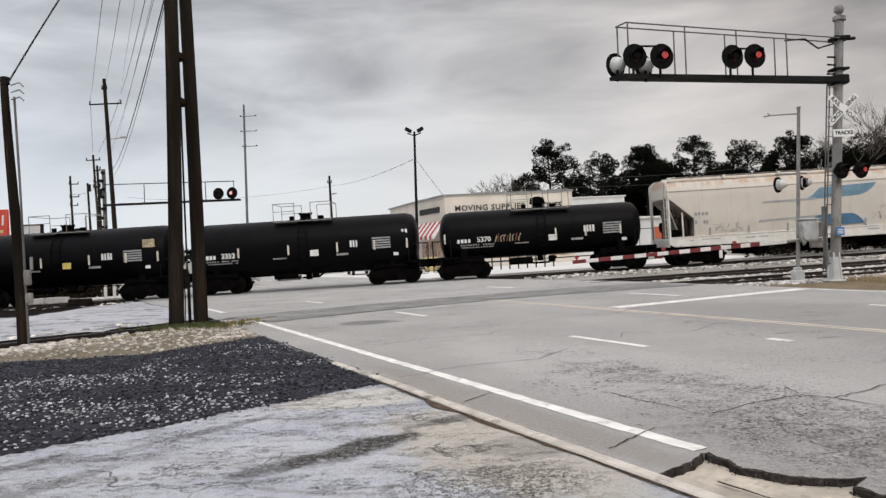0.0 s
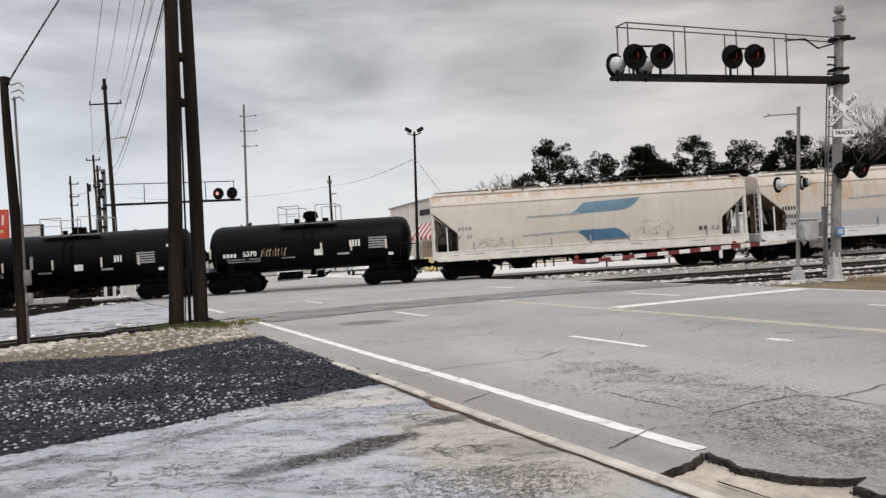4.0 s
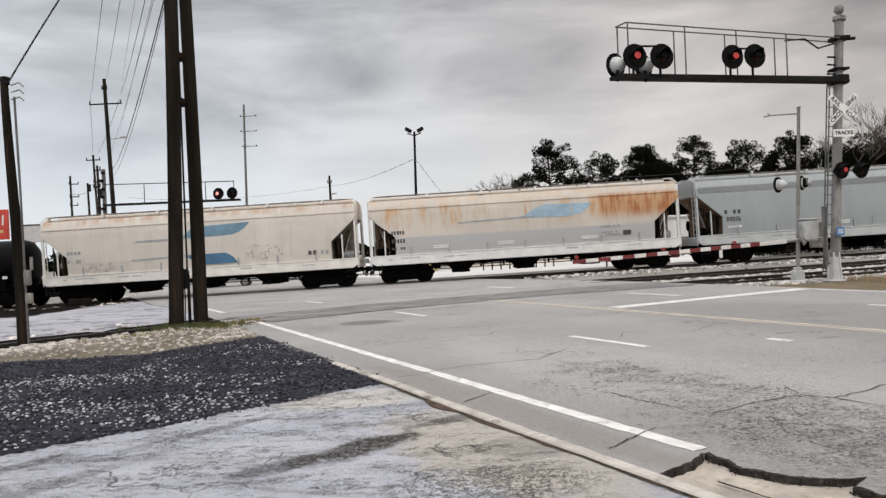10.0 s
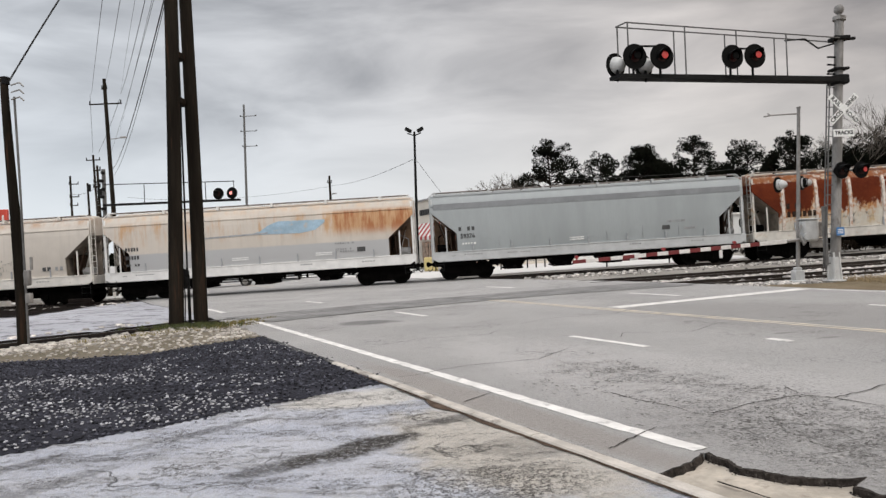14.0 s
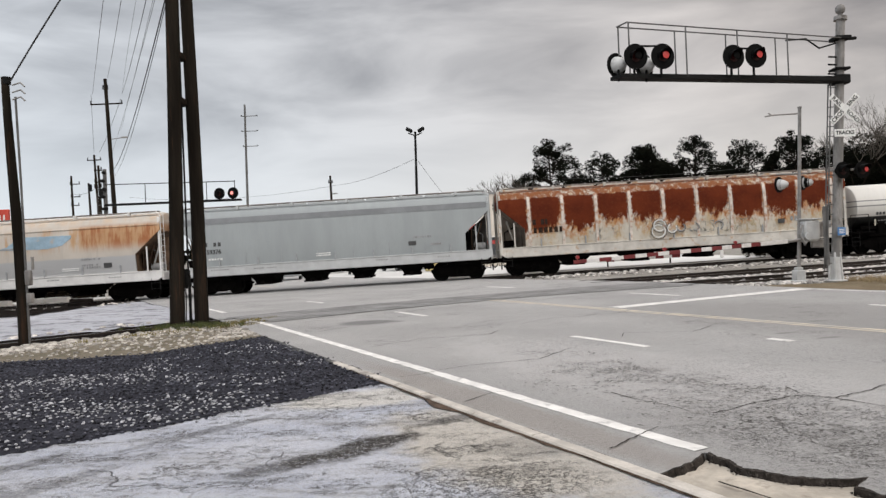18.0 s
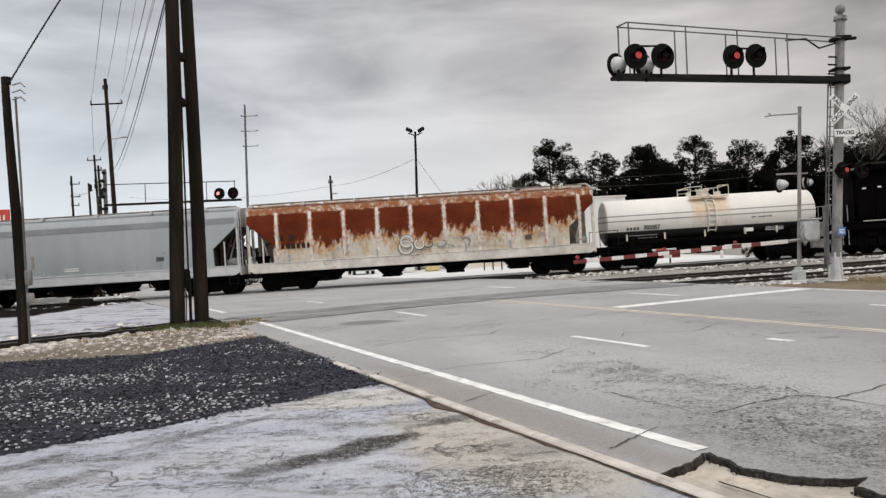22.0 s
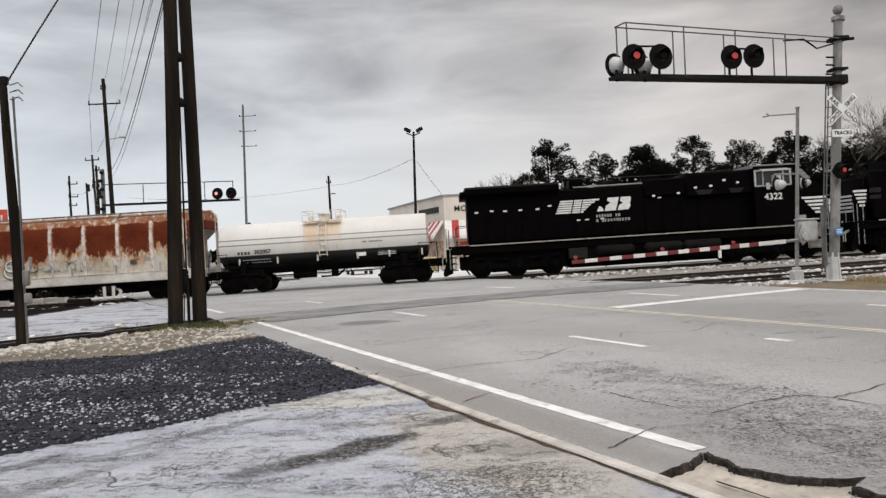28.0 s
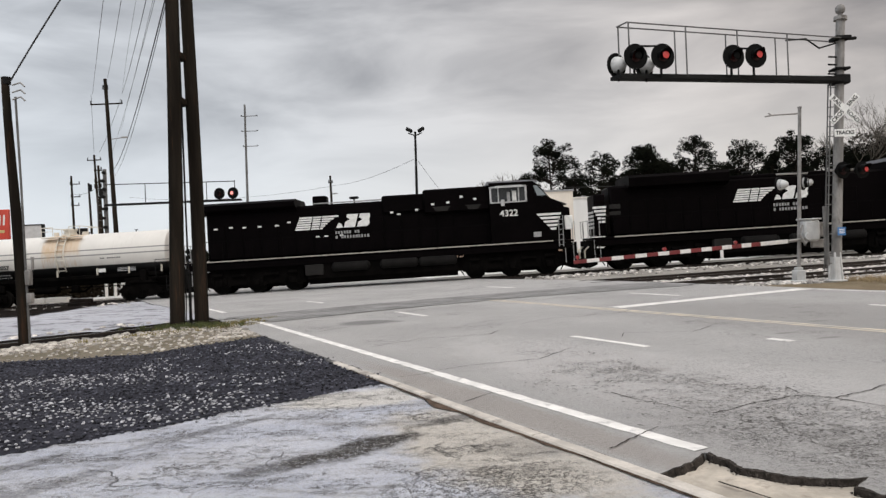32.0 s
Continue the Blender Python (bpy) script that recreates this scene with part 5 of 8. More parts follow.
        part("end_ladder", g, sill_paint, car, "painted end posts with ladder rungs")
        g = Geo()
        g.cyl((e * (h - .3), .3, 2.05), (e * (h - .16), .3, 2.05), .05, n=8)
        g.turned([(e * (h - .17), .22), (e * (h - .12), .24), (e * (h - .12), .27), (e * (h - .17), .28)], "x", (0, .3, 2.05), 16)
        g.cyl((e * (h - .85), -.6, 1.68), (e * (h - .25), -.6, 1.68), .2, n=14)
        g.box((e * (h - .5), .75, 1.62), (.3, .35, .38), .03)
        g.tube([(e * (h - .35), -.2, 1.4), (e * (h - .35), -.2, 2.3), (e * (h - .9), -.2, 2.6)], .03)
        part("brake_gear", g, TRUCK_BLACK if e < 0 else DECAL_GREY, car)
        coupler(car, e * (h + .02), e)
        bogie(car, e * (h - 1.75))
        g = Geo()
        g.box((e * (h - 1.75), 0, 1.08), (.6, 2.7, .3), .04)
        # black box added below the end platform to darken the shaded coupler area
        g.box((e * (h - .95), 0, .98), (1.9, 2.5, .5), .05)
        g.box((e * (h - 2.9), 0, 1.12), (1.6, 2.2, .34), .04)
        for s in (-1, 1):
            g.tube([(e * (h - 3.6), s * 1.25, .95), (e * (h - 3.3), s * 1.25, .62), (e * (h - 3.0), s * 1.25, .95)], .025, 5)
            g.box((e * (h - 3.3), s * 1.15, .82), (.5, .3, .3), .04)
        part("bolster_and_dark_fill", g, TRUCK_BLACK, car)
    # centre sill and discharge bays
    g = Geo()
    g.box((0, 0, 1.12), (L - .4, .5, .4), .03)
    part("centre_sill", g, TRUCK_BLACK, car)
    span = bay_span or L - 5.8
    for i in range(bays):
        x = -span / 2 + span * (i + .5) / bays
        wq = span / bays * .33
        g = Geo()
        t = [(-wq * 1.2, -1.38, 1.42), (wq * 1.2, -1.38, 1.42), (wq * 1.2, 1.38, 1.42), (-wq * 1.2, 1.38, 1.42)]
        lo = [(-.36, -1.05, .46), (.36, -1.05, .46), (.36, 1.05, .46), (-.36, 1.05, .46)]
        g.add([(x + a, b2, c) for a, b2, c in t + lo], [(0, 1, 2, 3), (4, 7, 6, 5), (0, 4, 5, 1), (1, 5, 6, 2), (2, 6, 7, 3), (3, 7, 4, 0)])
        g.box((x, 0, .45), (.95, 2.2, .1), .02)
        g.tube([(x, -1.35, .5), (x, -.6, .5)], .05)
        g.box((x, -1.36, .5), (.2, .06, .2), .02)
        part("discharge_bay", g, TRUCK_BLACK, car, "dark discharge hopper under the body")
    g = Geo()
    g.tube([(-h + 3, -.3, 1.0), (h - 3, -.3, .98)], .028)
    if rigging:
        g.tube([(-h + 3, -1.3, .78), (h - 3, -1.3, .74)], .028)
        g.tube([(-h + 3.4, -.4, .62), (h - 3.4, -.4, .6)], .022)
    # long dark bar added as the shadow below the side sill
    g.box((0, -1.3, .9), (L - 6.2, .14, .17), .02)
    for k in range(9 if rigging else 0):
        x = -h + 3.3 + (L - 6.6) * k / 8
        g.box((x, -1.3, .8), (.1, .14, .3), .01)
    for k in range(7 if rigging else 0):
        x = -h + 4 + (L - 8) * k / 6
        g.tube([(x, -1.3, .76), (x + .12, -1.28, 1.02)], .02, 5)
        g.box((x + .5, -1.1, .88), (.35, .25, .22), .03)
    part("brake_rods_and_sill_shade", g, TRUCK_BLACK, car)
    # roof: running board on brackets, hatch covers
    g = Geo()
    nb = int(L / 1.35)
    for s in (-1, 1):
        g.box((0, s * 1.02, 4.56), (L - .3, .36, .05), .008)
    bracket = Geo().box((0, 0, 4.49), (.12, .24, .2), .01).mesh("board_bracket")
    bracket.materials.append(sill_paint)
    for s in (-1, 1):
        for i in range(0, nb + 1, 2):
            part("board_bracket", bracket, None, car, at=(-h + .25 + (L - .5) * i / nb, s * 1.18, 0))
    part("running_board", g, BOARD, car, "grimy roof running board on brackets")
    lid = Geo().box((0, 0, 4.53), (1.45, .62, .12), .04).box((0, 0, 4.60), (.12, .7, .06), .02).mesh("hatch_cover")
    lid.materials.append(sill_paint)
    for i in range(10):
        part("hatch_cover", lid, None, car, at=(-h + 1.0 + (L - 2.0) * i / 9, 0, 0))
    cars.append((car, x0))
    return car


def rusty(name, base, blotch, zlo, zhi, low=None, zsplit=0, right=0.0, streaks=.6, roof=None):
    """Old paint with rust that bleeds down from the roof edge in streaks."""
    m, nt, b, co = blank(name, .65)
    sep = nt.nodes.new("ShaderNodeSeparateXYZ")
    nt.links.new(co, sep.inputs[0])
    X, Z = sep.outputs["X"], sep.outputs["Z"]
    big = nnoise(nt, co, .5, 6, .6)
    fine = nnoise(nt, co, 9, 4, .65)
    c = nmix(nt, nstep(nt, big, .3, .7), tuple(k * .86 for k in base), base)
    grime = nnoise(nt, co, 1.6, 5, .65, (3, 1, .2))
    c = nmix(nt, nmath(nt, "MULTIPLY", nstep(nt, grime, .48, .78), .4), c, tuple(k * .62 for k in base))
    if low:
        edge = nmath(nt, "ADD", Z, nmath(nt, "MULTIPLY", nmath(nt, "SUBTRACT", fine, .5), .1))
        c = nmix(nt, nmath(nt, "SUBTRACT", 1.0, nstep(nt, edge, zsplit - .05, zsplit + .05)), c, low)
    # rust blotches between zlo and zhi, drawn downwards
    drip = nnoise(nt, co, 1.5, 6, .7, (2.2, 1, .3))
    cloud = nnoise(nt, co, .42, 4, .6, (1, 1, .6))
    band = nmath(nt, "MULTIPLY", nstep(nt, Z, zlo - .35, zlo + .35), nmath(nt, "SUBTRACT", 1.0, nstep(nt, Z, zhi - .1, zhi + .25)))
    amt = nmath(nt, "ADD", nmath(nt, "MULTIPLY", drip, .6), nmath(nt, "MULTIPLY", cloud, .6))
    if right:
        amt = nmath(nt, "ADD", amt, nmath(nt, "MULTIPLY", nstep(nt, X, right - .6, right + 2.4), .18))
    k = nmath(nt, "MULTIPLY", nmath(nt, "MULTIPLY", nstep(nt, amt, .66 - streaks * .1, .84 - streaks * .1), band), .9)
    c = nmix(nt, nmath(nt, "MULTIPLY", k, .8), c, blotch)
    deep = nmath(nt, "MULTIPLY", nmath(nt, "MULTIPLY", nstep(nt, amt, .73, .86), band), .85)
    c = nmix(nt, deep, c, (blotch[0] * .66, blotch[1] * .42, blotch[2] * .5))
    if roof:
        r = nmath(nt, "MULTIPLY", nstep(nt, Z, 3.95, 4.2), nstep(nt, nnoise(nt, co, 1.2, 5, .65, (1.5, 1, .6)), .38, .62))
        c = nmix(nt, nmath(nt, "MULTIPLY", r, .75), c, roof)
    nt.links.new(c, b.inputs["Base Color"])
    nbump(nt, b, fine, .08)
    return m


def panel_rust(name, pitch, x_first):
    """Whole panels gone to red primer and rust over pale, scaling paint, bare at the ribs."""
    m, nt, b, co = blank(name, .85)
    b.inputs["Specular IOR Level"].default_value = .15
    sep = nt.nodes.new("ShaderNodeSeparateXYZ")
    nt.links.new(co, sep.inputs[0])
    X, Z = sep.outputs["X"], sep.outputs["Z"]
    big = nnoise(nt, co, .8, 6, .65)
    fine = nnoise(nt, co, 7, 5, .7)
    frag = nnoise(nt, co, 2.8, 6, .72)
    base = nmix(nt, nstep(nt, big, .3, .7), (.5, .465, .40), (.66, .62, .545))
    base = nmix(nt, nmath(nt, "MULTIPLY", nstep(nt, frag, .52, .68), .7), base, (.5, .35, .2))
    base = nmix(nt, nmath(nt, "MULTIPLY", nstep(nt, nnoise(nt, co, 5, 5, .7, (1, 1, .5)), .58, .7), .55), base, (.32, .25, .2))
    cell = nmath(nt, "FRACT", nmath(nt, "DIVIDE", nmath(nt, "SUBTRACT", X, x_first), pitch))
    d = nmath(nt, "MULTIPLY", nmath(nt, "SUBTRACT", .5, nmath(nt, "ABSOLUTE", nmath(nt, "SUBTRACT", cell, .5))), pitch)   # to the nearest rib
    idx = nmath(nt, "FLOOR", nmath(nt, "DIVIDE", nmath(nt, "SUBTRACT", X, x_first), pitch))
    hang = nmath(nt, "MULTIPLY", nmath(nt, "SINE", nmath(nt, "MULTIPLY", idx, 2.3)), .24)
    wob = nmath(nt, "MULTIPLY", nmath(nt, "SUBTRACT", nnoise(nt, co, 1.9, 6, .75, (1.6, 1, .7)), .5), 2.6)
    lowline = nmath(nt, "ADD", nmath(nt, "ADD", hang, nmath(nt, "MULTIPLY_ADD", d, -.4, 2.68)), wob)
    lowline = nmath(nt, "ADD", lowline, nmath(nt, "MULTIPLY_ADD", nstep(nt, X, -7.6, -5.2), .55, -.55))
    inside = nmath(nt, "MULTIPLY", nstep(nt, nmath(nt, "ADD", d, nmath(nt, "MULTIPLY", nmath(nt, "SUBTRACT", fine, .5), .4)), .05, .15),
                   nmath(nt, "MULTIPLY", nstep(nt, nmath(nt, "SUBTRACT", Z, lowline), -.12, .22), nmath(nt, "SUBTRACT", 1.0, nstep(nt, nmath(nt, "ADD", Z, nmath(nt, "MULTIPLY", wob, .12)), 3.95, 4.05))))
    red = nmix(nt, nstep(nt, big, .3, .7), (.085, .0145, .005), (.14, .027, .008))
    red = nmix(nt, nmath(nt, "MULTIPLY", nstep(nt, fine, .5, .72), .4), red, (.17, .045, .014))
    halo = nmath(nt, "MULTIPLY", nstep(nt, nmath(nt, "SUBTRACT", Z, lowline), -.55, -.02), nstep(nt, frag, .4, .55))
    tan = nmath(nt, "MULTIPLY", nmath(nt, "MULTIPLY", nstep(nt, nmath(nt, "SUBTRACT", Z, lowline), -1.3, -.2), nstep(nt, d, .2, .6)), nstep(nt, nnoise(nt, co, 3.4, 6, .72, (1.2, 1, .7)), .4, .58))
    base = nmix(nt, nmath(nt, "MULTIPLY", tan, .75), base, (.5, .36, .19))
    c = nmix(nt, nmath(nt, "MULTIPLY", halo, .85), base, (.42, .17, .05))
    c = nmix(nt, inside, c, red)
    roof = nmath(nt, "MULTIPLY", nstep(nt, Z, 3.95, 4.05), nstep(nt, frag, .34, .5))
    c = nmix(nt, nmath(nt, "MULTIPLY", roof, .7), c, (.17, .045, .018))
    nt.links.new(c, b.inputs["Base Color"])
    nbump(nt, b, fine, .25)
    return m


GRIME_DEEP = mat("deep_end_rust", (.055, .036, .026), .9, var=.5, scale=2, grain=12, bump=.1, stain=(.16, .09, .05), amount=.25, spec=.05)
BOARD = mat("grimy_running_board", (.2, .175, .155), .8, var=.35, scale=2, grain=14, bump=.1, stain=(.45, .42, .38), amount=.4)
GRIME_PALE = mat("dusty_end_sheet", (.27, .23, .19), .85, var=.35, scale=1.5, grain=12, bump=.1, stain=(.14, .12, .1), amount=.3, spec=.2)
GRIME_BROWN = mat("rusty_end_grime", (.2, .13, .085), .85, var=.4, scale=1.5, grain=12, bump=.1, stain=(.08, .06, .05), amount=.35, spec=.2)
# dirt plus the shade under the overhang, in one dark tone
GRIME_SHADE = mat("end_grime_and_shade", (.06, .056, .052), .85, var=.4, scale=1.5, grain=12, bump=.1, stain=(.25, .22, .19), amount=.08, spec=.1)
HOP1 = rusty("ivory_hopper_paint", (.635, .58, .515), (.52, .36, .2), 3.6, 4.1, streaks=-.3, roof=(.46, .29, .18))
SILL1 = mat("ivory_sill_paint", (.7, .67, .62), .6, var=.12, scale=2, grain=15, bump=.1, stain=(.45, .38, .3), amount=.15)
HOP2 = rusty("rust_stained_hopper_paint", (.62, .56, .49), (.50, .235, .05), 2.85, 3.85, low=(.44, .44, .44), zsplit=2.35, right=3.0, streaks=1.0, roof=(.6, .45, .32))
SILL2 = mat("white_sill_paint", (.72, .71, .69), .6, var=.1, scale=2, grain=15, bump=.1, stain=(.5, .44, .38), amount=.12)
HOP3 = mat("grey_hopper_paint", (.325, .35, .355), .55, var=.08, scale=.5, grain=8, bump=.05, stain=(.34, .35, .35), amount=.25, stretch=(2, 1, .4))
HOP3_BAND = mat("dark_grey_band", (.24, .25, .26), .6, var=.15, scale=1, bump=.03)
SILL3 = mat("pale_grey_sill_paint", (.48, .49, .49), .6, var=.1, scale=2, grain=15, bump=.1, stain=(.3, .3, .3), amount=.12)
HOP4 = panel_rust("rust_red_hopper_paint", 1.73, -9.12)
SILL4 = mat("scaling_white_sill", (.58, .55, .5), .75, var=.2, scale=1.5, grain=12, bump=.2, stain=(.42, .24, .1), amount=.35)
RIB4 = mat("pale_rib_paint", (.66, .6, .54), .75, var=.2, scale=3, grain=14, bump=.15, stain=(.4, .16, .06), amount=.5)


def swoosh(car, poly, y, material, name, label=""):
    g = Geo().prism(poly, "y", y - .006, y + .03)
    return part(name, g, material, car, label)


def hy(z):
    return -hopper_side(z)


def dress_hoppers(h1, h2, h3, h4):
    # the first: two blue flashes with grey tails, faded graffiti
    for z, up in ((3.02, True), (1.62, False)):
        a = z
        if up:
            flash = [(-1.1, a - .02), (1.2, a + .04), (1.8, a + .08), (2.15, a + .2), (2.45, a + .42), (2.65, a + .66), (-.25, a + .56), (-.45, a + .4), (-.65, a + .2)]
        else:
            flash = [(-0.09, a), (1.95, a + .02), (1.75, a + .3), (1.52, a + .48), (1.20, a + .6), (0.73, a + .63), (-1.00, a + .55), (-0.61, a + .45), (-0.33, a + .25)]
        swoosh(h1, flash, hy(a + .3) - .012, PALE_FLASH if up else BLUE_DECAL, "blue_flash", "bleached blue flash" if up else "faded blue flash")
    swoosh(h1, [(-3.25, 2.96), (-3.2, 3.05), (-.5, 3.09), (-.5, 2.99)], hy(3.0) - .01, GREY_LINE, "pinstripe")
    swoosh(h1, [(-3.5, 2.02), (-3.45, 2.11), (-.5, 2.19), (-.5, 2.10)], hy(2.1) - .012, GREY_LINE, "pinstripe")
    marks(h1, -6.4, 2.62, .75, .17, 4, DECAL_GREY, lambda z: hy(z) - .004, 1)
    marks(h1, -6.4, 2.2, .75, .17, 5, DECAL_GREY, lambda z: hy(z) - .004, 2)
    scrawl(h1, 3.3, 2.1, 2.0, .75, 7)
    scrawl(h1, -5.1, 1.82, 1.4, .42, 8, DECAL_GREY)
    for hop in (h1, h2, h3):
        for k, (x, w) in enumerate(((-7.0, .3), (-6.0, 1.1), (-3.6, 1.2), (2.4, .9), (5.6, .7))):
            marks(hop, x, 1.27 + .03 * (k % 2), w, .06, max(3, int(w * 8)), DECAL_GREY, lambda z: -1.57, 200 + k)
    marks(h1, 5.85, 1.9, .5, .2, 2, DECAL_DARK, lambda z: hy(z) - .004, 3)
    marks(h1, 6.5, 1.9, .5, .2, 2, DECAL_GREY, lambda z: hy(z) - .004, 4)
    # the second: one pale blue flash, dark stencils
    swoosh(h2, [(-.5, 2.99), (2.15, 2.93), (2.95, 3.06), (3.43, 3.42), (3.45, 3.56), (1.05, 3.6), (.52, 3.42), (.1, 3.14)], hy(3.25) - .012, PALE_BLUE, "blue_flash", "bleached blue flash")
    swoosh(h2, [(-3.4, 2.9), (-3.4, 2.98), (.5, 3.08), (.5, 3.0)], hy(3.0) - .01, GREY_LINE, "pinstripe")
    for k, z in enumerate((2.62, 2.2, 1.82)):
        marks(h2, -6.5, z, .72, .19 if k < 2 else .12, 5, DECAL_DARK, lambda z: hy(z) - .004, 10 + k)
    for k, x in enumerate((-4.3, -1.0, 3.3)):
        decal(h2, x, 1.8, .85, .2, DECAL, hy(1.8) - .005, rows=2)
    for k, z in enumerate((2.28, 1.98, 1.86)):
        marks(h2, 4.4, z, 1.0, .09, 8, DECAL_GREY, lambda z: hy(z) - .004, 20 + k)
    decal(h2, 5.24, 1.92, .42, .24, DECAL_DARK, hy(1.92) - .005, name="placard")
    # the third: a darker band under the roof, two stencil blocks
    swoosh(h3, [(-7.9, 3.66), (7.9, 3.66), (7.9, 3.95), (-7.9, 3.95)], hy(3.66) - .012, HOP3_BAND, "roof_band", "darker grey band under the roof edge")
    part("fleet_number", lettering("59376", .3, .006, .008), DECAL_DARK, h3, "dark stencilled number", at=(-6.2, hy(2.24) - .016, 2.24))
    for k, z in ((0, 2.62), (2, 1.86)):
        marks(h3, -6.2, z, .9, .2 if k < 2 else .1, 4 + k, DECAL_DARK if k < 2 else DECAL, lambda z: hy(z) - .004, 30 + k)
    marks(h3, 4.6, 2.35, 1.1, .1, 9, DECAL_GREY, lambda z: hy(z) - .004, 34)
    decal(h3, 4.0, 2.05, .4, .22, DECAL_DARK, hy(2.05) - .005, name="placard")
    decal(h3, 5.2, 1.95, .55, .1, DECAL_GREY, hy(1.95) - .005)
    decal(h3, -.6, 1.78, .75, .22, DECAL, hy(1.78) - .005, rows=2)
    for i in range(6):
        x = -4.6 + 1.85 * i
        part("plate_seam", Geo().box((x, hy(2.0) - .005, 2.05), (.02, .02, 1.0)), GREY_LINE, h3)
    # the fourth: dim stencils and graffiti on scaling paint
    marks(h4, -6.8, 2.72, .85, .28, 4, DECAL_BROWN, lambda z: hy(z) - .012, 40)
    marks(h4, -6.4, 2.3, 1.6, .28, 6, DECAL_BROWN, lambda z: hy(z) - .012, 41)
    for k, (x, z, r, turns) in enumerate(((-.75, 2.15, .3, 10), (-.8, 1.86, .34, 11), (-.1, 1.98, .24, 9), (.35, 2.0, .2, 8), (1.1, 1.98, .18, 7), (2.3, 2.0, .22, 8))):
        # looping spray paint over the scaling panels: white fill, a dark outline round it
        for paint, rr, wide in ((DECAL if k < 3 else DECAL_GREY, r, .034), (DECAL_DARK, r * 1.25, .013)):
            if k > 3 and paint is DECAL_DARK:
                continue
            pts = [(x + rr * math.cos(a * .6 + k), hy(z) - .07, z + rr * .95 * math.sin(a * .6 + k)) for a in range(turns)]
            part("graffiti_outline" if paint is DECAL_DARK else "graffiti_loop", Geo().tube(pts, wide, 5), paint, h4, "looping spray paint")
    scrawl(h4, 1.6, 2.0, 1.8, .55, 48, DECAL_GREY)
    scrawl(h4, 3.6, 2.0, 1.5, .6, 49, GRAF_TAN)
    scrawl(h4, -3.6, 1.95, 1.4, .6, 47)
    scrawl(h4, 2.6, 1.98, 2.6, .6, 45)
    decal(h4, 5.5, 2.0, .34, .22, DECAL_DARK, hy(2.0) - .066, name="placard")
    marks(h4, 6.3, 2.1, .6, .22, 3, DECAL_GREY, lambda z: hy(z) - .01, 46)


def scrawl(car, x, z, w, h, seed, paint=None):
    """Faded graffiti strokes, no letters."""
    rnd = random.Random(seed)
    g = Geo()
    for i in range(int(w * 15)):
        cx, cz = x + rnd.uniform(-.5, .5) * w, z + rnd.uniform(-.45, .45) * h
        pts = []
        for k in range(rnd.choice((2, 3, 4))):
            cx += rnd.gauss(0, .1)
            cz = max(z - h / 2, min(z + h / 2, cz + rnd.gauss(0, .16)))
            pts.append((cx, hy(cz) - .008, cz))
        g.tube(pts, rnd.uniform(.007, .013), 4)
    part("graffiti", g, paint or GRAF_FAINT, car, "faint crossing graffiti strokes")["kind"] = "stuff"


PALE_BLUE = mat("bleached_blue_paint", (.33, .46, .56), .65, var=.2, scale=1.2, grain=10, bump=.03, stain=(.5, .42, .34), amount=.3)
h1 = hopper("hopper_car", "ivory covered hopper car with blue flashes and rusty roof edge", 19.8, 16.2, HOP1, SILL1, 3, seed=1, end_shade=GRIME_PALE)
h2 = hopper("hopper_car", "ivory and grey hopper car with orange rust stains", 36.57, 15.95, HOP2, SILL2, 3, seed=2, end_shade=GRIME_BROWN)
h3 = hopper("hopper_car", "plain grey covered hopper car with pale sill", 53.5, 16.1, HOP3, SILL3, 4, seed=3, end_left=GRIME_BROWN, rigging=False)
h4 = hopper("hopper_car", "hopper car with rust-red panels over scaling white paint", 70.95, 17.85, HOP4, SILL4, 4,
            ribs=[-9.12 + 1.73 * i for i in range(1, 11)], rib_paint=RIB4, seed=4, ledge=False, end_shade=GRIME_PALE, bay_span=13.4, rigging=False, bulkheads=())
dress_hoppers(h1, h2, h3, h4)


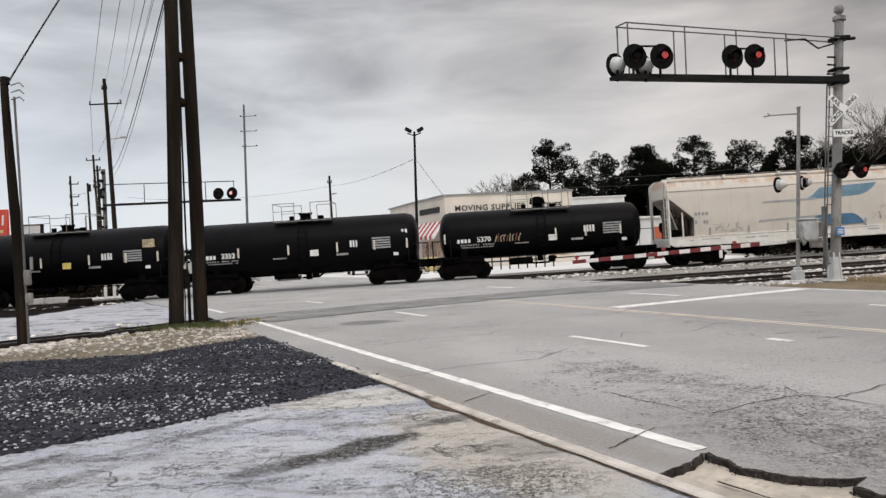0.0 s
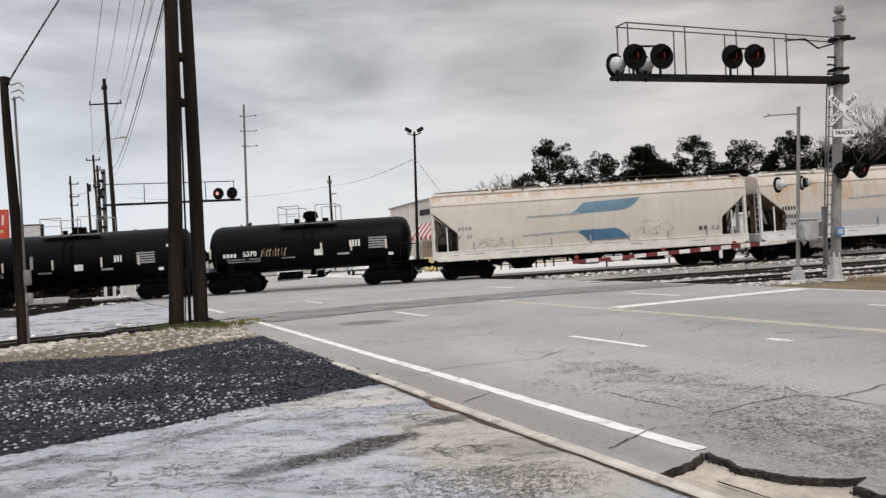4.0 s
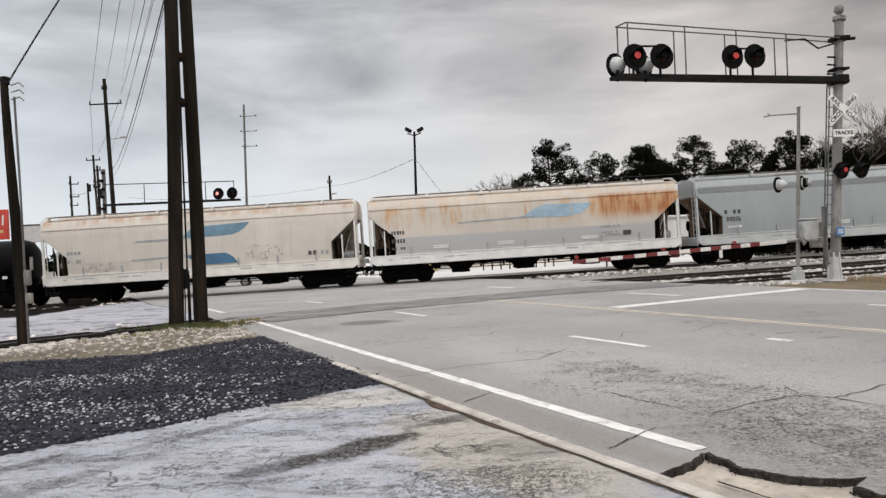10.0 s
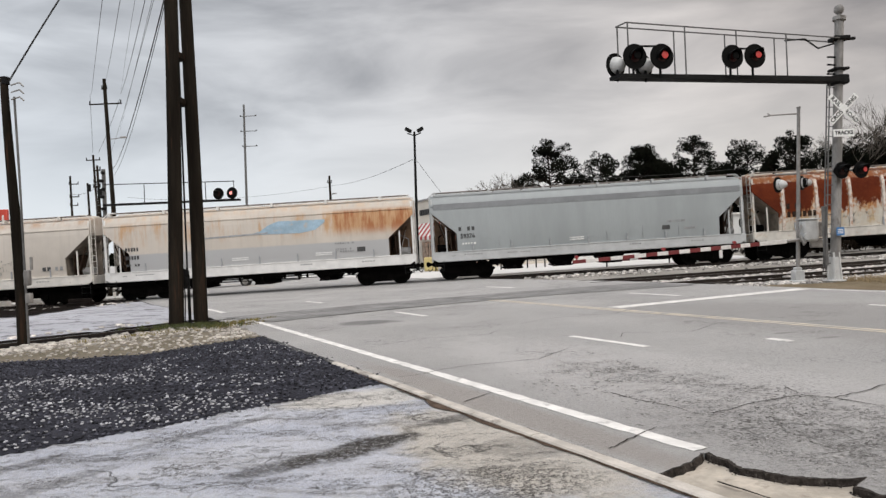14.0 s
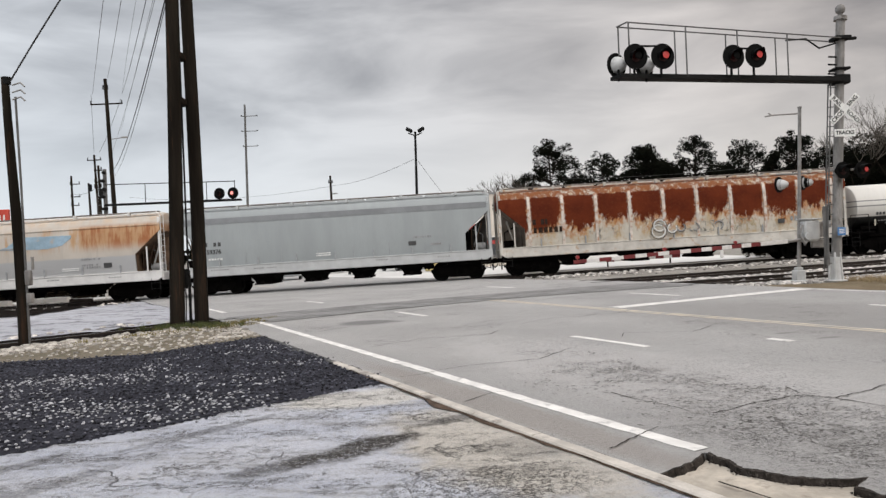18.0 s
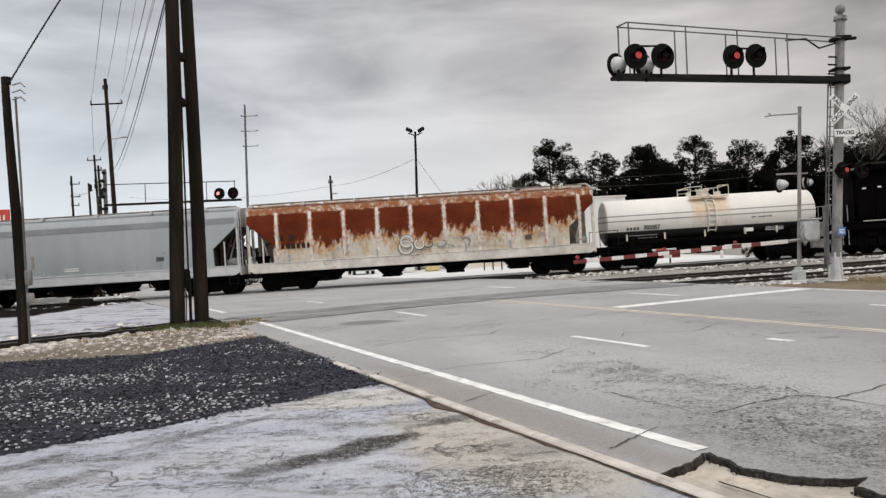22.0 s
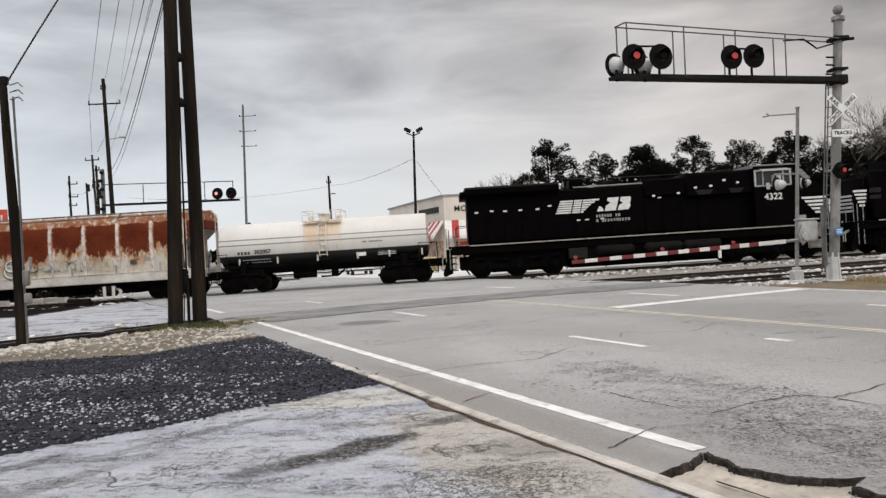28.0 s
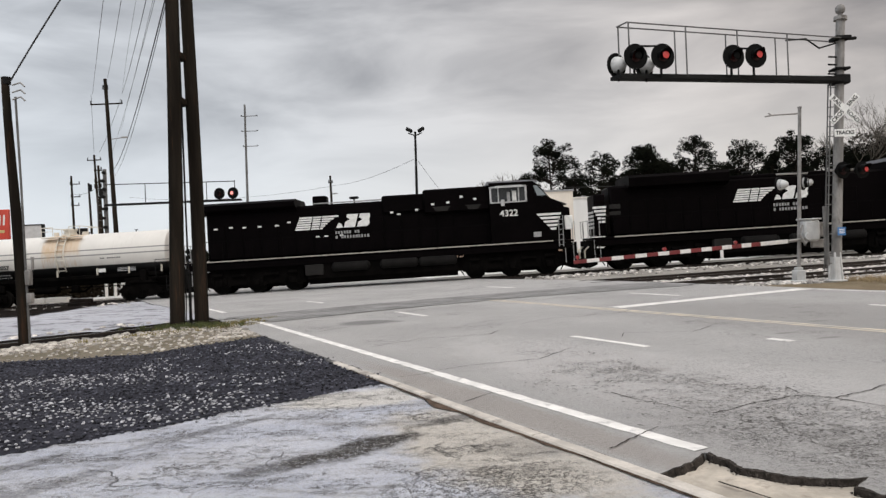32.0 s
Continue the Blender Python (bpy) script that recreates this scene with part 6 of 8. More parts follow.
# -- locomotives --
def loco_bogie(car, x):
    g = Geo()
    for s in (-1, 1):
        y = s * 1.08
        out = [(-2.6, .42), (-2.6, 1.1), (-2.3, 1.28), (2.3, 1.28), (2.6, 1.1), (2.6, .42), (2.2, .3), (1.6, .3), (1.3, .44), (.6, .44), (.3, .3), (-.3, .3), (-.6, .44), (-1.3, .44), (-1.6, .3), (-2.2, .3)]
        g.prism(out, "y", y - .07, y + .07)
        for dx in (-1.9, 0, 1.9):
            g.box((dx, y + s * .07, .56), (.36, .16, .34), .04)
            g.cyl((dx - .34, y + s * .1, .5), (dx - .34, y + s * .1, .9), .07, n=8)
            g.cyl((dx + .34, y + s * .1, .5), (dx + .34, y + s * .1, .9), .07, n=8)
        g.cyl((-1.2, y + s * .14, .92), (-.5, y + s * .14, .92), .09, n=10)
        g.cyl((.5, y + s * .14, .92), (1.2, y + s * .14, .92), .09, n=10)
    g.box((0, 0, .85), (4.2, 1.9, .2), .03)
    # motors, brake rigging and sand pipes between the wheels
    for dx in (-.95, .95):
        g.box((dx, 0, .55), (.9, 1.5, .6), .06)
    for dx in (-2.75, 2.75):
        g.box((dx, 0, .8), (.5, 2.2, .7), .05)
        for s in (-1, 1):
            g.tube([(dx, s * 1.05, 1.4), (dx, s * 1.05, .6), (dx * .92, s * .85, .2)], .03, 5)
            g.cyl((dx * .8, s * 1.2, 1.0), (dx * .62, s * 1.2, 1.0), .11, n=10)
    g.box((0, 0, 1.32), (5.6, 2.3, .16), .03)
    b = part("truck", g, TRUCK_BLACK, car, "black three-axle truck", at=(x, 0, 0))
    for dx in (-1.9, 0, 1.9):
        w = part("wheelset", LOCO_WHEELSET, None, b, at=(dx, 0, .53))
        wheelsets.append((w, .53))


def locomotive(x0, label, second=False):
    car = thing("locomotive", label, "locomotive", group="cars of the train")
    P = LOCO_BLACK
    hl = 10.2
    # frame, deck edge and walkway
    g = Geo()
    g.box((0, 0, 1.45), (2 * hl - .6, 2.9, .34), .03)
    g.box((0, 0, 1.68), (2 * hl - .3, 3.0, .12), .02)
    part("underframe", g, P, car)
    g0 = Geo().box((0, 0, 0), (1.96, .02, .06), .004).mesh("deck_stripe")
    g0.materials.append(DECK_STRIPE)
    for s in (-1, 1):
        for i in range(9):
            x = -8.0 + 2.0 * i
            part("deck_stripe", g0, None, car, "pale reflective dash along the deck edge", at=(x, s * 1.51, 1.72))
    # long hood
    g = Geo()
    g.box((-1.5, 0, 3.05), (15.0, 1.85, 2.65), .12)
    hood = part("long_hood", g, P, car)
    # doors along the hood
    door = Geo().box((0, 0, 0), (.82, .035, 1.7), .012).mesh("hood_door")
    door.materials.append(P)
    latch = Geo().box((0, 0, 0), (.2, .03, .085), .006).mesh("latch_plate")
    latch.materials.append(DECAL)
    for i in range(14):
        x = -8.45 + .92 * i
        for s in (-1, 1):
            d = part("hood_door", door, None, hood, at=(x, s * .94, 2.72))
    for x, z in ((-8.5, 3.42), (-7.7, 3.46), (-7.0, 3.42), (-6.2, 3.42), (-5.3, 3.42), (-4.66, 3.55), (-3.2, 2.72), (-2.75, 2.72), (-1.95, 2.72), (1.1, 3.62), (2.6, 3.68), (4.9, 4.1), (3.6, 3.95), (2.9, 3.95)):
        if not second:
            part("latch_plate", latch, None, hood, at=(x, -.955, z))
    if not second:
        # flared radiator wings at the rear
        g = Geo()
        g.prism([(-1.02, 4.15), (-1.42, 4.36), (-1.45, 4.62), (-1.25, 4.74), (1.25, 4.74), (1.45, 4.62), (1.42, 4.36), (1.02, 4.15)], "x", -9.05, -4.2)
        g.prism([(-1.02, 4.15), (-1.40, 4.36), (-1.40, 4.52), (1.40, 4.52), (1.40, 4.36), (1.02, 4.15)], "x", -9.32, -9.05)
        part("radiator", g, P, car, "flared black radiator section")
        g = Geo()
        for i in range(3):
            g.cyl((-8.3 + 1.55 * i, 0, 4.70), (-8.3 + 1.55 * i, 0, 4.80), .6, n=20)
        part("radiator_fan", g, P, car)
        # equipment blower house and raised cabinet behind the cab
        g = Geo()
        g.box((4.2, 0, 4.15), (3.6, 2.5, 1.26), .1)
        g.box((1.35, 0, 4.15), (2.2, 2.2, .92), .08)
        part("inverter_cabinet", g, P, car)
        for x, w in ((3.35, .95), (5.0, .8)):
            g = Geo().prism([(x - w * .3, 3.62), (x + w * .3, 3.62), (x + w / 2, 3.86), (x - w / 2, 3.86)], "y", -1.275, -1.24)
            part("louvre", g, LOCO_VENT, car)
        for x, z in ((.75, 3.72), (2.05, 3.78), (2.9, 4.0), (3.7, 4.04), (4.4, 4.3), (5.1, 4.14)):
            part("label_plate", Geo().box((x, -1.265 if x > 2.4 else -1.115, z), (.16, .02, .1), .004), DECAL, car)
    else:
        g = Geo()
        g.prism([(-1.0, 4.1), (-1.4, 4.25), (-1.45, 4.7), (-1.3, 4.84), (1.3, 4.84), (1.45, 4.7), (1.4, 4.25), (1.0, 4.1)], "x", -8.05, -2.85)
        part("radiator", g, P, car, "raised black radiator section")
        g = Geo()
        g.box((.2, 0, 4.42), (6.0, 1.7, .2), .05)
        part("roof_hatch", g, P, car)
        g = Geo().box((-8.75, -.96, 3.3), (.6, .03, .24), .01)
        part("louvre", g, LOCO_VENT, car, "grey louvred panel")
        g = Geo().box((-8.75, -.96, 2.95), (.6, .03, .2), .01)
        part("louvre", g, LOCO_VENT, car)
    # stack, antenna, horn
    g = Geo()
    g.box((-3.1, 0, 4.62), (.75, .75, .45), .05)
    g.box((-3.1, 0, 4.84), (.68, .85, .06), .02)
    part("exhaust_stack", g, P, car)
    g = Geo().cyl((-1.3, 0, 4.4), (-1.3, 0, 4.62), .04, n=8).box((-1.3, 0, 4.7), (.5, .4, .12), .04)
    part("antenna", g, DARK_STEEL, car)
    # cab
    g = Geo()
    g.prism([(5.84, 1.75), (9.0, 1.75), (9.0, 3.9), (8.86, 4.05), (8.28, 4.72), (8.1, 4.86), (5.84, 4.88)], "y", -1.5, 1.5)
    cab = part("cab", g, P, car)
    g = Geo()
    g.prism([(5.75, 4.80), (8.3, 4.76), (8.36, 4.8), (8.2, 4.93), (5.75, 4.97)], "y", -1.45, 1.45)
    part("cab_roof", g, CAB_ROOF, cab, "grey cab roof, highlight in its colour")
    for s in (-1, 1):
        g = Geo()
        y = s * 1.515
        for c, sz in (((5.9, y, 4.25), (.1, .05, .85)), ((7.72, y, 4.25), (.1, .05, .85)), ((6.81, y, 4.64), (1.9, .05, .08)), ((6.81, y, 3.85), (1.9, .05, .07)), ((6.3, y, 4.25), (.07, .05, .8)), ((7.35, y, 4.25), (.07, .05, .8))):
            g.box(c, sz, .01)
        part("window_frame", g, ALU, cab, "bare metal side window frame")
        for x, w in ((6.1, .3), (6.82, .98), (7.53, .28)):
            part("window_pane", Geo().box((x, y, 4.25), (w, .02, .7), .005), GLASS_DARK, cab)
        part("sun_shade", Geo().prism([(s * 1.52, 4.72), (s * 1.85, 4.6), (s * 1.85, 4.57), (s * 1.52, 4.68)], "x", 6.15, 7.55), ALU, cab)
        for x, z, w, h in ((6.82, 4.12, .16, .5), (7.12, 4.16, .22, .52)):
            part("seat_back", Geo().box((x, s * 1.53, z), (w, .02, h), .005), DECAL if x > 7 else DECAL_GREY, cab)
        part("mirror", Geo().box((6.5, s * 1.62, 3.82), (.2, .05, .34), .02), ALU, cab)
    for yy in (-.72, .72):
        part("windshield", Geo().add([(8.88, yy - .6, 4.09), (8.88, yy + .6, 4.09), (8.34, yy + .55, 4.7), (8.34, yy - .55, 4.7), (8.8, yy - .6, 4.07), (8.8, yy + .6, 4.07), (8.26, yy + .55, 4.68), (8.26, yy - .55, 4.68)],
             [(0, 1, 2, 3), (4, 7, 6, 5), (0, 4, 5, 1), (2, 6, 7, 3), (0, 3, 7, 4), (1, 5, 6, 2)]), GLASS_DARK, cab)
    part("quarter_window", Geo().prism([(8.12, 4.62), (8.3, 4.62), (8.76, 4.09), (8.3, 4.09)], "y", -1.52, -1.49), GLASS_PALE, cab, "pale quarter window, sky reflection put in its colour")
    # nose
    g = Geo()
    g.prism([(9.0, 1.75), (9.62, 1.75), (9.62, 3.5), (9.5, 3.66), (9.0, 3.92)], "y", -1.49, 1.49)
    g.prism([(9.62, 1.75), (9.98, 1.75), (9.98, 3.38), (9.62, 3.5)], "y", -1.15, 1.15)
    nose = part("nose", g, P, car)
    # added grey strip stands for the sky's sheen on the nose slope
    part("nose_sheen_strip", Geo().prism([(9.02, 3.925), (9.86, 3.57), (9.86, 3.60), (9.02, 3.955)], "y", -1.1, 1.1), DULL_GALV, nose, "grey strip on the nose, sky sheen in its colour")
    for k in range(5):
        z = 3.1 - .19 * k
        a, b2 = 8.2 + .16 * k, 9.48 - .07 * k
        part("nose_stripe", Geo().prism([(a, z + .055), (a + .09, z - .055), (b2 - .03, z - .055), (b2, z + .055)], "y", -1.525, -1.505), DECAL, car, "white warning stripe")
        if second:
            w = .72 - .05 * k
            z += .2
            part("nose_stripe", Geo().prism([(-9.55 - w / 2 + .05 * k, z - .055), (-9.55 + w / 2, z - .055), (-9.55 + w / 2, z + .055), (-9.55 - w / 2 + .05 * k, z + .055)], "y", -.972, -.95), DECAL, car, "white warning stripe")
    if second:
        part("rear_wall", Geo().box((-9.5, 0, 2.9), (.6, 1.7, 2.2), .06), P, car)
        for k in range(5):
            part("nose_stripe", Geo().box((-9.82, 0, 3.08 - .2 * k), (.03, 1.3, .11), .004), DECAL, car, "white warning stripe")
    # emblem and stripes of the livery, as plain shapes
    y = -.962
    lx = -4.42 if not second else -2.62
    zt = 3.72 if not second else 3.75
    ends = (2.35, 2.1, 1.9, 1.75, 1.62, 1.5)
    for k in range(6):
        zz = zt - .118 * k
        for a, b2 in ((.3 - .05 * k, .98 - .03 * k), (1.04 - .03 * k, 1.45 - .03 * k), (1.5 - .03 * k, ends[k])):
            if b2 > a:
                g = Geo().prism([(lx + a, zz - .043), (lx + b2, zz - .043), (lx + b2 + .04, zz + .043), (lx + a + .04, zz + .043)], "y", y - .012, y)
                part("livery_stripe", g, DECAL, car, "white livery stripe")
    for poly in ([(2.2, -.62), (2.58, -.62), (2.5, -.42), (2.36, -.35)], [(2.62, -.62), (3.2, -.62), (3.4, .06), (2.82, .06), (2.78, -.08), (2.96, -.2), (2.7, -.34)],
                 [(3.3, -.62), (3.86, -.6), (3.98, -.44), (3.96, -.26), (4.02, -.1), (4.0, .06), (3.5, .06), (3.44, -.14), (3.62, -.24), (3.4, -.34)]):
        part("livery_emblem", Geo().prism([(lx + a, zt + b2) for a, b2 in poly], "y", y - .012, y), DECAL, car, "white emblem shape")
    for k, (n, w) in enumerate(((7, 1.6), (8, 1.8))):
        marks(car, lx + 2.95 + .1 * k, 2.86 - .24 * k, w, .15, n + 4, DECAL_GREY, lambda z: y - .004, 70 + k)
    if not second:
        me = lettering("4322", .47, .006, .006)
        part("fleet_number", me, DECAL, cab, "white fleet number", at=(6.8, -1.515, 3.27))
        part("nose_panel", Geo().box((8.2, -1.512, 2.1), (.4, .02, .26), .004), DECAL_GREY, car)
    # pale trim: painted hood-edge highlight, white cabinet and ladder at the front step
    if not second:
        # pale strip in place of the sky's reflection along the hood edge
        part("hood_edge_highlight", Geo().box((-1.55, -.86, 4.44), (3.6, .12, .06), .01), DECAL_GREY, hood, "pale strip on the hood edge, sky highlight in its colour")
    part("step_box", Geo().box((9.86, -1.36, 2.62), (.42, .1, .72), .03), DECAL, car, "white box beside the front steps")
    g = Geo()
    for x in (9.28, 9.5):
        g.tube([(x, -1.56, 1.4), (x + .04, -1.56, 3.0)], .02, 5)
    for k in range(6):
        g.tube([(9.29, -1.56, 1.5 + .26 * k), (9.52, -1.56, 1.5 + .26 * k)], .014, 5)
    part("side_ladder", g, DECAL_GREY, car, "pale side ladder")
    # handrails
    for s in (-1, 1):
        pts = [(-9.6 + 1.55 * i, s * 1.46, 2.75) for i in range(11)]
        part("handrail", Geo().tube(pts, .018, 5), P, car)
        for p in pts:
            part("stanchion", Geo().tube([(p[0], p[1], 1.7), p], .016, 5), P, car)
    for e in (-1, 1):
        g = Geo()
        for s in (-1, 1):
            for x in (e * 10.02, e * 9.72 if e < 0 else e * 10.02 - .42):
                g.tube([(x, s * 1.42, .55), (x, s * 1.42, 2.6)], .022, 5)
        g.tube([(e * 10.15, -1.3, 2.65), (e * 10.15, 1.3, 2.65)], .02, 5)
        for yy in (-1.3, -.6, .6, 1.3):
            g.tube([(e * 10.15, yy, 1.7), (e * 10.15, yy, 2.65)], .02, 5)
        part("grab_rail", g, DECAL_GREY, car, "pale end handrails")
        for k in range(4):
            for s in (-1, 1):
                part("step", Geo().box((e * 9.88, s * 1.3, .5 + .32 * k), (.5, .34, .04), .008), TRUCK_BLACK, car)
        g = Geo()
        g.prism([(e * 9.9, .35), (e * 10.35, .18), (e * 10.42, .3), (e * 10.2, .95), (e * 10.2, 1.6), (e * 9.9, 1.6)], "y", -1.4, 1.4)
        part("pilot", g, TRUCK_BLACK, car, "black snow plough and pilot plate")
        coupler(car, e * 10.2, e)
        for yy in (-.9, -.7, .7, .9):
            part("brake_hose", Geo().tube([(e * 10.2, yy, 1.3), (e * 10.42, yy, 1.1), (e * 10.42, yy, .7)], .028), TAPE, car)
    # fuel tank and reservoirs
    g = Geo()
    g.prism([(-1.1, .25), (1.1, .25), (1.38, .55), (1.38, 1.3), (-1.38, 1.3), (-1.38, .55)], "x", -3.75, 4.0)
    g.box((-3.8, 0, 1.0), (.5, 2.3, .8), .04)
    part("fuel_tank", g, TRUCK_BLACK, car)
    for x in (-1.5, 1.0, 3.0):
        part("air_reservoir", Geo().turned([(x - 1.0, .02), (x - .96, .16), (x - .86, .24), (x + .86, .24), (x + .96, .16), (x + 1.0, .02)], "x", (0, -1.42, 1.08), 18), TRUCK_GREY, car, "grimy dark air reservoir")
    part("battery_box", Geo().box((-3.4, -1.2, 1.0), (.95, .5, .55), .03), LOCO_VENT, car)
    loco_bogie(car, -6.5)
    loco_bogie(car, 6.85)
    cars.append((car, x0))
    return car


DECK_STRIPE = mat("dusty_reflective_stripe", (.34, .32, .28), .7, var=.3, scale=3, bump=0)
# glass with the sky's reflection painted in as a pale base colour
GLASS_PALE = mat("sky_toned_glass", (.2, .23, .24), .15, var=.15, scale=3, bump=0)
TRUCK_GREY = mat("grimy_dark_grey_steel", (.008, .0075, .007), .8, var=.4, scale=2, bump=.1, spec=.1)
LOCO_VENT = mat("dusty_grey_steel", (.014, .013, .012), .75, var=.3, scale=2, bump=.1, spec=.2)
# roof grey raised so that the colour carries its highlight
CAB_ROOF = mat("highlight_roof_grey", (.20, .20, .215), .6, var=.2, scale=2, bump=.1)
locomotive(102.68, "black freight locomotive with white livery stripes and fleet number")
locomotive(123.8, "second black freight locomotive with white stripes at its end", True)


# ---- the crossing's signals ----
lamps = []   # (lamp, whether it is the one that starts lit)

def flasher(parent, at, facing, lit, r=.35, back=SIGNAL_BLACK, hood=True, lens_lit=None):
    """A flashing-light unit: disc, hood, lens and housing; facing: degrees from -y, turning left."""
    g = Geo().turned([(-.02, r * .2), (-.02, r), (.015, r), (.015, r * .2)], "y", n=28)
    g.turned([(.0, .17), (.12, .17), (.22, .12), (.24, .02)], "y", n=20)
    disc = part("flashing_light", g, back, parent, "red flashing light on a black disc", at=at, turn=(0, 0, facing))
    g = Geo()
    n = 16
    vs, fs = [], []
    for i in range(n + 1):
        a = radians(-25 + 230 * i / n)
        ln = .30 * (.35 + .65 * max(0, math.sin(a)))
        for rr in (.165, .175):
            vs += [(rr * math.cos(a), -.02, rr * math.sin(a)), (rr * math.cos(a), -.02 - ln, rr * math.sin(a))]
    for i in range(n):
        a = 4 * i
        fs += [(a, a + 1, a + 5, a + 4), (a + 2, a + 6, a + 7, a + 3), (a + 1, a + 3, a + 7, a + 5)]
    if hood:
        part("hood", g.add(vs, fs), SIGNAL_BLACK, disc)
    part("lens", Geo().turned([(-.021, .01), (-.034, .03), (-.03, .12), (-.021, .15)], "y", n=20), LENS_DARK, disc)
    if lit is not None:
        # the lamp turns its bright face out and in, so that the pair winks
        k = .1 * r / .35
        g = Geo().turned([(-.03, .01), (-.026, k * .6), (-.012, k), (.012, k), (.026, k * .6), (.03, .01)], "y", n=20)
        me = g.mesh("lamp")
        me.materials.append(lens_lit or LENS_LIT)
        me.materials.append(SIGNAL_BLACK)
        for p in me.polygons:
            p.material_index = 0 if p.center.y < -.004 else 1
        lamp = part("lamp", me, None, disc, "red lamp, bright on one face", at=(0, -.16, 0))
        lamps.append((lamp, lit))
    return disc


def housing(parent, at, facing, r=.35):
    """A light unit seen from behind: a silver casting behind its black disc."""
    d = flasher(parent, at, facing, None, r, hood=False)
    g = Geo().turned([(.02, r * .7), (.07, r * .68), (.18, r * .56), (.29, r * .32), (.33, .01)], "y", n=22)
    part("housing", g, PALE_PAINT, d, "silver lamp housing")
    return d


def lettered_blade(parent, centre, angle, words, halves):
    g = Geo().box((0, 0, 0), (1.22, .012, .2), .004)
    b = part("blade", g, WHITE_SIGN, parent, "white crossbuck blade", at=centre)
    b.rotation_euler = (0, radians(angle), 0)
    for word, x in zip(words, halves):
        me = lettering(word, .19, .003, .004)
        part("lettering", me, BLACK_PAINT, b, at=(x, -.0095, 0))
    return b


def cantilever():
    th = thing("cantilever_signal", "silver cantilever crossing signal with red flashing lights over the road", "crossing signal", (12.72, 23.1, .0))
    o = Vector((12.72, 23.1, 0))

    def rel(x, y, z):
        return (x - o.x, y - o.y, z - o.z)
    base, top = Vector((0, 0, 0)), Vector((.53, .05, 8.62))

    def up(z):
        return base.lerp(top, z / top.z)
    g = Geo()
    g.cyl(up(.1), up(2.0), .155, .15, 24)
    g.cyl(up(2.0), up(8.55), .15, .135, 24)
    g.cyl(up(8.5), up(8.62), .2, n=20)
    part("mast", g, GALV, th)
    g = Geo()
    g.cyl((0, 0, .02), (0, 0, .8), .2, .17, 20)
    base_part = part("base", g, PALE_PAINT, th, "flared bolted mast base")
    part("base_plate", Geo().box((0, 0, .03), (.5, .5, .06), .02), PALE_PAINT, base_part)
    for a in range(6):
        g = Geo()
        t = a * math.pi / 3
        c, s = math.cos(t), math.sin(t)
        g.add([(c * .16 - s * .03, s * .16 + c * .03, .06), (c * .25 - s * .025, s * .25 + c * .025, .06), (c * .18 - s * .03, s * .18 + c * .03, .95),
               (c * .16 + s * .03, s * .16 - c * .03, .06), (c * .25 + s * .025, s * .25 - c * .025, .06), (c * .18 + s * .03, s * .18 - c * .03, .95)],
              [(0, 1, 2), (3, 5, 4), (0, 3, 4, 1), (1, 4, 5, 2), (0, 2, 5, 3)])
        part("fin", g, PALE_PAINT, base_part)
    g = Geo()
    f = up(8.62)
    g.cyl(f, f + Vector((0, 0, .1)), .07, n=12)
    prof = [(.02 + .34 * (1 - math.cos(math.pi * i / 10)) / 2, .15 * math.sin(math.pi * i / 10) + .002) for i in range(11)]
    g.turned(prof, "z", (f.x, f.y, f.z + .05), 20)
    part("finial", g, GALV, th, "ball finial")
    # arm: a beam over the road with double handrails
    root, tip = up(6.55), Vector(rel(4.9, 19.4, 6.08))
    d = (tip - root).normalized()
    nrm = Vector((-d.y, d.x, 0)).normalized()
    g = Geo()
    zq = Vector((0, 0, 1))
    vs = []
    for p, hh in ((root, .075), (tip, .05)):
        for q, h in ((-.24, -hh), (.24, -hh), (.24, hh), (-.24, hh)):
            vs.append(p + nrm * q + zq * h)
    g.add(vs, [(0, 1, 2, 3), (4, 7, 6, 5), (0, 4, 5, 1), (1, 5, 6, 2), (2, 6, 7, 3), (3, 7, 4, 0)])
    part("arm", g, DARK_STEEL, th, "dark steel arm with walkway")
    L = (tip - root).length
    for q in (-.22, .22):
        a = root + d * .15 + nrm * q + zq * 1.32
        b2 = root.lerp(tip, .97) + nrm * q + zq * 1.45
        g = Geo()
        g.tube([a, b2], .022, 8)
        if q > 0:
            g.tube([b2, root.lerp(tip, .97) + nrm * -.22 + zq * 1.45], .022, 8)
        part("handrail", g, DULL_GALV, th)
        for i, k in enumerate((.288, .52, .74, .965)):
            p = root.lerp(tip, k) + nrm * q
            part("rail_post", Geo().tube([p, p + zq * (1.32 + .13 * k)], .022, 8), DULL_GALV, th)
    # a pipe bends down from the handrail to the mast
    p0 = root + d * 1.5 + zq * 1.3
    part("conduit", Geo().tube([root + d * 2.4 + zq * 1.22, p0, root + d * .9 + zq * 1.02, up(7.75) + d * .2], .025, 8), DARK_STEEL, th)
    part("bracket", Geo().cyl(up(7.85) + d * .35, up(7.95) - d * .75, .055, n=10).box(up(7.9), (.5, .5, .12), .02), DARK_STEEL, th, "clamp with stub pipe")
    part("clamp", Geo().box(up(6.55), (.5, .5, .3), .04), DARK_STEEL, th)
    part("clamp", Geo().box(up(6.9), (.5, .46, .08), .02), DARK_STEEL, th)
    for z in (7.3, 7.05, 6.75):
        part("step_bolt", Geo().cyl(up(z), up(z) + Vector((-.42, -.1, 0)), .03, n=8), DARK_STEEL, th)
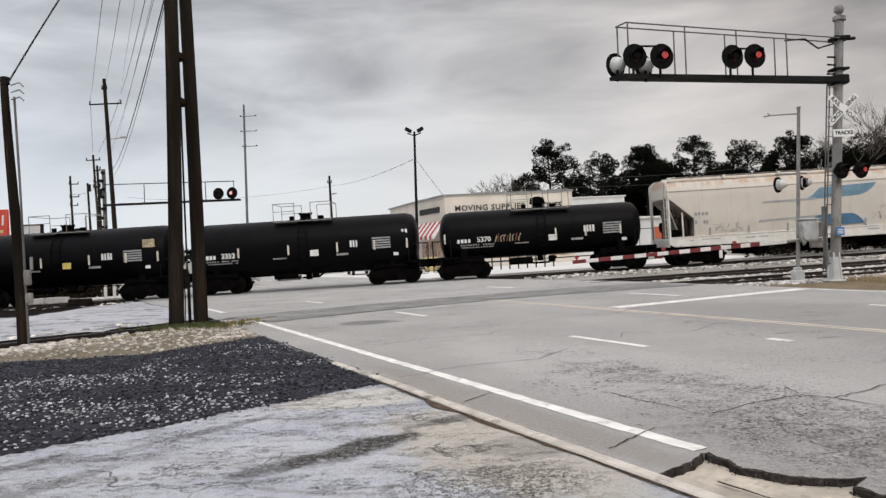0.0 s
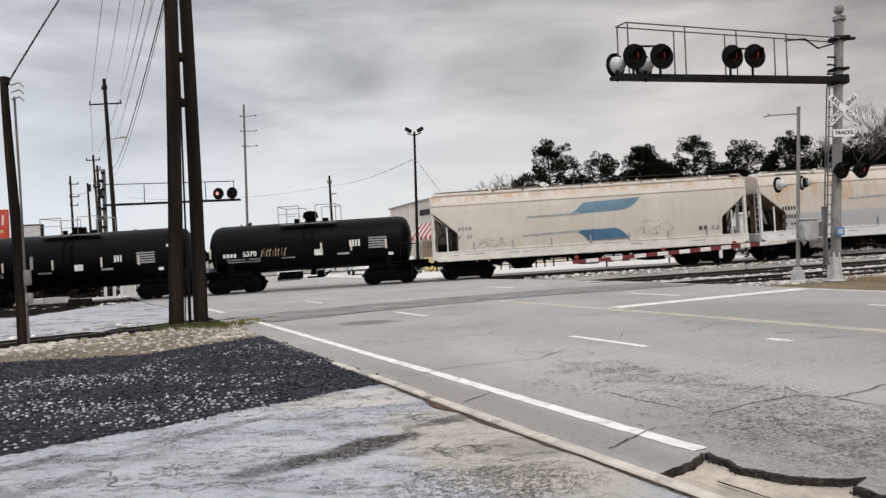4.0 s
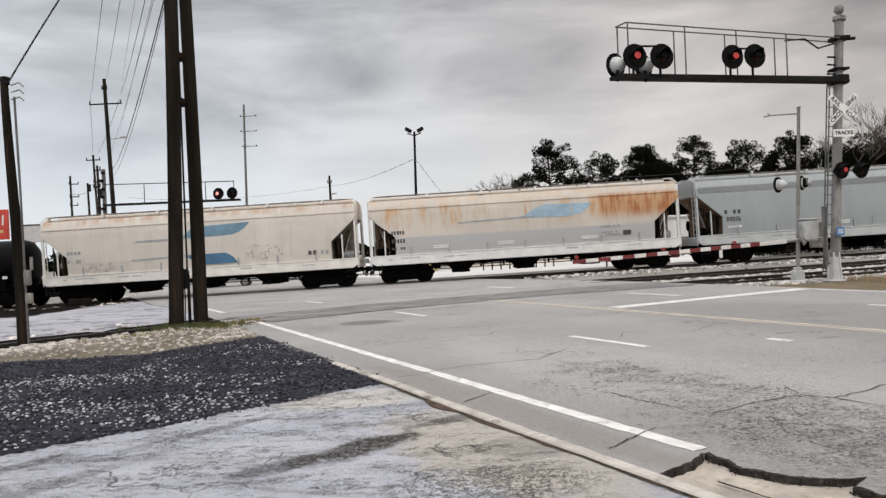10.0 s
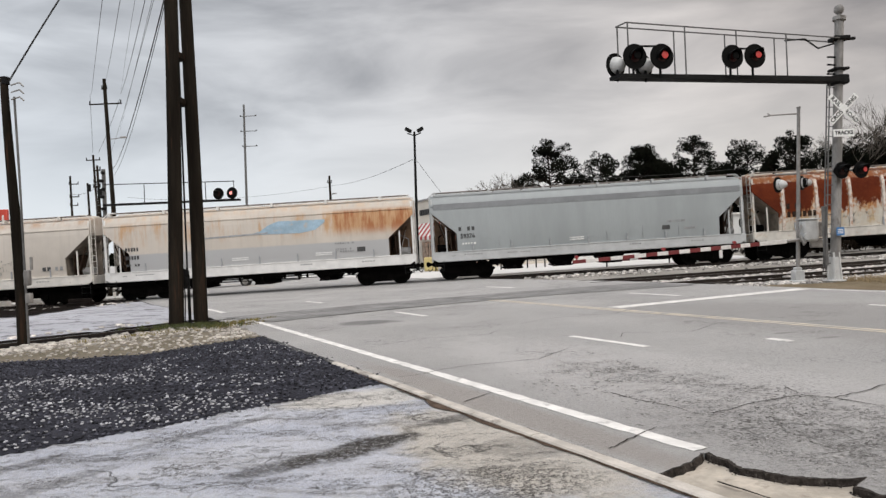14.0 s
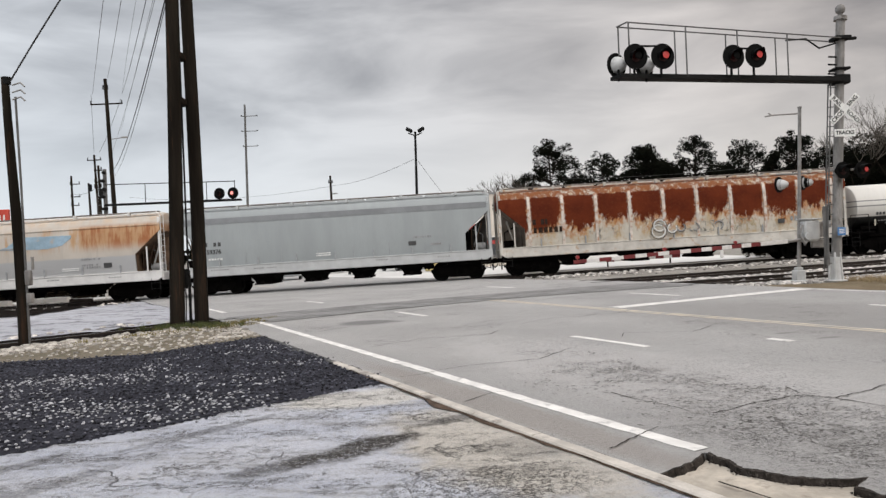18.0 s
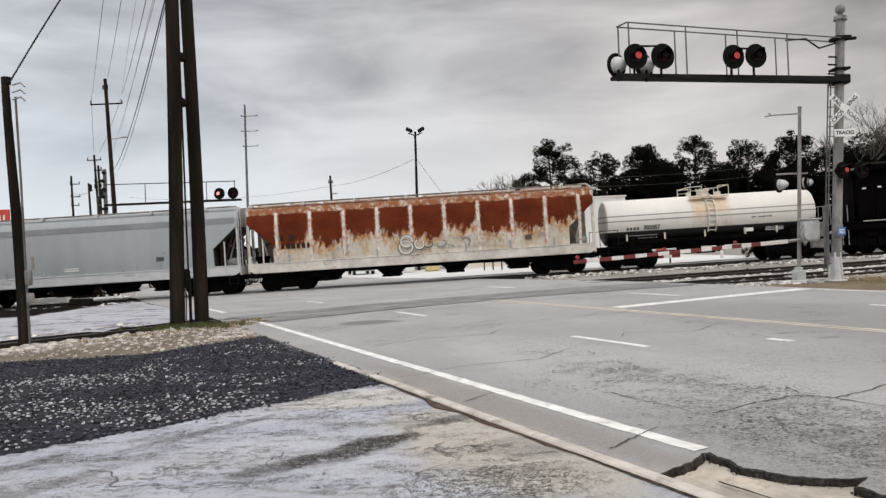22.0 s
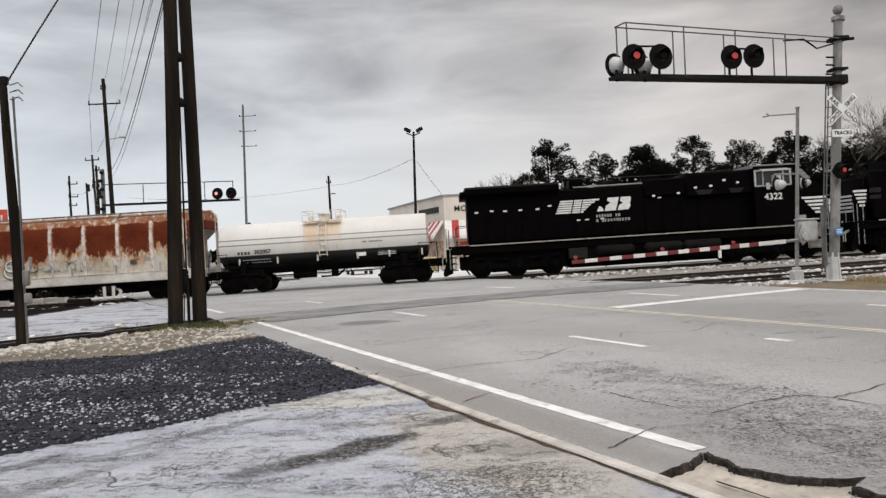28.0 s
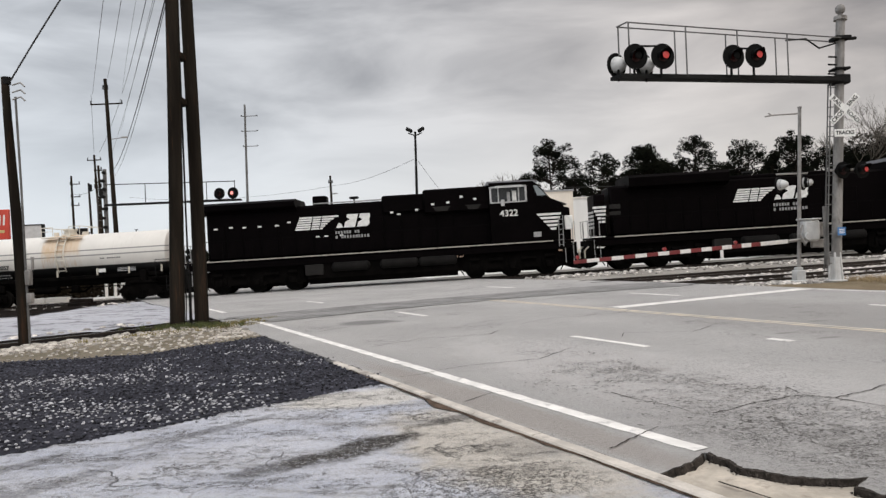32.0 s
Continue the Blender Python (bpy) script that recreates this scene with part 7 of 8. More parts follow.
    # lights on the arm
    for k, (x, y, z, lit) in enumerate(((5.45, 19.35, 6.61, False), (6.22, 19.45, 6.61, True), (8.64, 20.6, 6.81, False), (9.36, 20.75, 6.85, True))):
        flasher(th, rel(x, y, z), 14, lit)
        part("stem", Geo().cyl(rel(x, y + .18, z - .55), rel(x, y + .18, z + .1), .035, n=10), DARK_STEEL, th)
    for x, y in ((5.02, 19.75), (5.85, 19.95)):
        housing(th, rel(x, y, 6.48), 212)
        part("stem", Geo().cyl(rel(x, y - .18, 6.0), rel(x, y - .18, 6.6), .035, n=10), DARK_STEEL, th)
    for pa, pb in (((5.5, 19.55, 6.95), (6.2, 19.65, 6.95)), ((8.58, 20.8, 7.12), (9.27, 20.95, 7.12))):
        part("cross_pipe", Geo().tube([rel(*pa), rel(*pb)], .03, 8), DARK_STEEL, th)
    # ladder beside the mast
    g = Geo()
    for k in (-.0, -.16):
        g.tube([Vector((-.42, -.1 + k, .35)), up(6.4) + Vector((-.42, -.1 + k, 0))], .022, 6)
    part("ladder_rail", g, DULL_GALV, th)
    for i in range(19):
        p = Vector((-.42, -.1, .6)).lerp(up(6.3) + Vector((-.42, -.1, 0)), i / 18)
        part("rung", Geo().tube([p, p + Vector((.26, .02, 0))], .016, 6), DULL_GALV, th)
    part("ladder_guard", Geo().box(Vector((-.36, -.18, 1.5)), (.17, .03, 1.9), .01), DULL_GALV, th, "dark sheet guard over the ladder foot")
    # crossbuck and track sign
    c = Vector(rel(13.05, 22.78, 5.55))
    lettered_blade(th, c, 45, ("RAIL", "ROAD"), (-.34, .34))
    lettered_blade(th, c + Vector((0, -.016, 0)), -45, ("CROS", "SING"), (-.34, .34))
    p = Vector(rel(13.03, 22.78, 4.78))
    s = part("track_sign", Geo().box((0, 0, 0), (.68, .012, .24), .004), WHITE_SIGN, th, "white sign with black lettering", at=p)
    part("lettering", lettering("TRACKS", .16, .003, .005), BLACK_PAINT, s, at=(0, -.0095, 0))
    s = part("notice", Geo().box((0, 0, 0), (.26, .012, .26), .004), BLUE_SIGN, th, "small blue notice", at=rel(12.83, 22.86, 1.62))
    for k in range(3):
        part("text_bar", Geo().box((0, -.008, .06 - .055 * k), (.18, .006, .025), .0), WHITE_SIGN, s)
    # lower pair on the mast
    flasher(th, rel(12.86, 22.7, 3.57), 15, False, .27)
    flasher(th, rel(13.54, 22.8, 3.57), 15, True, .27)
    part("cross_pipe", Geo().tube([rel(12.5, 22.95, 3.6), rel(13.6, 23.0, 3.6)], .035, 8), GALV, th)
    return th


cantilever()


def gate():
    th = thing("crossing_gate", "lowered crossing gate with red and white striped arm", "crossing gate", (12.06, 24.2, 0))
    lean = Vector((.27, 0, 5.88))
    g = Geo().cyl((0, 0, 0), lean, .065, .055, 14)
    g.cyl(lean, lean + Vector((0, 0, .05)), .07, n=12)
    part("post", g, SILVER, th, "silver gate post")
    part("base", Geo().box((0, 0, .18), (.34, .34, .36), .03).box((0, 0, .4), (.22, .22, .12), .02), PALE_PAINT, th, "cast silver base")
    part("base_plate", Geo().box((0, 0, -.04), (.42, .42, .14), .03), PALE_PAINT, th)
    part("bracket", Geo().tube([(.26, 0, 5.7), (-.7, -.1, 5.66), (-.98, -.12, 5.62)], .025, 8).tube([(-.75, -.1, 5.66), (-.85, -.1, 5.74)], .02, 6), SILVER, th)
    part("mechanism", Geo().box((.36, -.1, 1.7), (.55, .5, .75), .08).box((.36, -.1, 2.08), (.62, .56, .05), .02).cyl((.2, -.4, 1.5), (.2, -.25, 1.5), .12, n=16), PALE_PAINT, th, "grey gate motor box")
    part("relay_box", Geo().box((.82, 0, 1.72), (.3, .3, .5), .03), GALV, th)
    part("bell_crank", Geo().tube([(.05, -.3, 1.9), (-.06, -.3, 1.6), (.1, -.3, 1.25), (.25, -.3, 1.4)], .035, 8), SILVER, th)
    # lights, seen from behind
    housing(th, (-.52, .05, 3.3), 216, .27)
    housing(th, (.36, .16, 3.34), 226, .25)
    part("cross_pipe", Geo().tube([(-.6, .05, 3.66), (.5, .1, 3.66)], .03, 8), SILVER, th)
    # the arm: tapered, in red and white lengths, drooping slightly towards its tip
    a, b = Vector((-.5, -.35, 1.36)), Vector((-8.45, -4.4, 1.06))
    d = b - a
    n = 20
    g0 = Vector((.05, -.3, 1.4))
    part("arm_stub", Geo().tube([g0 + Vector((.2, .1, .02)), a], .05, 8), SILVER, th)
    u = d.normalized()
    m = Matrix((u, Vector((0, 0, 1)).cross(u).normalized(), u.cross(Vector((0, 0, 1)).cross(u)).normalized())).transposed()
    for i in range(n):
        p = a + d * (i + .5) / n
        h = .135 - .035 * i / n
        part("arm_length", Geo().box(p, (d.length / n, .04, h), .006, m), WHITE_BAND if i % 2 == 0 or i < 2 else RED_BAND, th, "red arm length" if i % 2 and i >= 2 else "white arm length")
    for k in (.28, .62, .985):
        p = a + d * k + Vector((0, 0, .13))
        part("arm_light", Geo().cyl(p - Vector((0, .05, 0)), p + Vector((0, .05, 0)), .05, n=14).cyl(p - Vector((0, 0, .1)), p, .02, n=6), LENS_RED, th, "small red lamp on the arm")
    for k in (.35,):
        p = a + d * k
        part("arm_prop", Geo().box(p - Vector((0, 0, .2)), (.1, .04, .25), .01), WHITE_BAND, th)
    # counterweight arm behind the post
    part("counterweight", Geo().box((.75, .1, 1.25), (.5, .12, .3), .04), SILVER, th)
    return th


LENS_RED = mat("dim_red_lamp", (.3, .03, .03), .4, var=.2, scale=9, bump=0)
gate()


def far_cantilever():
    th = thing("cantilever_signal", "far cantilever signal with red lights beyond the tracks", "crossing signal", (-22.3, 47, gz(-22.3, 47)))
    z0 = gz(-22.3, 47)
    g = Geo().cyl((0, 0, 0), (.02, 0, 7.85 - z0), .15, .12, 16)
    part("mast", g, DULL_GALV, th)
    part("base", Geo().cyl((0, 0, 0), (0, 0, .7), .3, .18, 16), GALV, th)
    part("arm", Geo().box((4.5, 0, 5.46 - z0), (9.0, .5, .12), .02), DARK_STEEL, th)
    part("handrail", Geo().tube([(.1, -.2, 6.8 - z0), (8.7, -.2, 6.68 - z0)], .028, 6), DARK_STEEL, th)
    for x in (2.75, 6.8, 8.67):
        part("rail_post", Geo().tube([(x, -.2, 5.5 - z0), (x, -.2, 6.73 - z0)], .028, 6), DARK_STEEL, th)
    flasher(th, (7.7, -.4, 5.88 - z0), -12, False, .38, lens_lit=LENS_FAR)
    flasher(th, (8.6, -.4, 5.88 - z0), -12, True, .38, lens_lit=LENS_FAR)
    for i in range(12):
        part("rung", Geo().tube([(-.45, -.2, .5 + .5 * i), (-.15, -.2, .5 + .5 * i)], .02, 5), DULL_GALV, th)
    part("ladder_rail", Geo().tube([(-.45, -.2, .2), (-.45, -.2, 6.8)], .025, 5), DULL_GALV, th)
    for k, (z, w) in enumerate(((7.6, .3), (7.05, .42), (6.5, .34), (6.0, .4), (5.2, .5), (4.6, .36), (4.0, .44), (3.3, .5))):
        part("clamp_box", Geo().box((.05 * (-1) ** k, -.2, z - z0), (w * .62, .3, .2), .05), DARK_STEEL, th)
    return th


far_cantilever()


# ---- poles and wires ----
def wood_pole(name, label, foot, top, r0, r1, sink=.1):
    th = thing(name, label, "utility pole", foot)
    d = Vector(top) - Vector(foot)
    g = Geo()
    n, rows = 18, 14
    vs, fs = [], []
    for k in range(rows + 1):
        t = k / rows
        p = d * t + Vector((.02 * math.sin(t * 5), 0, 0))
        if k == 0:
            p.z -= sink
        r = r0 + (r1 - r0) * t
        for i in range(n):
            a = 2 * math.pi * i / n
            rr = r * (1 + .03 * math.sin(3 * a + t * 4) + .015 * math.sin(7 * a))
            vs.append(p + Vector((rr * math.cos(a), rr * math.sin(a), 0)))
    for k in range(rows):
        for i in range(n):
            j = (i + 1) % n
            fs.append((k * n + i, k * n + j, (k + 1) * n + j, (k + 1) * n + i))
    fs.append(tuple(range(rows * n, rows * n + n)))
    part("shaft", g.add(vs, fs), WOOD_POLE, th)
    return th


p = wood_pole("utility_pole", "leaning dark wooden pole with conduit and meter boxes", (-8.3, 13.92, 0), (-8.45, 13.9, 5.3), .112, .07)
part("conduit", Geo().tube([(.16, -.1, 0), (.14, -.1, 1.2), (.1, -.08, 3.2), (.04, -.05, 4.9)], .022, 8), DULL_GALV, p)
part("meter_box", Geo().box((.22, -.16, 1.35), (.11, .12, .3), .02), GALV, p)
part("meter_box", Geo().box((.24, -.16, .95), (.11, .12, .2), .02), GALV, p)
part("conduit", Geo().tube([(.3, -.15, 1.5), (.3, -.15, 1.75)], .03, 6), SILVER, p)
for k in range(3):
    part("insulator_hook", Geo().tube([(.0, -.08, 5.12 - .14 * k), (.18, -.1, 5.16 - .14 * k), (.26, -.1, 5.08 - .14 * k)], .015, 5), GALV, p)
part("cap_band", Geo().cyl((-.14, -.02, 5.16), (-.14, -.02, 5.3), .078, n=14), DARK_STEEL, p)

q = wood_pole("utility_pole", "tall dark wooden pole, one of a braced pair", (-6.2, 16.3, .0), (-5.91, 16.3, 13.0), .168, .118)
wood_pole("utility_pole", "tall reddish-brown wooden pole, one of a braced pair", (-5.84, 16.9, .0), (-5.93, 16.9, 12.6), .165, .125)
g = thing("pole_brace", "dark spacer blocks and conduit tying two poles", "pole brace", (-6.05, 16.6, 0))
for z in (6.35, 5.28):
    part("spacer", Geo().box((.02, 0, z), (.22, .5, .16), .02), WOOD_POLE, g)
part("conduit", Geo().tube([(.05, 0, 0), (.045, 0, 2.6), (.05, 0, 6.2), (.07, 0, 9.0)], .022, 8), DARK_STEEL, g)
part("meter_head", Geo().cyl((-.0, -.12, 1.28), (.0, .02, 1.28), .09, n=16).box((.0, -.05, 1.05), (.12, .12, .3), .02), DARK_STEEL, g)
part("cable", Geo().tube([(-.02, -.1, 0), (.02, -.12, .7), (.0, -.1, 1.0)], .014, 6), DARK_STEEL, g)
part("conduit", Geo().tube([(.12, -.1, 0), (.12, -.1, 1.2), (.06, -.1, 1.35)], .016, 8), DARK_STEEL, g)
part("crossarm", Geo().box((0, -.1, 11.8), (3.2, .12, .14), .02), WOOD_POLE, g)
for x in (-1.5, -.9, .9, 1.5):
    part("insulator", Geo().turned([(11.87, .02), (11.9, .05), (11.96, .04), (12.0, .055), (12.06, .03)], "z", (x, -.1, 0), 10), GALV, g)


def far_pole(label, foot, top, r, arms=(), lamp=None, can=None, metal=False, name="utility_pole"):
    th = thing(name, label, "utility pole", foot)
    d = Vector(top) - Vector(foot)
    part("shaft", Geo().cyl((0, 0, -.2), d, r, r * .65, 12), DULL_GALV if name == "steel_pole" else DARK_STEEL if metal else WOOD_POLE, th)
    for z, x0, x1 in arms:
        k = z / d.z
        part("crossarm", Geo().box((d.x * k + (x0 + x1) / 2, d.y * k - .1, z), (x1 - x0, .1, .07 if metal else .13), .02), DULL_GALV if metal else WOOD_POLE, th)
        for x in (x0 + .08, x1 - .08):
            part("insulator", Geo().cyl((d.x * k + x, -.1, z), (d.x * k + x, -.1, z + (.12 if metal else .35)), .06, n=8), DARK_STEEL, th)
    if lamp:
        z, x = lamp
        k = z / d.z
        part("lamp_arm", Geo().tube([(d.x * k, 0, z), (d.x * k + x, 0, z + .15)], .04, 6).box((d.x * k + x, 0, z + .15), (.6, .25, .15), .03), GALV, th)
    if can:
        part("transformer", Geo().cyl((d.x * can / d.z + .22, -.2, can - .35), (d.x * can / d.z + .22, -.2, can + .4), .2, n=14), DARK_STEEL, th)
    return th


far_pole("far wooden power pole with one crossarm and street lamp", (-32.1, 70, gz(-32, 70)), (-32.75, 70, 19.85), .25, ((18.1, -1.6, 1.6), (19.6, -.3, .3)), (14.6, 1.5), name="power_pole")
far_pole("distant wooden pole with short crossarm", (-43.3, 90, gz(-43, 90)), (-43.9, 90, 15.5), .19, ((15.8, -.9, .9), (13.0, -.2, .5)))
far_pole("distant thin pole with side brackets", (-51.9, 100, gz(-52, 100)), (-52.14, 100, 14.2), .2, ((14.2, -.2, 1.2), (12.4, -.2, 1.2), (11.2, -.2, 1.0)))
far_pole("distant wooden pole with a transformer", (-37.0, 75, gz(-37, 75)), (-37.3, 75, 10.2), .15, (), None, 10.5)
far_pole("distant wooden pole with a transformer and brackets", (-34.5, 72, gz(-34, 72)), (-34.75, 72, 11.6), .17, ((11.9, -.4, .4), (10.2, -.5, .3)), None, 9.6)
far_pole("tall slender steel pole with three side arms", (-22.0, 80, gz(-22, 80)), (-21.8, 80, 18.9), .16, ((18.1, -.45, 1.45), (16.4, -.45, 1.45), (14.7, -.3, 1.45)), metal=True, name="steel_pole")
far_pole("distant short wooden pole", (-15.4, 100, gz(-15, 100)), (-15.6, 100, 12.7), .22, ((12.1, -.35, .35),), (10.4, .6))
f = far_pole("floodlight pole with two lamp heads over the lot", (-2.25, 62, gz(-2, 62)), (-2.08, 62, 12.0), .15, metal=True, name="floodlight_pole")
part("lamp_bracket", Geo().tube([(-.45, 0, 12.0), (.17, 0, 11.75), (.75, 0, 12.0)], .05, 6), DARK_STEEL, f)
for s in (-1, 1):
    part("floodlight", Geo().box((.17 + s * .52, -.1, 12.25), (.62, .35, .3), .06, Matrix.Rotation(radians(-28 * s), 3, "Y")), DARK_STEEL, f, "dark floodlight head")
h = far_pole("short pole with a small floodlight behind the lot", (-18.3, 66, gz(-18, 66)), (-18.3, 66, 4.6), .09, metal=True, name="floodlight_pole")
part("floodlight", Geo().box((.35, 0, 5.05), (.62, .2, .24), .04, Matrix.Rotation(radians(-45), 3, "Y")), DARK_STEEL, h)
part("floodlight", Geo().box((-.35, 0, 4.9), (.14, .14, .5), .03), DARK_STEEL, h)


def wire(a, b, sag, r, name="overhead_wire", label="thin dark overhead wire"):
    a, b = Vector(a), Vector(b)
    n = 16
    pts = []
    for i in range(n + 1):
        t = i / n
        p = a.lerp(b, t)
        p.z -= sag * 4 * t * (1 - t)
        pts.append(p)
    return tagged(part(name, Geo().tube(pts, r, 5), RUBBER), label, "wire")


for a, b, sag, r in (((-34.05, 70, 18.4), (-7.28, 16.5, 10.2), -.1, .013), ((-32.55, 70, 19.8), (-6.77, 16.5, 10.17), .25, .013), ((-31.1, 70, 18.4), (-6.03, 16.5, 10.14), .35, .015),
                     ((-31.15, 70, 18.3), (-6.36, 16.5, 10.15), -.45, .008), ((-31.4, 70, 14.7), (-5.83, 16.5, 10.13), .1, .008), ((-32.35, 70, 12.6), (-5.75, 16.5, 10.1), .35, .009)):
    wire(a, b, sag, r)
for a, b, sag, r in (((-32.25, 70, 10.9), (-5.54, 16.5, 10.12), 1.0, .022), ((-32.25, 70, 10.2), (-5.52, 16.5, 10.12), 1.15, .013)):
    wire(a, b, sag, r, label="thick dark cable to the braced poles")
for a, b in (((14.2, 83, 9.3), (47.5, 108, 12.2)), ((14.2, 83, 8.3), (47.5, 108, 10.8))):
    wire(a, b, .3, .03, label="pale cable running before the row of pines")
wire((-8.38, 13.9, 5.2), (-6.0, 14.2, 8.9), -.08, .017)
wire((-43.9, 90, 15.8), (-34.2, 70, 18.4), .3, .02)
wire((-43.2, 90, 15.8), (-31.3, 70, 17.8), .3, .02)
wire((-15.6, 100, 11.3), (-2.3, 62, 9.6), .5, .018)
wire((-1.9, 62, 9.4), (.3, 60.3, 6.1), .05, .016, label="guy wire from the floodlight pole to the building")
wire((-15.6, 100, 11.2), (-52, 118, 12.5), 1.0, .016)
wire((-51.9, 100, 11.6), (-43.5, 90, 11.5), .4, .02)


# ---- beyond the tracks: shops, lot, signs, vehicles, trees ----
TAN = mat("tan_stucco", (.67, .61, .53), .9, var=.1, scale=.5, grain=12, bump=.15, stain=(.42, .36, .3), amount=.2, stretch=(1, 1, .4))
WHITE_WALL = mat("white_metal_siding", (.66, .66, .65), .6, var=.08, scale=.4, grain=10, bump=.05, stain=(.5, .49, .47), amount=.15, stretch=(2, 1, .3))
ROOF_EDGE = mat("grey_roof_edge", (.25, .25, .25), .7, var=.2, scale=2, bump=.05)
AWN_RED = mat("red_awning_cloth", (.42, .05, .045), .8, var=.2, scale=2, bump=.05)
AWN_WHITE = mat("white_awning_cloth", (.72, .7, .67), .8, var=.1, scale=2, bump=.05)
DOOR_RED = mat("orange_red_door", (.5, .11, .05), .6, var=.15, scale=2, bump=.03)
POSTER = mat("faded_window_poster", (.42, .28, .2), .7, var=.6, scale=2.5, grain=9, bump=0, stain=(.62, .58, .5), amount=.4)
SHOP_GLASS = mat("shop_window_glass", (.06, .065, .07), .15, var=.2, scale=1, bump=0)
YELLOW = mat("yellow_cabinet_paint", (.55, .45, .2), .6, var=.15, scale=3, bump=.05)
BARK = mat("dark_bark", (.018, .014, .011), .95, var=.4, scale=5, grain=20, bump=.5, spec=.05)
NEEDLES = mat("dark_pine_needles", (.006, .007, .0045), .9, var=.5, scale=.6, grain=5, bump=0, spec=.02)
BRUSH = mat("dark_dry_brush", (.022, .017, .012), .95, var=.5, scale=3, bump=0, spec=.03)
TWIG = mat("bare_twig_bark", (.10, .085, .07), .9, var=.3, scale=3, bump=.2)
CAR_WHITE = mat("white_car_paint", (.7, .7, .7), .3, var=.05, scale=1, bump=0)
CAR_SILVER = mat("silver_car_paint", (.33, .34, .35), .3, .3, var=.08, scale=1, bump=0)
TYRE = mat("tyre_rubber", (.02, .02, .02), .85, var=.2, scale=6, bump=.1)
RED_SIGN = mat("red_sign_face", (.55, .06, .035), .5, var=.1, scale=2, bump=0)


def shop():
    th = thing("shop_building", "tan flat-roofed shop with dark lettering and striped awning", "building", (0, 0, 0))
    z0 = gz(5, 60) - .1
    # plan: a front along x at y = 60, the side running back to the left
    plan = [(.3, 60), (11.1, 60), (11.1, 76), (-5.5, 76), (-2.1, 66)]
    part("wall", Geo().prism(plan, "z", z0, 6.1), TAN, th)
    cap = [(.15, 59.9), (11.2, 59.9), (11.2, 76.1), (-5.7, 76.1), (-2.25, 65.95)]
    part("parapet", Geo().prism(cap, "z", 6.1, 6.24), ROOF_EDGE, th, "grey parapet cap")
    part("roof_unit", Geo().box((4.0, 68, 6.5), (1.4, 1.4, .8), .05), GALV, th)
    m = BLACK_PAINT
    part("lettering", lettering("MOVING SUPPLIES", .66, .02, .012, 1.12), m, th, "dark sign lettering", at=(4.1, 59.97, 5.0))
    part("lettering", lettering("BOXES", .62, .02, .012, 1.05), m, th, "dark sign lettering", at=(9.2, 59.97, 4.98))
    # unreadable sign on the side
    d = Vector((-2.4, 6, 0)).normalized()
    for k in range(8):
        c = Vector((.3, 60, 0)) + d * (1.4 + .62 * k)
        part("sign_bar", Geo().box((c.x - .05, c.y - .02, 5.05), (.18, .4, .5), .01, Matrix.Rotation(math.atan2(d.y, d.x) - math.pi / 2, 3, "Z")), m, th)
    # awning with broad red and white stripes, wrapped round the corner
    for i in range(5):
        x = .3 + .6 * i
        part("awning_panel", Geo().prism([(59.98, 4.05), (58.9, 2.75), (58.9, 2.5), (58.95, 2.5), (58.97, 2.75), (59.98, 3.98)], "x", x, x + .58), AWN_RED if i % 2 else AWN_WHITE, th, "red awning stripe" if i % 2 else "white awning stripe")
    for i in range(11):
        a = Vector((.2, 59.9, 0)) + d * (.05 + .56 * i)
        b2 = a + d * .53
        out = Vector((-d.y, d.x, 0)) * 1.0
        vs = []
        for p in (a, b2):
            vs += [p + Vector((0, 0, 4.05)), p + out + Vector((0, 0, 2.8)), p + out + Vector((0, 0, 2.5)), p + Vector((0, 0, 3.9))]
        part("awning_panel", Geo().add(vs, [(0, 1, 2, 3), (4, 7, 6, 5), (0, 4, 5, 1), (1, 5, 6, 2), (2, 6, 7, 3), (3, 7, 4, 0)]), AWN_RED if i % 2 else AWN_WHITE, th, "red awning stripe" if i % 2 else "white awning stripe")
    # shopfront under the awning
    for i in range(5):
        x = 1.0 + 2.0 * i
        w = part("window", Geo().box((x + .9, 59.97, 1.6), (1.7, .06, 1.7), .01), POSTER if i % 2 == 0 else SHOP_GLASS, th, "shop window full of posters")
        part("window_frame", Geo().box((x + .9, 59.93, 2.5), (1.8, .1, .1), .01), AWN_WHITE, w)
    part("fascia", Geo().box((5.0, 59.95, 2.05), (7.0, .08, .3), .01), AWN_RED, th, "red band above the windows")
    for i in range(3):
        c = Vector((.3, 60, 0)) + d * (1.2 + 1.9 * i)
        part("window", Geo().box((c.x - .04, c.y - .02, 1.5), (.06, 1.6, 1.7), .01, Matrix.Rotation(math.atan2(d.y, d.x) - math.pi / 2, 3, "Z")), POSTER, th)
    return th


shop()


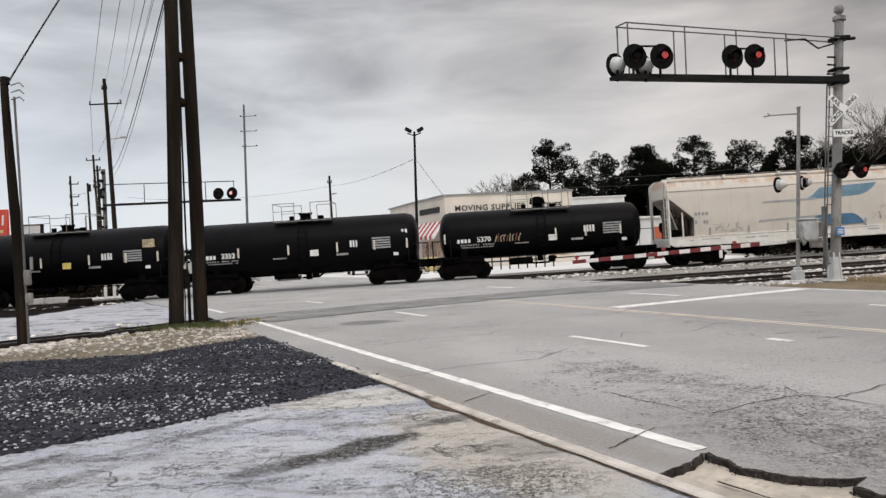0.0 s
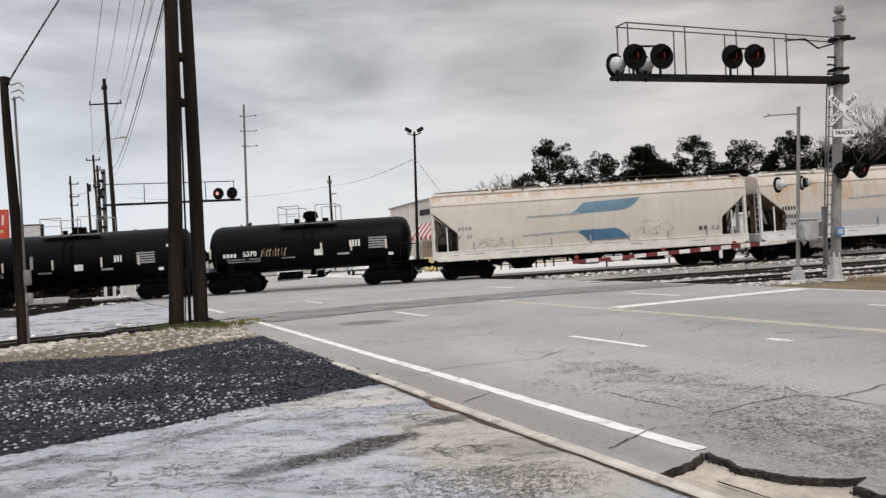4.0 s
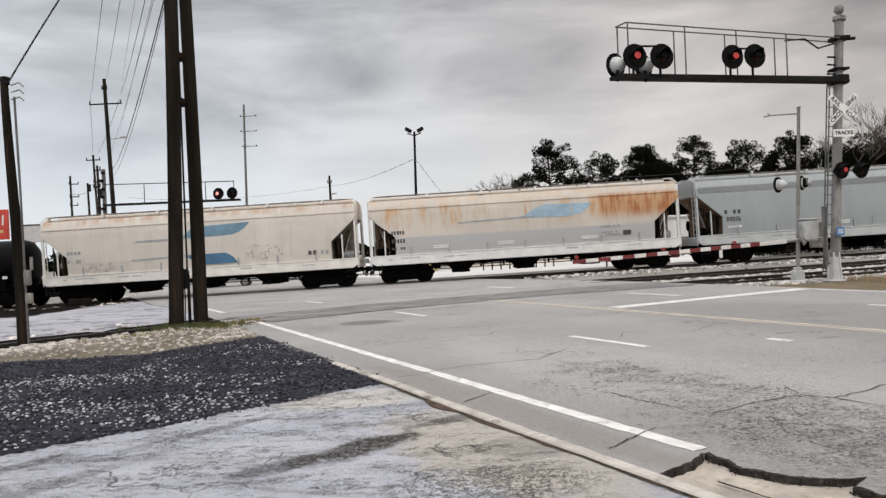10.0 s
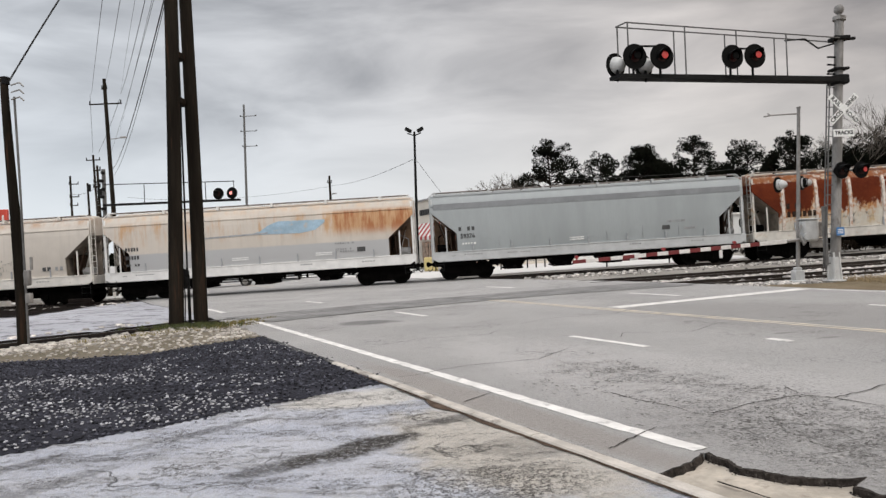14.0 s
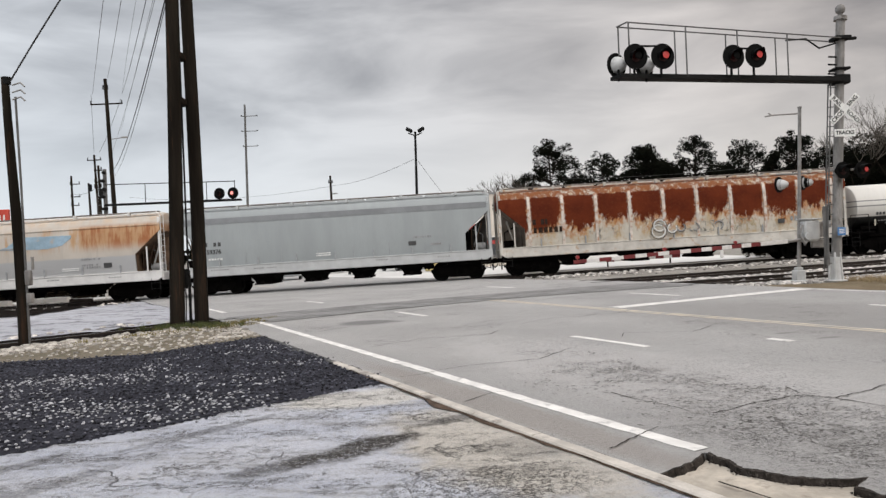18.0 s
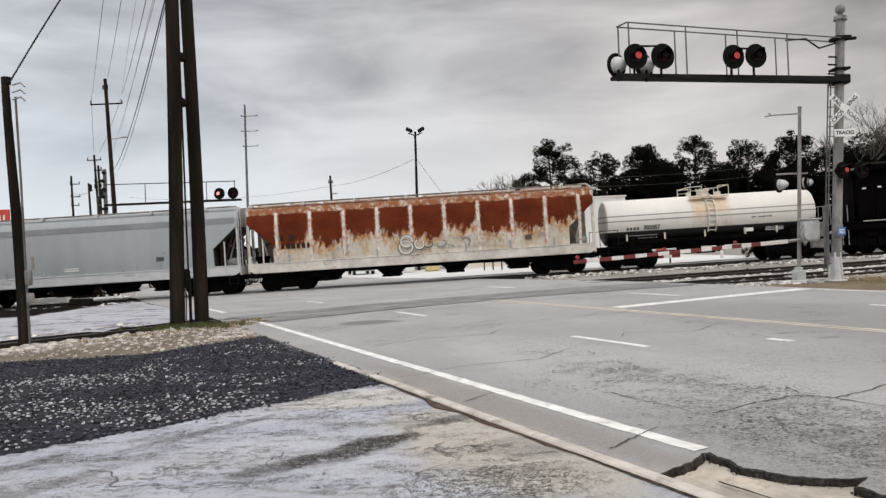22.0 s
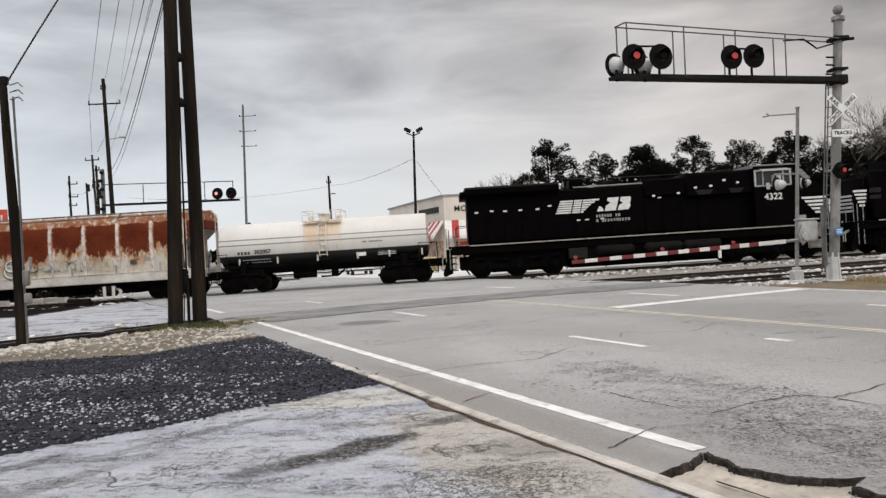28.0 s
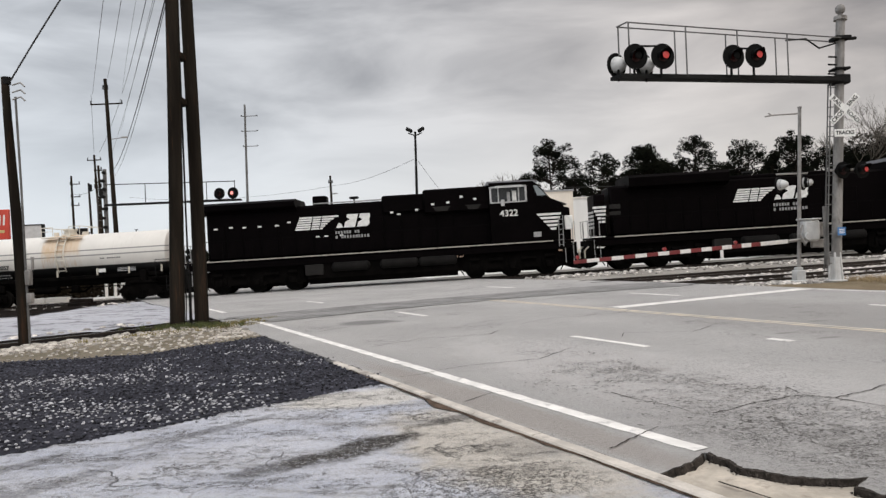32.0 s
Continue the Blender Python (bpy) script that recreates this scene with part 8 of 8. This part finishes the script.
def annex():
    th = thing("white_building", "long white metal building behind the lot", "building", (0, 0, 0))
    part("wall", Geo().box((16.8, 80, 3.3), (6.2, 6, 6.6), .03), WHITE_WALL, th)
    part("roof", Geo().box((16.8, 80, 6.64), (6.5, 6.3, .12), .02), AWN_WHITE, th)
    th2 = thing("white_building", "low white storage building with an orange-red door", "building", (0, 0, 0))
    part("wall", Geo().box((28.2, 79, 2.2), (16.4, 7, 3.9), .03), WHITE_WALL, th2)
    part("roof", Geo().prism([(75.2, 4.05), (82.6, 4.35), (82.6, 4.5), (75.2, 4.2)], "x", 19.9, 36.6), AWN_WHITE, th2)
    for i in range(6):
        x = 22.95 + 2.4 * i
        d = part("roller_door", Geo().box((x, 75.47, 1.75), (.75 if i == 0 else 1.9, .08, 2.7), .01), DOOR_RED if i == 0 else WHITE_WALL, th2, "orange-red door" if i == 0 else "white roller door")
        if i:
            for k in range(8):
                part("slat", Geo().box((x, 75.42, .55 + .33 * k), (1.86, .03, .03), .005), AWN_WHITE, d)
    return th


annex()


def parked_car(label, at, turn, paint, van=False):
    th = thing("car" if not van else "van", label, "car" if not van else "van", (*at, gz(*at) - .02), turn=(0, 0, turn))
    L, W = (4.5, 1.75) if not van else (5.2, 1.9)
    H = 1.45 if not van else 2.0
    if van:
        out = [(-L / 2, .35), (-L / 2, 1.7), (-L / 2 + .15, H), (L / 2 - 1.5, H), (L / 2 - .75, 1.15), (L / 2 - .05, .95), (L / 2, .35)]
    else:
        out = [(-L / 2, .35), (-L / 2 + .03, .85), (-L / 2 + .5, .92), (-L / 2 + 1.05, H - .05), (-.2, H), (.55, H - .1), (1.15, .95), (L / 2 - .15, .78), (L / 2, .4)]
    part("body", Geo().prism(out, "y", -W / 2, W / 2), paint, th)
    for s in (-1, 1):
        gl = [(-1.05, .95), (-.85, H - .12), (-.25, H - .08), (.45, H - .16), (.9, .95)] if not van else [(.2, 1.15), (.2, 1.75), (1.0, 1.75), (1.55, 1.15)]
        part("side_window", Geo().prism(gl, "y", s * (W / 2 - .01), s * (W / 2 + .012)), SHOP_GLASS, th)
        for x in (-L / 2 + .8, L / 2 - .85):
            w = part("wheel", Geo().cyl((x, s * (W / 2 - .2), .32), (x, s * (W / 2 + .02), .32), .32, n=20), TYRE, th)
            part("rim", Geo().cyl((x, s * (W / 2), .32), (x, s * (W / 2 + .03), .32), .19, n=14), GALV, w)
        part("headlight", Geo().box((L / 2 - .06, s * .6, .7), (.14, .35, .16), .03), AWN_WHITE, th)
        part("tail_light", Geo().box((-L / 2 + .03, s * .65, .78), (.1, .3, .2), .03), AWN_RED, th)
    part("windscreen", Geo().add([(.58, -.68, H - .12), (.58, .68, H - .12), (1.14, .72, .98), (1.14, -.72, .98), (.62, -.68, H - .1), (.62, .68, H - .1), (1.19, .72, .98), (1.19, -.72, .98)],
         [(0, 1, 2, 3), (4, 7, 6, 5), (0, 4, 5, 1), (2, 6, 7, 3), (1, 5, 6, 2), (0, 3, 7, 4)]) if not van else
         Geo().box((1.55, 0, 1.5), (.06, 1.5, .6), .01, Matrix.Rotation(radians(-50), 3, "Y")), SHOP_GLASS, th)
    part("bumper", Geo().box((L / 2, 0, .42), (.14, W * .95, .2), .05), GREY_LINE, th)
    return th


parked_car("white car parked on the pale lot", (-7.2, 61), -75, CAR_WHITE)
parked_car("white car parked on the lot near the street", (-12.6, 58), -80, CAR_WHITE)
parked_car("silver car parked beside the shop", (-15.4, 50), 10, CAR_SILVER)
parked_car("white van parked beyond the crossing", (-26.5, 60), 15, CAR_WHITE, True)
parked_car("silver car parked far down the lot", (-4.3, 66), -60, CAR_SILVER)


def lot_clutter():
    th = thing("cabinet", "yellow utility cabinet beside a pole on the lot", "cabinet", (-1.0, 57, gz(-1, 57)))
    part("body", Geo().box((0, 0, .55), (1.1, .7, 1.1), .04), YELLOW, th)
    part("door", Geo().box((0, -.36, .55), (.95, .03, .95), .01), YELLOW, th)
    th = thing("cabinet", "white electrical cabinet on the lot", "cabinet", (-2.85, 57, gz(-3, 57)))
    part("body", Geo().box((0, 0, .65), (.95, .6, 1.3), .04), WHITE_WALL, th)
    part("door", Geo().box((0, -.31, .65), (.8, .03, 1.1), .01), WHITE_WALL, th)
    # rail fence before the shop
    f = thing("fence", "low dark post fence in front of the shop", "fence", (2.8, 50, gz(5, 50)))
    for i in range(9):
        part("post", Geo().box((.62 * i, 0, .5), (.09, .09, 1.1), .015), DARK_STEEL, f)
    part("rail", Geo().box((2.5, 0, .95), (5.0, .06, .07), .01), GALV, f)
    part("rail", Geo().box((2.5, 0, .5), (5.0, .05, .05), .01), GALV, f)
    # bollards by the far street corner
    for i, (x, h) in enumerate(((-20.75, 1.0), (-20.2, .85), (-19.75, 1.1), (-19.35, .8), (-19.0, 1.2))):
        b = thing("bollard", "white pipe bollard beside the tracks", "bollard", (x, 43.4, gz(x, 43.4)), "bollards by the crossing")
        part("pipe", Geo().cyl((0, 0, 0), (0, 0, h), .09, n=14), AWN_WHITE, b)
        part("cap", Geo().turned([(h, .09), (h + .04, .07), (h + .06, .01)], "z", n=14), AWN_WHITE, b)
    # low white block in the yard and dark pallet
    for x, ln in ((-24.1, 1.1), (-22.85, 1.2), (-27.0, 2.6)):
        b = thing("concrete_block", "white concrete block lying beyond the main track", "concrete block", (x, 41.8, gz(x, 41.8) - .03), "blocks beyond the track")
        part("block", Geo().prism([(-.25, 0), (.25, 0), (.2, .3), (-.2, .3)], "x", -ln / 2, ln / 2), AWN_WHITE, b)
    b = thing("tie_pile", "short stack of dark used ties in the yard", "tie pile", (-18.0, 35.0, gz(-18.0, 35.0) - .03))
    for k in range(3):
        part("old_tie", Geo().box((.02 * k, -.25 + .25 * k, .1), (1.0, .22, .18), .02), TIE, b)
    part("old_tie", Geo().box((0, 0, .29), (1.1, .22, .18), .02), TIE, b)
    # striped barrier board beyond the tracks
    b = thing("barrier", "red and white striped barrier board beyond the tracks", "barrier", (9.3, 43, gz(11, 43)))
    for i in range(10):
        part("board", Geo().box((.25 + .5 * i, 0, .36 + .012 * i), (.49, .04, .26), .006), RED_BAND if i % 2 else WHITE_BAND, b)
    for x in (.6, 4.4):
        part("leg", Geo().box((x, .05, .2), (.08, .08, .5), .01), DARK_STEEL, b)
    # signs far left
    b = thing("shop_sign", "red shop sign with pale emblem on a post", "sign", (-28.4, 45, gz(-28, 45)))
    part("post", Geo().cyl((-.4, 0, 0), (-.4, 0, 4.2), .1, n=12), GALV, b)
    s = part("panel", Geo().box((-.4, 0, 5.0), (2.6, .25, 1.9), .03), RED_SIGN, b)
    for x, dz in ((.35, .2), (.62, .2)):
        part("emblem_bar", Geo().prism([(x - .06, 4.95), (x + .06, 4.95), (x + .1, 5.6), (x - .02, 5.6)], "y", -.15, -.13), AWN_WHITE, s)
    part("emblem_bar", Geo().box((.4, -.135, 4.55), (.5, .012, .18), .002), YELLOW, s)
    b = thing("sign_box", "white sign box on a post", "sign", (-28.8, 50, gz(-29, 50)))
    part("post", Geo().cyl((0, 0, 0), (0, 0, 4.2), .09, n=12), GALV, b)
    part("panel", Geo().box((-.05, 0, 4.6), (1.3, .3, 1.2), .03), PALE_PAINT, b)
    part("frame", Geo().box((.62, -.02, 4.6), (.07, .36, 1.26), .01).box((-.05, -.02, 5.22), (1.36, .36, .06), .01), DARK_STEEL, b)
    b = thing("transformer", "dark transformer box on a frame beside the poles", "transformer", (-27.5, 54, gz(-27, 54)))
    part("body", Geo().box((0, 0, 4.6), (.7, .6, .8), .04), DARK_STEEL, b)
    part("stand", Geo().cyl((0, 0, 0), (0, 0, 4.2), .09, n=10), DARK_STEEL, b)
    for x, h in ((-30, 5.0), (-26, 5.0), (-33, 4.7), (-24, 4.4)):
        b = thing("thin_post", "thin dark post on the far side of the street", "post", (x, 60, gz(x, 60)))
        part("post", Geo().cyl((0, 0, 0), (.05, 0, h), .05, .04, 8), DARK_STEEL, b)
        part("cap", Geo().box((.05, 0, h), (.3, .06, .06), .01), DARK_STEEL, b)


lot_clutter()


def far_shop():
    """A small white shop with a red canopy, far down the street."""
    th = thing("shop", "small white shop front with a faded red canopy and sign", "shop", (-11.7, 71, 0))
    part("wall", Geo().box((0, 1.5, 1.6), (3.4, 3, 3.2), .03), WHITE_WALL, th)
    part("canopy", Geo().prism([(-.9, 3.2), (.6, 3.75), (.6, 3.95), (-.9, 3.45)], "x", -1.75, 1.75), RED_FADED, th, "faded red canopy")
    for x in (-1.1, -.1, 1.0):
        part("post", Geo().box((x, -.8, 1.65), (.14, .14, 3.3), .02), DARK_STEEL, th)
    part("window", Geo().box((.45, -.02, 1.5), (.9, .06, 1.4), .01), SHOP_GLASS, th)
    part("door", Geo().box((-.6, -.02, 1.1), (.7, .06, 2.1), .01), PALE_PAINT, th)
    s = part("sign_panel", Geo().box((.02, -.4, 4.58), (2.0, .12, .8), .02), PALE_PAINT, th, "white sign panel with unreadable marks")
    rnd = random.Random(91)
    x = -.7
    while x < .75:
        w = rnd.uniform(.1, .2)
        part("mark", Geo().box((x + w / 2, -.47, 4.58), (w, .02, .26), .003), DECAL_GREY, s)
        x += w + .07


RED_FADED = mat("faded_red_canopy", (.52, .2, .18), .7, var=.2, scale=2, bump=.05)
far_shop()


# ---- trees ----
def clump_faces(rnd, centre, rad, n, size, vs, fs, squash=.75):
    """Small tufts scattered through a round clump, denser at its skin."""
    for _ in range(n):
        v = Vector((rnd.gauss(0, 1), rnd.gauss(0, 1), rnd.gauss(0, 1))).normalized() * rad * rnd.uniform(.35, 1.0) ** .6
        p = centre + Vector((v.x, v.y, v.z * squash))
        a = Vector((rnd.gauss(0, 1), rnd.gauss(0, 1), rnd.gauss(0, 1))).normalized()
        b = a.orthogonal().normalized()
        s = size * rnd.uniform(.6, 1.4)
        k = len(vs)
        vs += [p - a * s, p + b * s * .55, p + a * s, p - b * s * .55]
        fs.append((k, k + 1, k + 2, k + 3))


def limb(g, a, b, r0, r1, bend, rnd, n=4):
    pts = [a]
    for i in range(1, n + 1):
        t = i / n
        p = a.lerp(b, t) + Vector((rnd.gauss(0, bend), rnd.gauss(0, bend), rnd.gauss(0, bend)))
        pts.append(p)
    for i in range(n):
        g.cyl(pts[i], pts[i + 1], r0 + (r1 - r0) * i / n, r0 + (r1 - r0) * (i + 1) / n, 6, False)
    return pts


def pine(x, y, h, spread, seed, dense=1.0, low=.52, label="tall dark pine with an open, clumped crown"):
    rnd = random.Random(seed)
    th = thing("pine_tree", label, "tree", (x, y, gz(x, y) - .2), "trees behind the shops")
    g = Geo()
    trunk = limb(g, Vector((0, 0, 0)), Vector((rnd.uniform(-.5, .5), 0, h * .93)), .30, .07, .12, rnd, 7)
    vs, fs = [], []
    deep = h * (1 - low) * .5
    zc = h - deep * .92
    for i in range(int(46 * dense)):
        while True:
            d = Vector((rnd.gauss(0, 1), rnd.gauss(0, 1), rnd.gauss(0, 1))).normalized()
            if d.z > -.75:
                break
        r = rnd.uniform(.3, 1.0) ** .5
        w = spread * (1 - .3 * max(0, d.z)) * rnd.uniform(.8, 1.06)
        c = Vector((w * r * d.x, w * r * d.y, zc + deep * .92 * r * d.z))
        root = Vector((0, 0, max(h * .3, c.z - rnd.uniform(.4, 1.3))))
        limb(g, root, c, .08, .03, .12, rnd, 3)
        clump_faces(rnd, c, rnd.uniform(.6, 1.0), 105, .16, vs, fs, .85)
    part("trunk", g, BARK, th)
    me = bpy.data.meshes.new("crown")
    me.from_pydata(vs, [], fs)
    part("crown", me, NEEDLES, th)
    return th


for i, (x, h, sp, de, lo) in enumerate(((17.3, 18.6, 4.3, 1.2, .46), (12.9, 13.2, 2.6, .8, .5), (20.9, 13.0, 2.4, .8, .5), (24.9, 16.1, 3.2, 1.1, .45), (31.8, 17.0, 3.9, 2.8, .4),
                                         (35.6, 14.0, 2.2, .8, .5), (39.3, 18.2, 3.5, 1.15, .42), (43.8, 13.4, 2.4, .9, .5), (47.8, 17.2, 4.2, 1.2, .45), (51.5, 14.2, 2.4, .8, .5),
                                         (54.9, 17.7, 3.8, 1.6, .4), (59.5, 14.8, 3.2, 1.1, .4), (64.2, 15.2, 3.4, 1.8, .3), (72.2, 21.8, 4.4, 3.2, .22), (68.4, 16.8, 3.2, 2.0, .25))):
    far = 110 + (i * 37 % 9) - 4
    pine(x * far / 110, far, (h - .6) * (1 + .85 * (far / 110 - 1)), sp, 100 + i, de, lo)


def bare_tree(x, y, h, spread, seed, label):
    rnd = random.Random(seed)
    th = thing("bare_tree", label, "tree", (x, y, gz(x, y) - .2), "trees behind the shops")
    g = Geo()
    fork = Vector((0, 0, h * .32))
    limb(g, Vector((0, 0, 0)), fork, .22, .16, .05, rnd, 3)
    tw = Geo()

    def grow(p, d, ln, r, depth):
        q = p + d * ln
        (g if depth > 2 else tw).cyl(p, q, r, r * .65, 5, False)
        if depth == 0:
            return
        for _ in range(3 if depth > 1 else 4):
            nd = (d + Vector((rnd.gauss(0, .42), rnd.gauss(0, .42), rnd.gauss(.12, .25)))).normalized()
            grow(q, nd, ln * rnd.uniform(.6, .85), r * .6, depth - 1)
    for k in range(5):
        a = k * 1.256 + rnd.uniform(-.3, .3)
        d = Vector((math.cos(a) * spread, math.sin(a) * spread, 1)).normalized()
        grow(fork, d, h * .22, .11, 4)
    part("trunk", g, BARK, th)
    part("twig_crown", tw, TWIG, th, "fine bare twigs")
    return th


bare_tree(8.2, 106, 12.5, .5, 201, "bare winter tree with fine grey twigs")
bare_tree(11.5, 108, 13.0, .5, 202, "bare winter tree with fine grey twigs")
bare_tree(66.5, 104, 21.5, .55, 203, "large bare winter tree with a wide crown of twigs")
bare_tree(71, 106, 20.5, .5, 204, "large bare winter tree with a wide crown of twigs")
bare_tree(62.5, 107, 17.5, .5, 205, "bare winter tree with fine grey twigs")


def thicket():
    """Dark undergrowth that closes the gaps under the pines."""
    rnd = random.Random(77)
    vs, fs = [], []
    for i in range(150):
        x = 10 + 72 * i / 149
        top = 11.8 + 2.6 * noise.noise((x * .2, 3, 3)) if x > 28 else 8.5 + 1.5 * noise.noise((x * .3, 3, 3))
        top += 3.2 * smooth01((x - 62) / 6)
        for k in range(5):
            c = Vector((x + rnd.gauss(0, .4), 117 + rnd.gauss(0, 1), rnd.uniform(.2, 1) * top))
            clump_faces(rnd, c, 1.7, 90, .36, vs, fs, 1.0)
    me = bpy.data.meshes.new("undergrowth")
    me.from_pydata(vs, [], fs)
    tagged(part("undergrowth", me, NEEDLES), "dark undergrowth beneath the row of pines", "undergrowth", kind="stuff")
    # a far, low line of woods closes the horizon
    vs, fs = [], []
    for i in range(420):
        x = -420 + 840 * i / 419
        h = 5.5 + 2.5 * noise.noise((x * .02, 1, 8)) + 1.5 * noise.noise((x * .11, 4, 8))
        for k in range(2):
            clump_faces(rnd, Vector((x, 400 + rnd.gauss(0, 6), h * rnd.uniform(.2, 1))), 2.6, 16, 1.5, vs, fs, 1.0)
    me = bpy.data.meshes.new("far_woods")
    me.from_pydata(vs, [], fs)
    tagged(part("far_woods", me, NEEDLES), "low dark line of far woods", "woods", kind="stuff")


thicket()


def brush():
    """Low dark brush beyond the main track, right of the crossing."""
    rnd = random.Random(63)
    vs, fs = [], []
    for i in range(160):
        x = 18.9 + 34 * i / 159 + rnd.gauss(0, .15)
        h = 1.7 + .35 * noise.noise((x * .5, 2, 2))
        for k in range(2):
            clump_faces(rnd, Vector((x, 43.6 + rnd.gauss(0, .4), gz(x, 43.6) + h * (.25 + .45 * k))), .55, 60, .13, vs, fs, .8)
    me = bpy.data.meshes.new("brush")
    me.from_pydata(vs, [], fs)
    tagged(part("brush", me, BRUSH), "low dark brush beyond the tracks", "brush", kind="stuff")
    vs, fs = [], []
    for i in range(120):
        x = -40 + 18.3 * i / 119 + rnd.gauss(0, .12)
        h = 1.35 + .3 * noise.noise((x * .6, 6, 2))
        for k in range(2):
            clump_faces(rnd, Vector((x, 46.5 + rnd.gauss(0, .4), gz(x, 46.5) + h * (.25 + .45 * k))), .5, 50, .12, vs, fs, .8)
    me = bpy.data.meshes.new("brush")
    me.from_pydata(vs, [], fs)
    tagged(part("brush", me, BRUSH), "low dark brush along the far edge of the street", "brush", kind="stuff")


brush()


# ---- tufts of grass ----
VERGE = loose_material("dry_grass_verge", (.23, .185, .125), (.16, .125, .08), (.1, .08, .055), 1.0, 20)

def tufts(name, places, height, material, label, seed, blades=14):
    rnd = random.Random(seed)
    vs, fs = [], []
    for (x, y, z) in places:
        for _ in range(blades):
            a = rnd.uniform(0, 6.283)
            h = height * rnd.uniform(.4, 1.15)
            bx, by = x + rnd.gauss(0, .05), y + rnd.gauss(0, .05)
            lx, ly = rnd.gauss(0, .35) * h, rnd.gauss(0, .35) * h
            w = .006
            c, s = math.cos(a) * w, math.sin(a) * w
            k = len(vs)
            vs += [(bx - c, by - s, z), (bx + c, by + s, z), (bx + lx * .4 + c * .7, by + ly * .4 + s * .7, z + h * .6), (bx + lx * .4 - c * .7, by + ly * .4 - s * .7, z + h * .6), (bx + lx, by + ly, z + h)]
            fs += [(k, k + 1, k + 2, k + 3), (k + 3, k + 2, k + 4)]
    me = bpy.data.meshes.new(name)
    me.from_pydata(vs, [], fs)
    return tagged(part(name, me, material), label, "grass", kind="stuff")


rnd = random.Random(31)
tufts("pole_grass", [(-5.75 + rnd.gauss(0, .45), 15.9 + rnd.gauss(0, .25), .05) for _ in range(120)], .11, GREEN, "short green tufts round the foot of two poles", 1)
tufts("verge_grass", [(x, spur_y(x) - rnd.uniform(.7, 2.4), .05) for x in [-4.3 - abs(rnd.gauss(0, 1.3)) for _ in range(110)]], .06, GRASS, "dry yellow tufts along the gravel verge", 2)
STRAW = mat("straw_grass", (.34, .26, .15), .9, var=.4, scale=6, bump=0)
tufts("dry_grass", [(13.2 + abs(rnd.gauss(0, 1.6)), 22.6 + rnd.gauss(0, .8), ground_z(13.2, 22.6)) for _ in range(170)], .2, STRAW, "dry straw-coloured grass round the signal mast", 3)
clip_sheet("grass_verge", lambda x, y: road_place(x, y)[1] > 15.0 + .2 * noise.noise((x, y, 0)) and y < spur_y(x) - 2.2, 8, 40, 2, 26, .25, lambda x, y: ground_z(x, y) + .035 + .02 * noise.noise((x * 2, y * 2, 0)), VERGE,
           "dry brown grass verge beside the road", "verge")


# ---- all that moves: the train rolls left at a walking-to-cycling pace ----
ROLLED = [(0, 0), (1, 2.88), (2, 5.91), (3, 9.01), (3.5, 10.58), (4.5, 13.76), (5.5, 17), (6, 18.64), (7, 21.98), (8, 25.38), (9, 28.82),
          (10, 32.28), (11, 35.74), (12, 39.18), (13, 42.59), (14, 45.96), (14.5, 47.63), (15.5, 50.93), (16.5, 54.2), (17, 55.82), (18, 59.06),
          (19, 62.28), (20, 65.51), (21, 68.77), (22, 72.05), (23, 75.36), (24, 78.7), (25, 82.06), (25.5, 83.75), (26.5, 87.14), (27.5, 90.54),
          (28, 92.24), (29, 95.66), (30, 99.09), (31, 102.54), (32, 105.98)]


def rolled(t):
    for (t0, s0), (t1, s1) in zip(ROLLED, ROLLED[1:]):
        if t <= t1:
            return s0 + (s1 - s0) * (t - t0) / (t1 - t0)
    return ROLLED[-1][1]


def winks(lamp, first):
    """Rows for a lamp of a pair: bright, then turned away; the beat is about one and a half seconds."""
    p = lamp.location.copy()
    angle = 0 if first else 180
    rows = [(0, pose(p.x, p.y, p.z, 0, 0, angle))]
    k = 0
    while .53 + 1.505 * k < 32:
        for t in (.53 + 1.505 * k, 1.03 + 1.505 * k):
            if t > 31.8:
                continue
            for dt, turn in ((-2 / 30, 0), (-1 / 30, 60), (1 / 30, 120), (2 / 30, 180)):
                rows.append((t + dt, pose(p.x, p.y, p.z, 0, 0, angle + turn)))
            angle += 180
        k += 1
    rows.append((32, pose(p.x, p.y, p.z, 0, 0, angle)))
    return rows


def motions():
    for lamp, first in lamps:
        walk(lamp, winks(lamp, first))
    tilt = -math.degrees(math.atan(GRADE))
    for car, x0 in cars:
        walk(car, [(t, pose(x0 - s, TRACK_Y, -.06 + GRADE * (x0 - s) + .016, 0, tilt, 0)) for t, s in ROLLED])
    times = [i * .1 for i in range(321)]
    for w, r in wheelsets:
        p = w.location.copy()
        walk(w, [(t, pose(p.x, p.y, p.z, 0, -math.degrees(rolled(t) / r), 0)) for t in times])


motions()
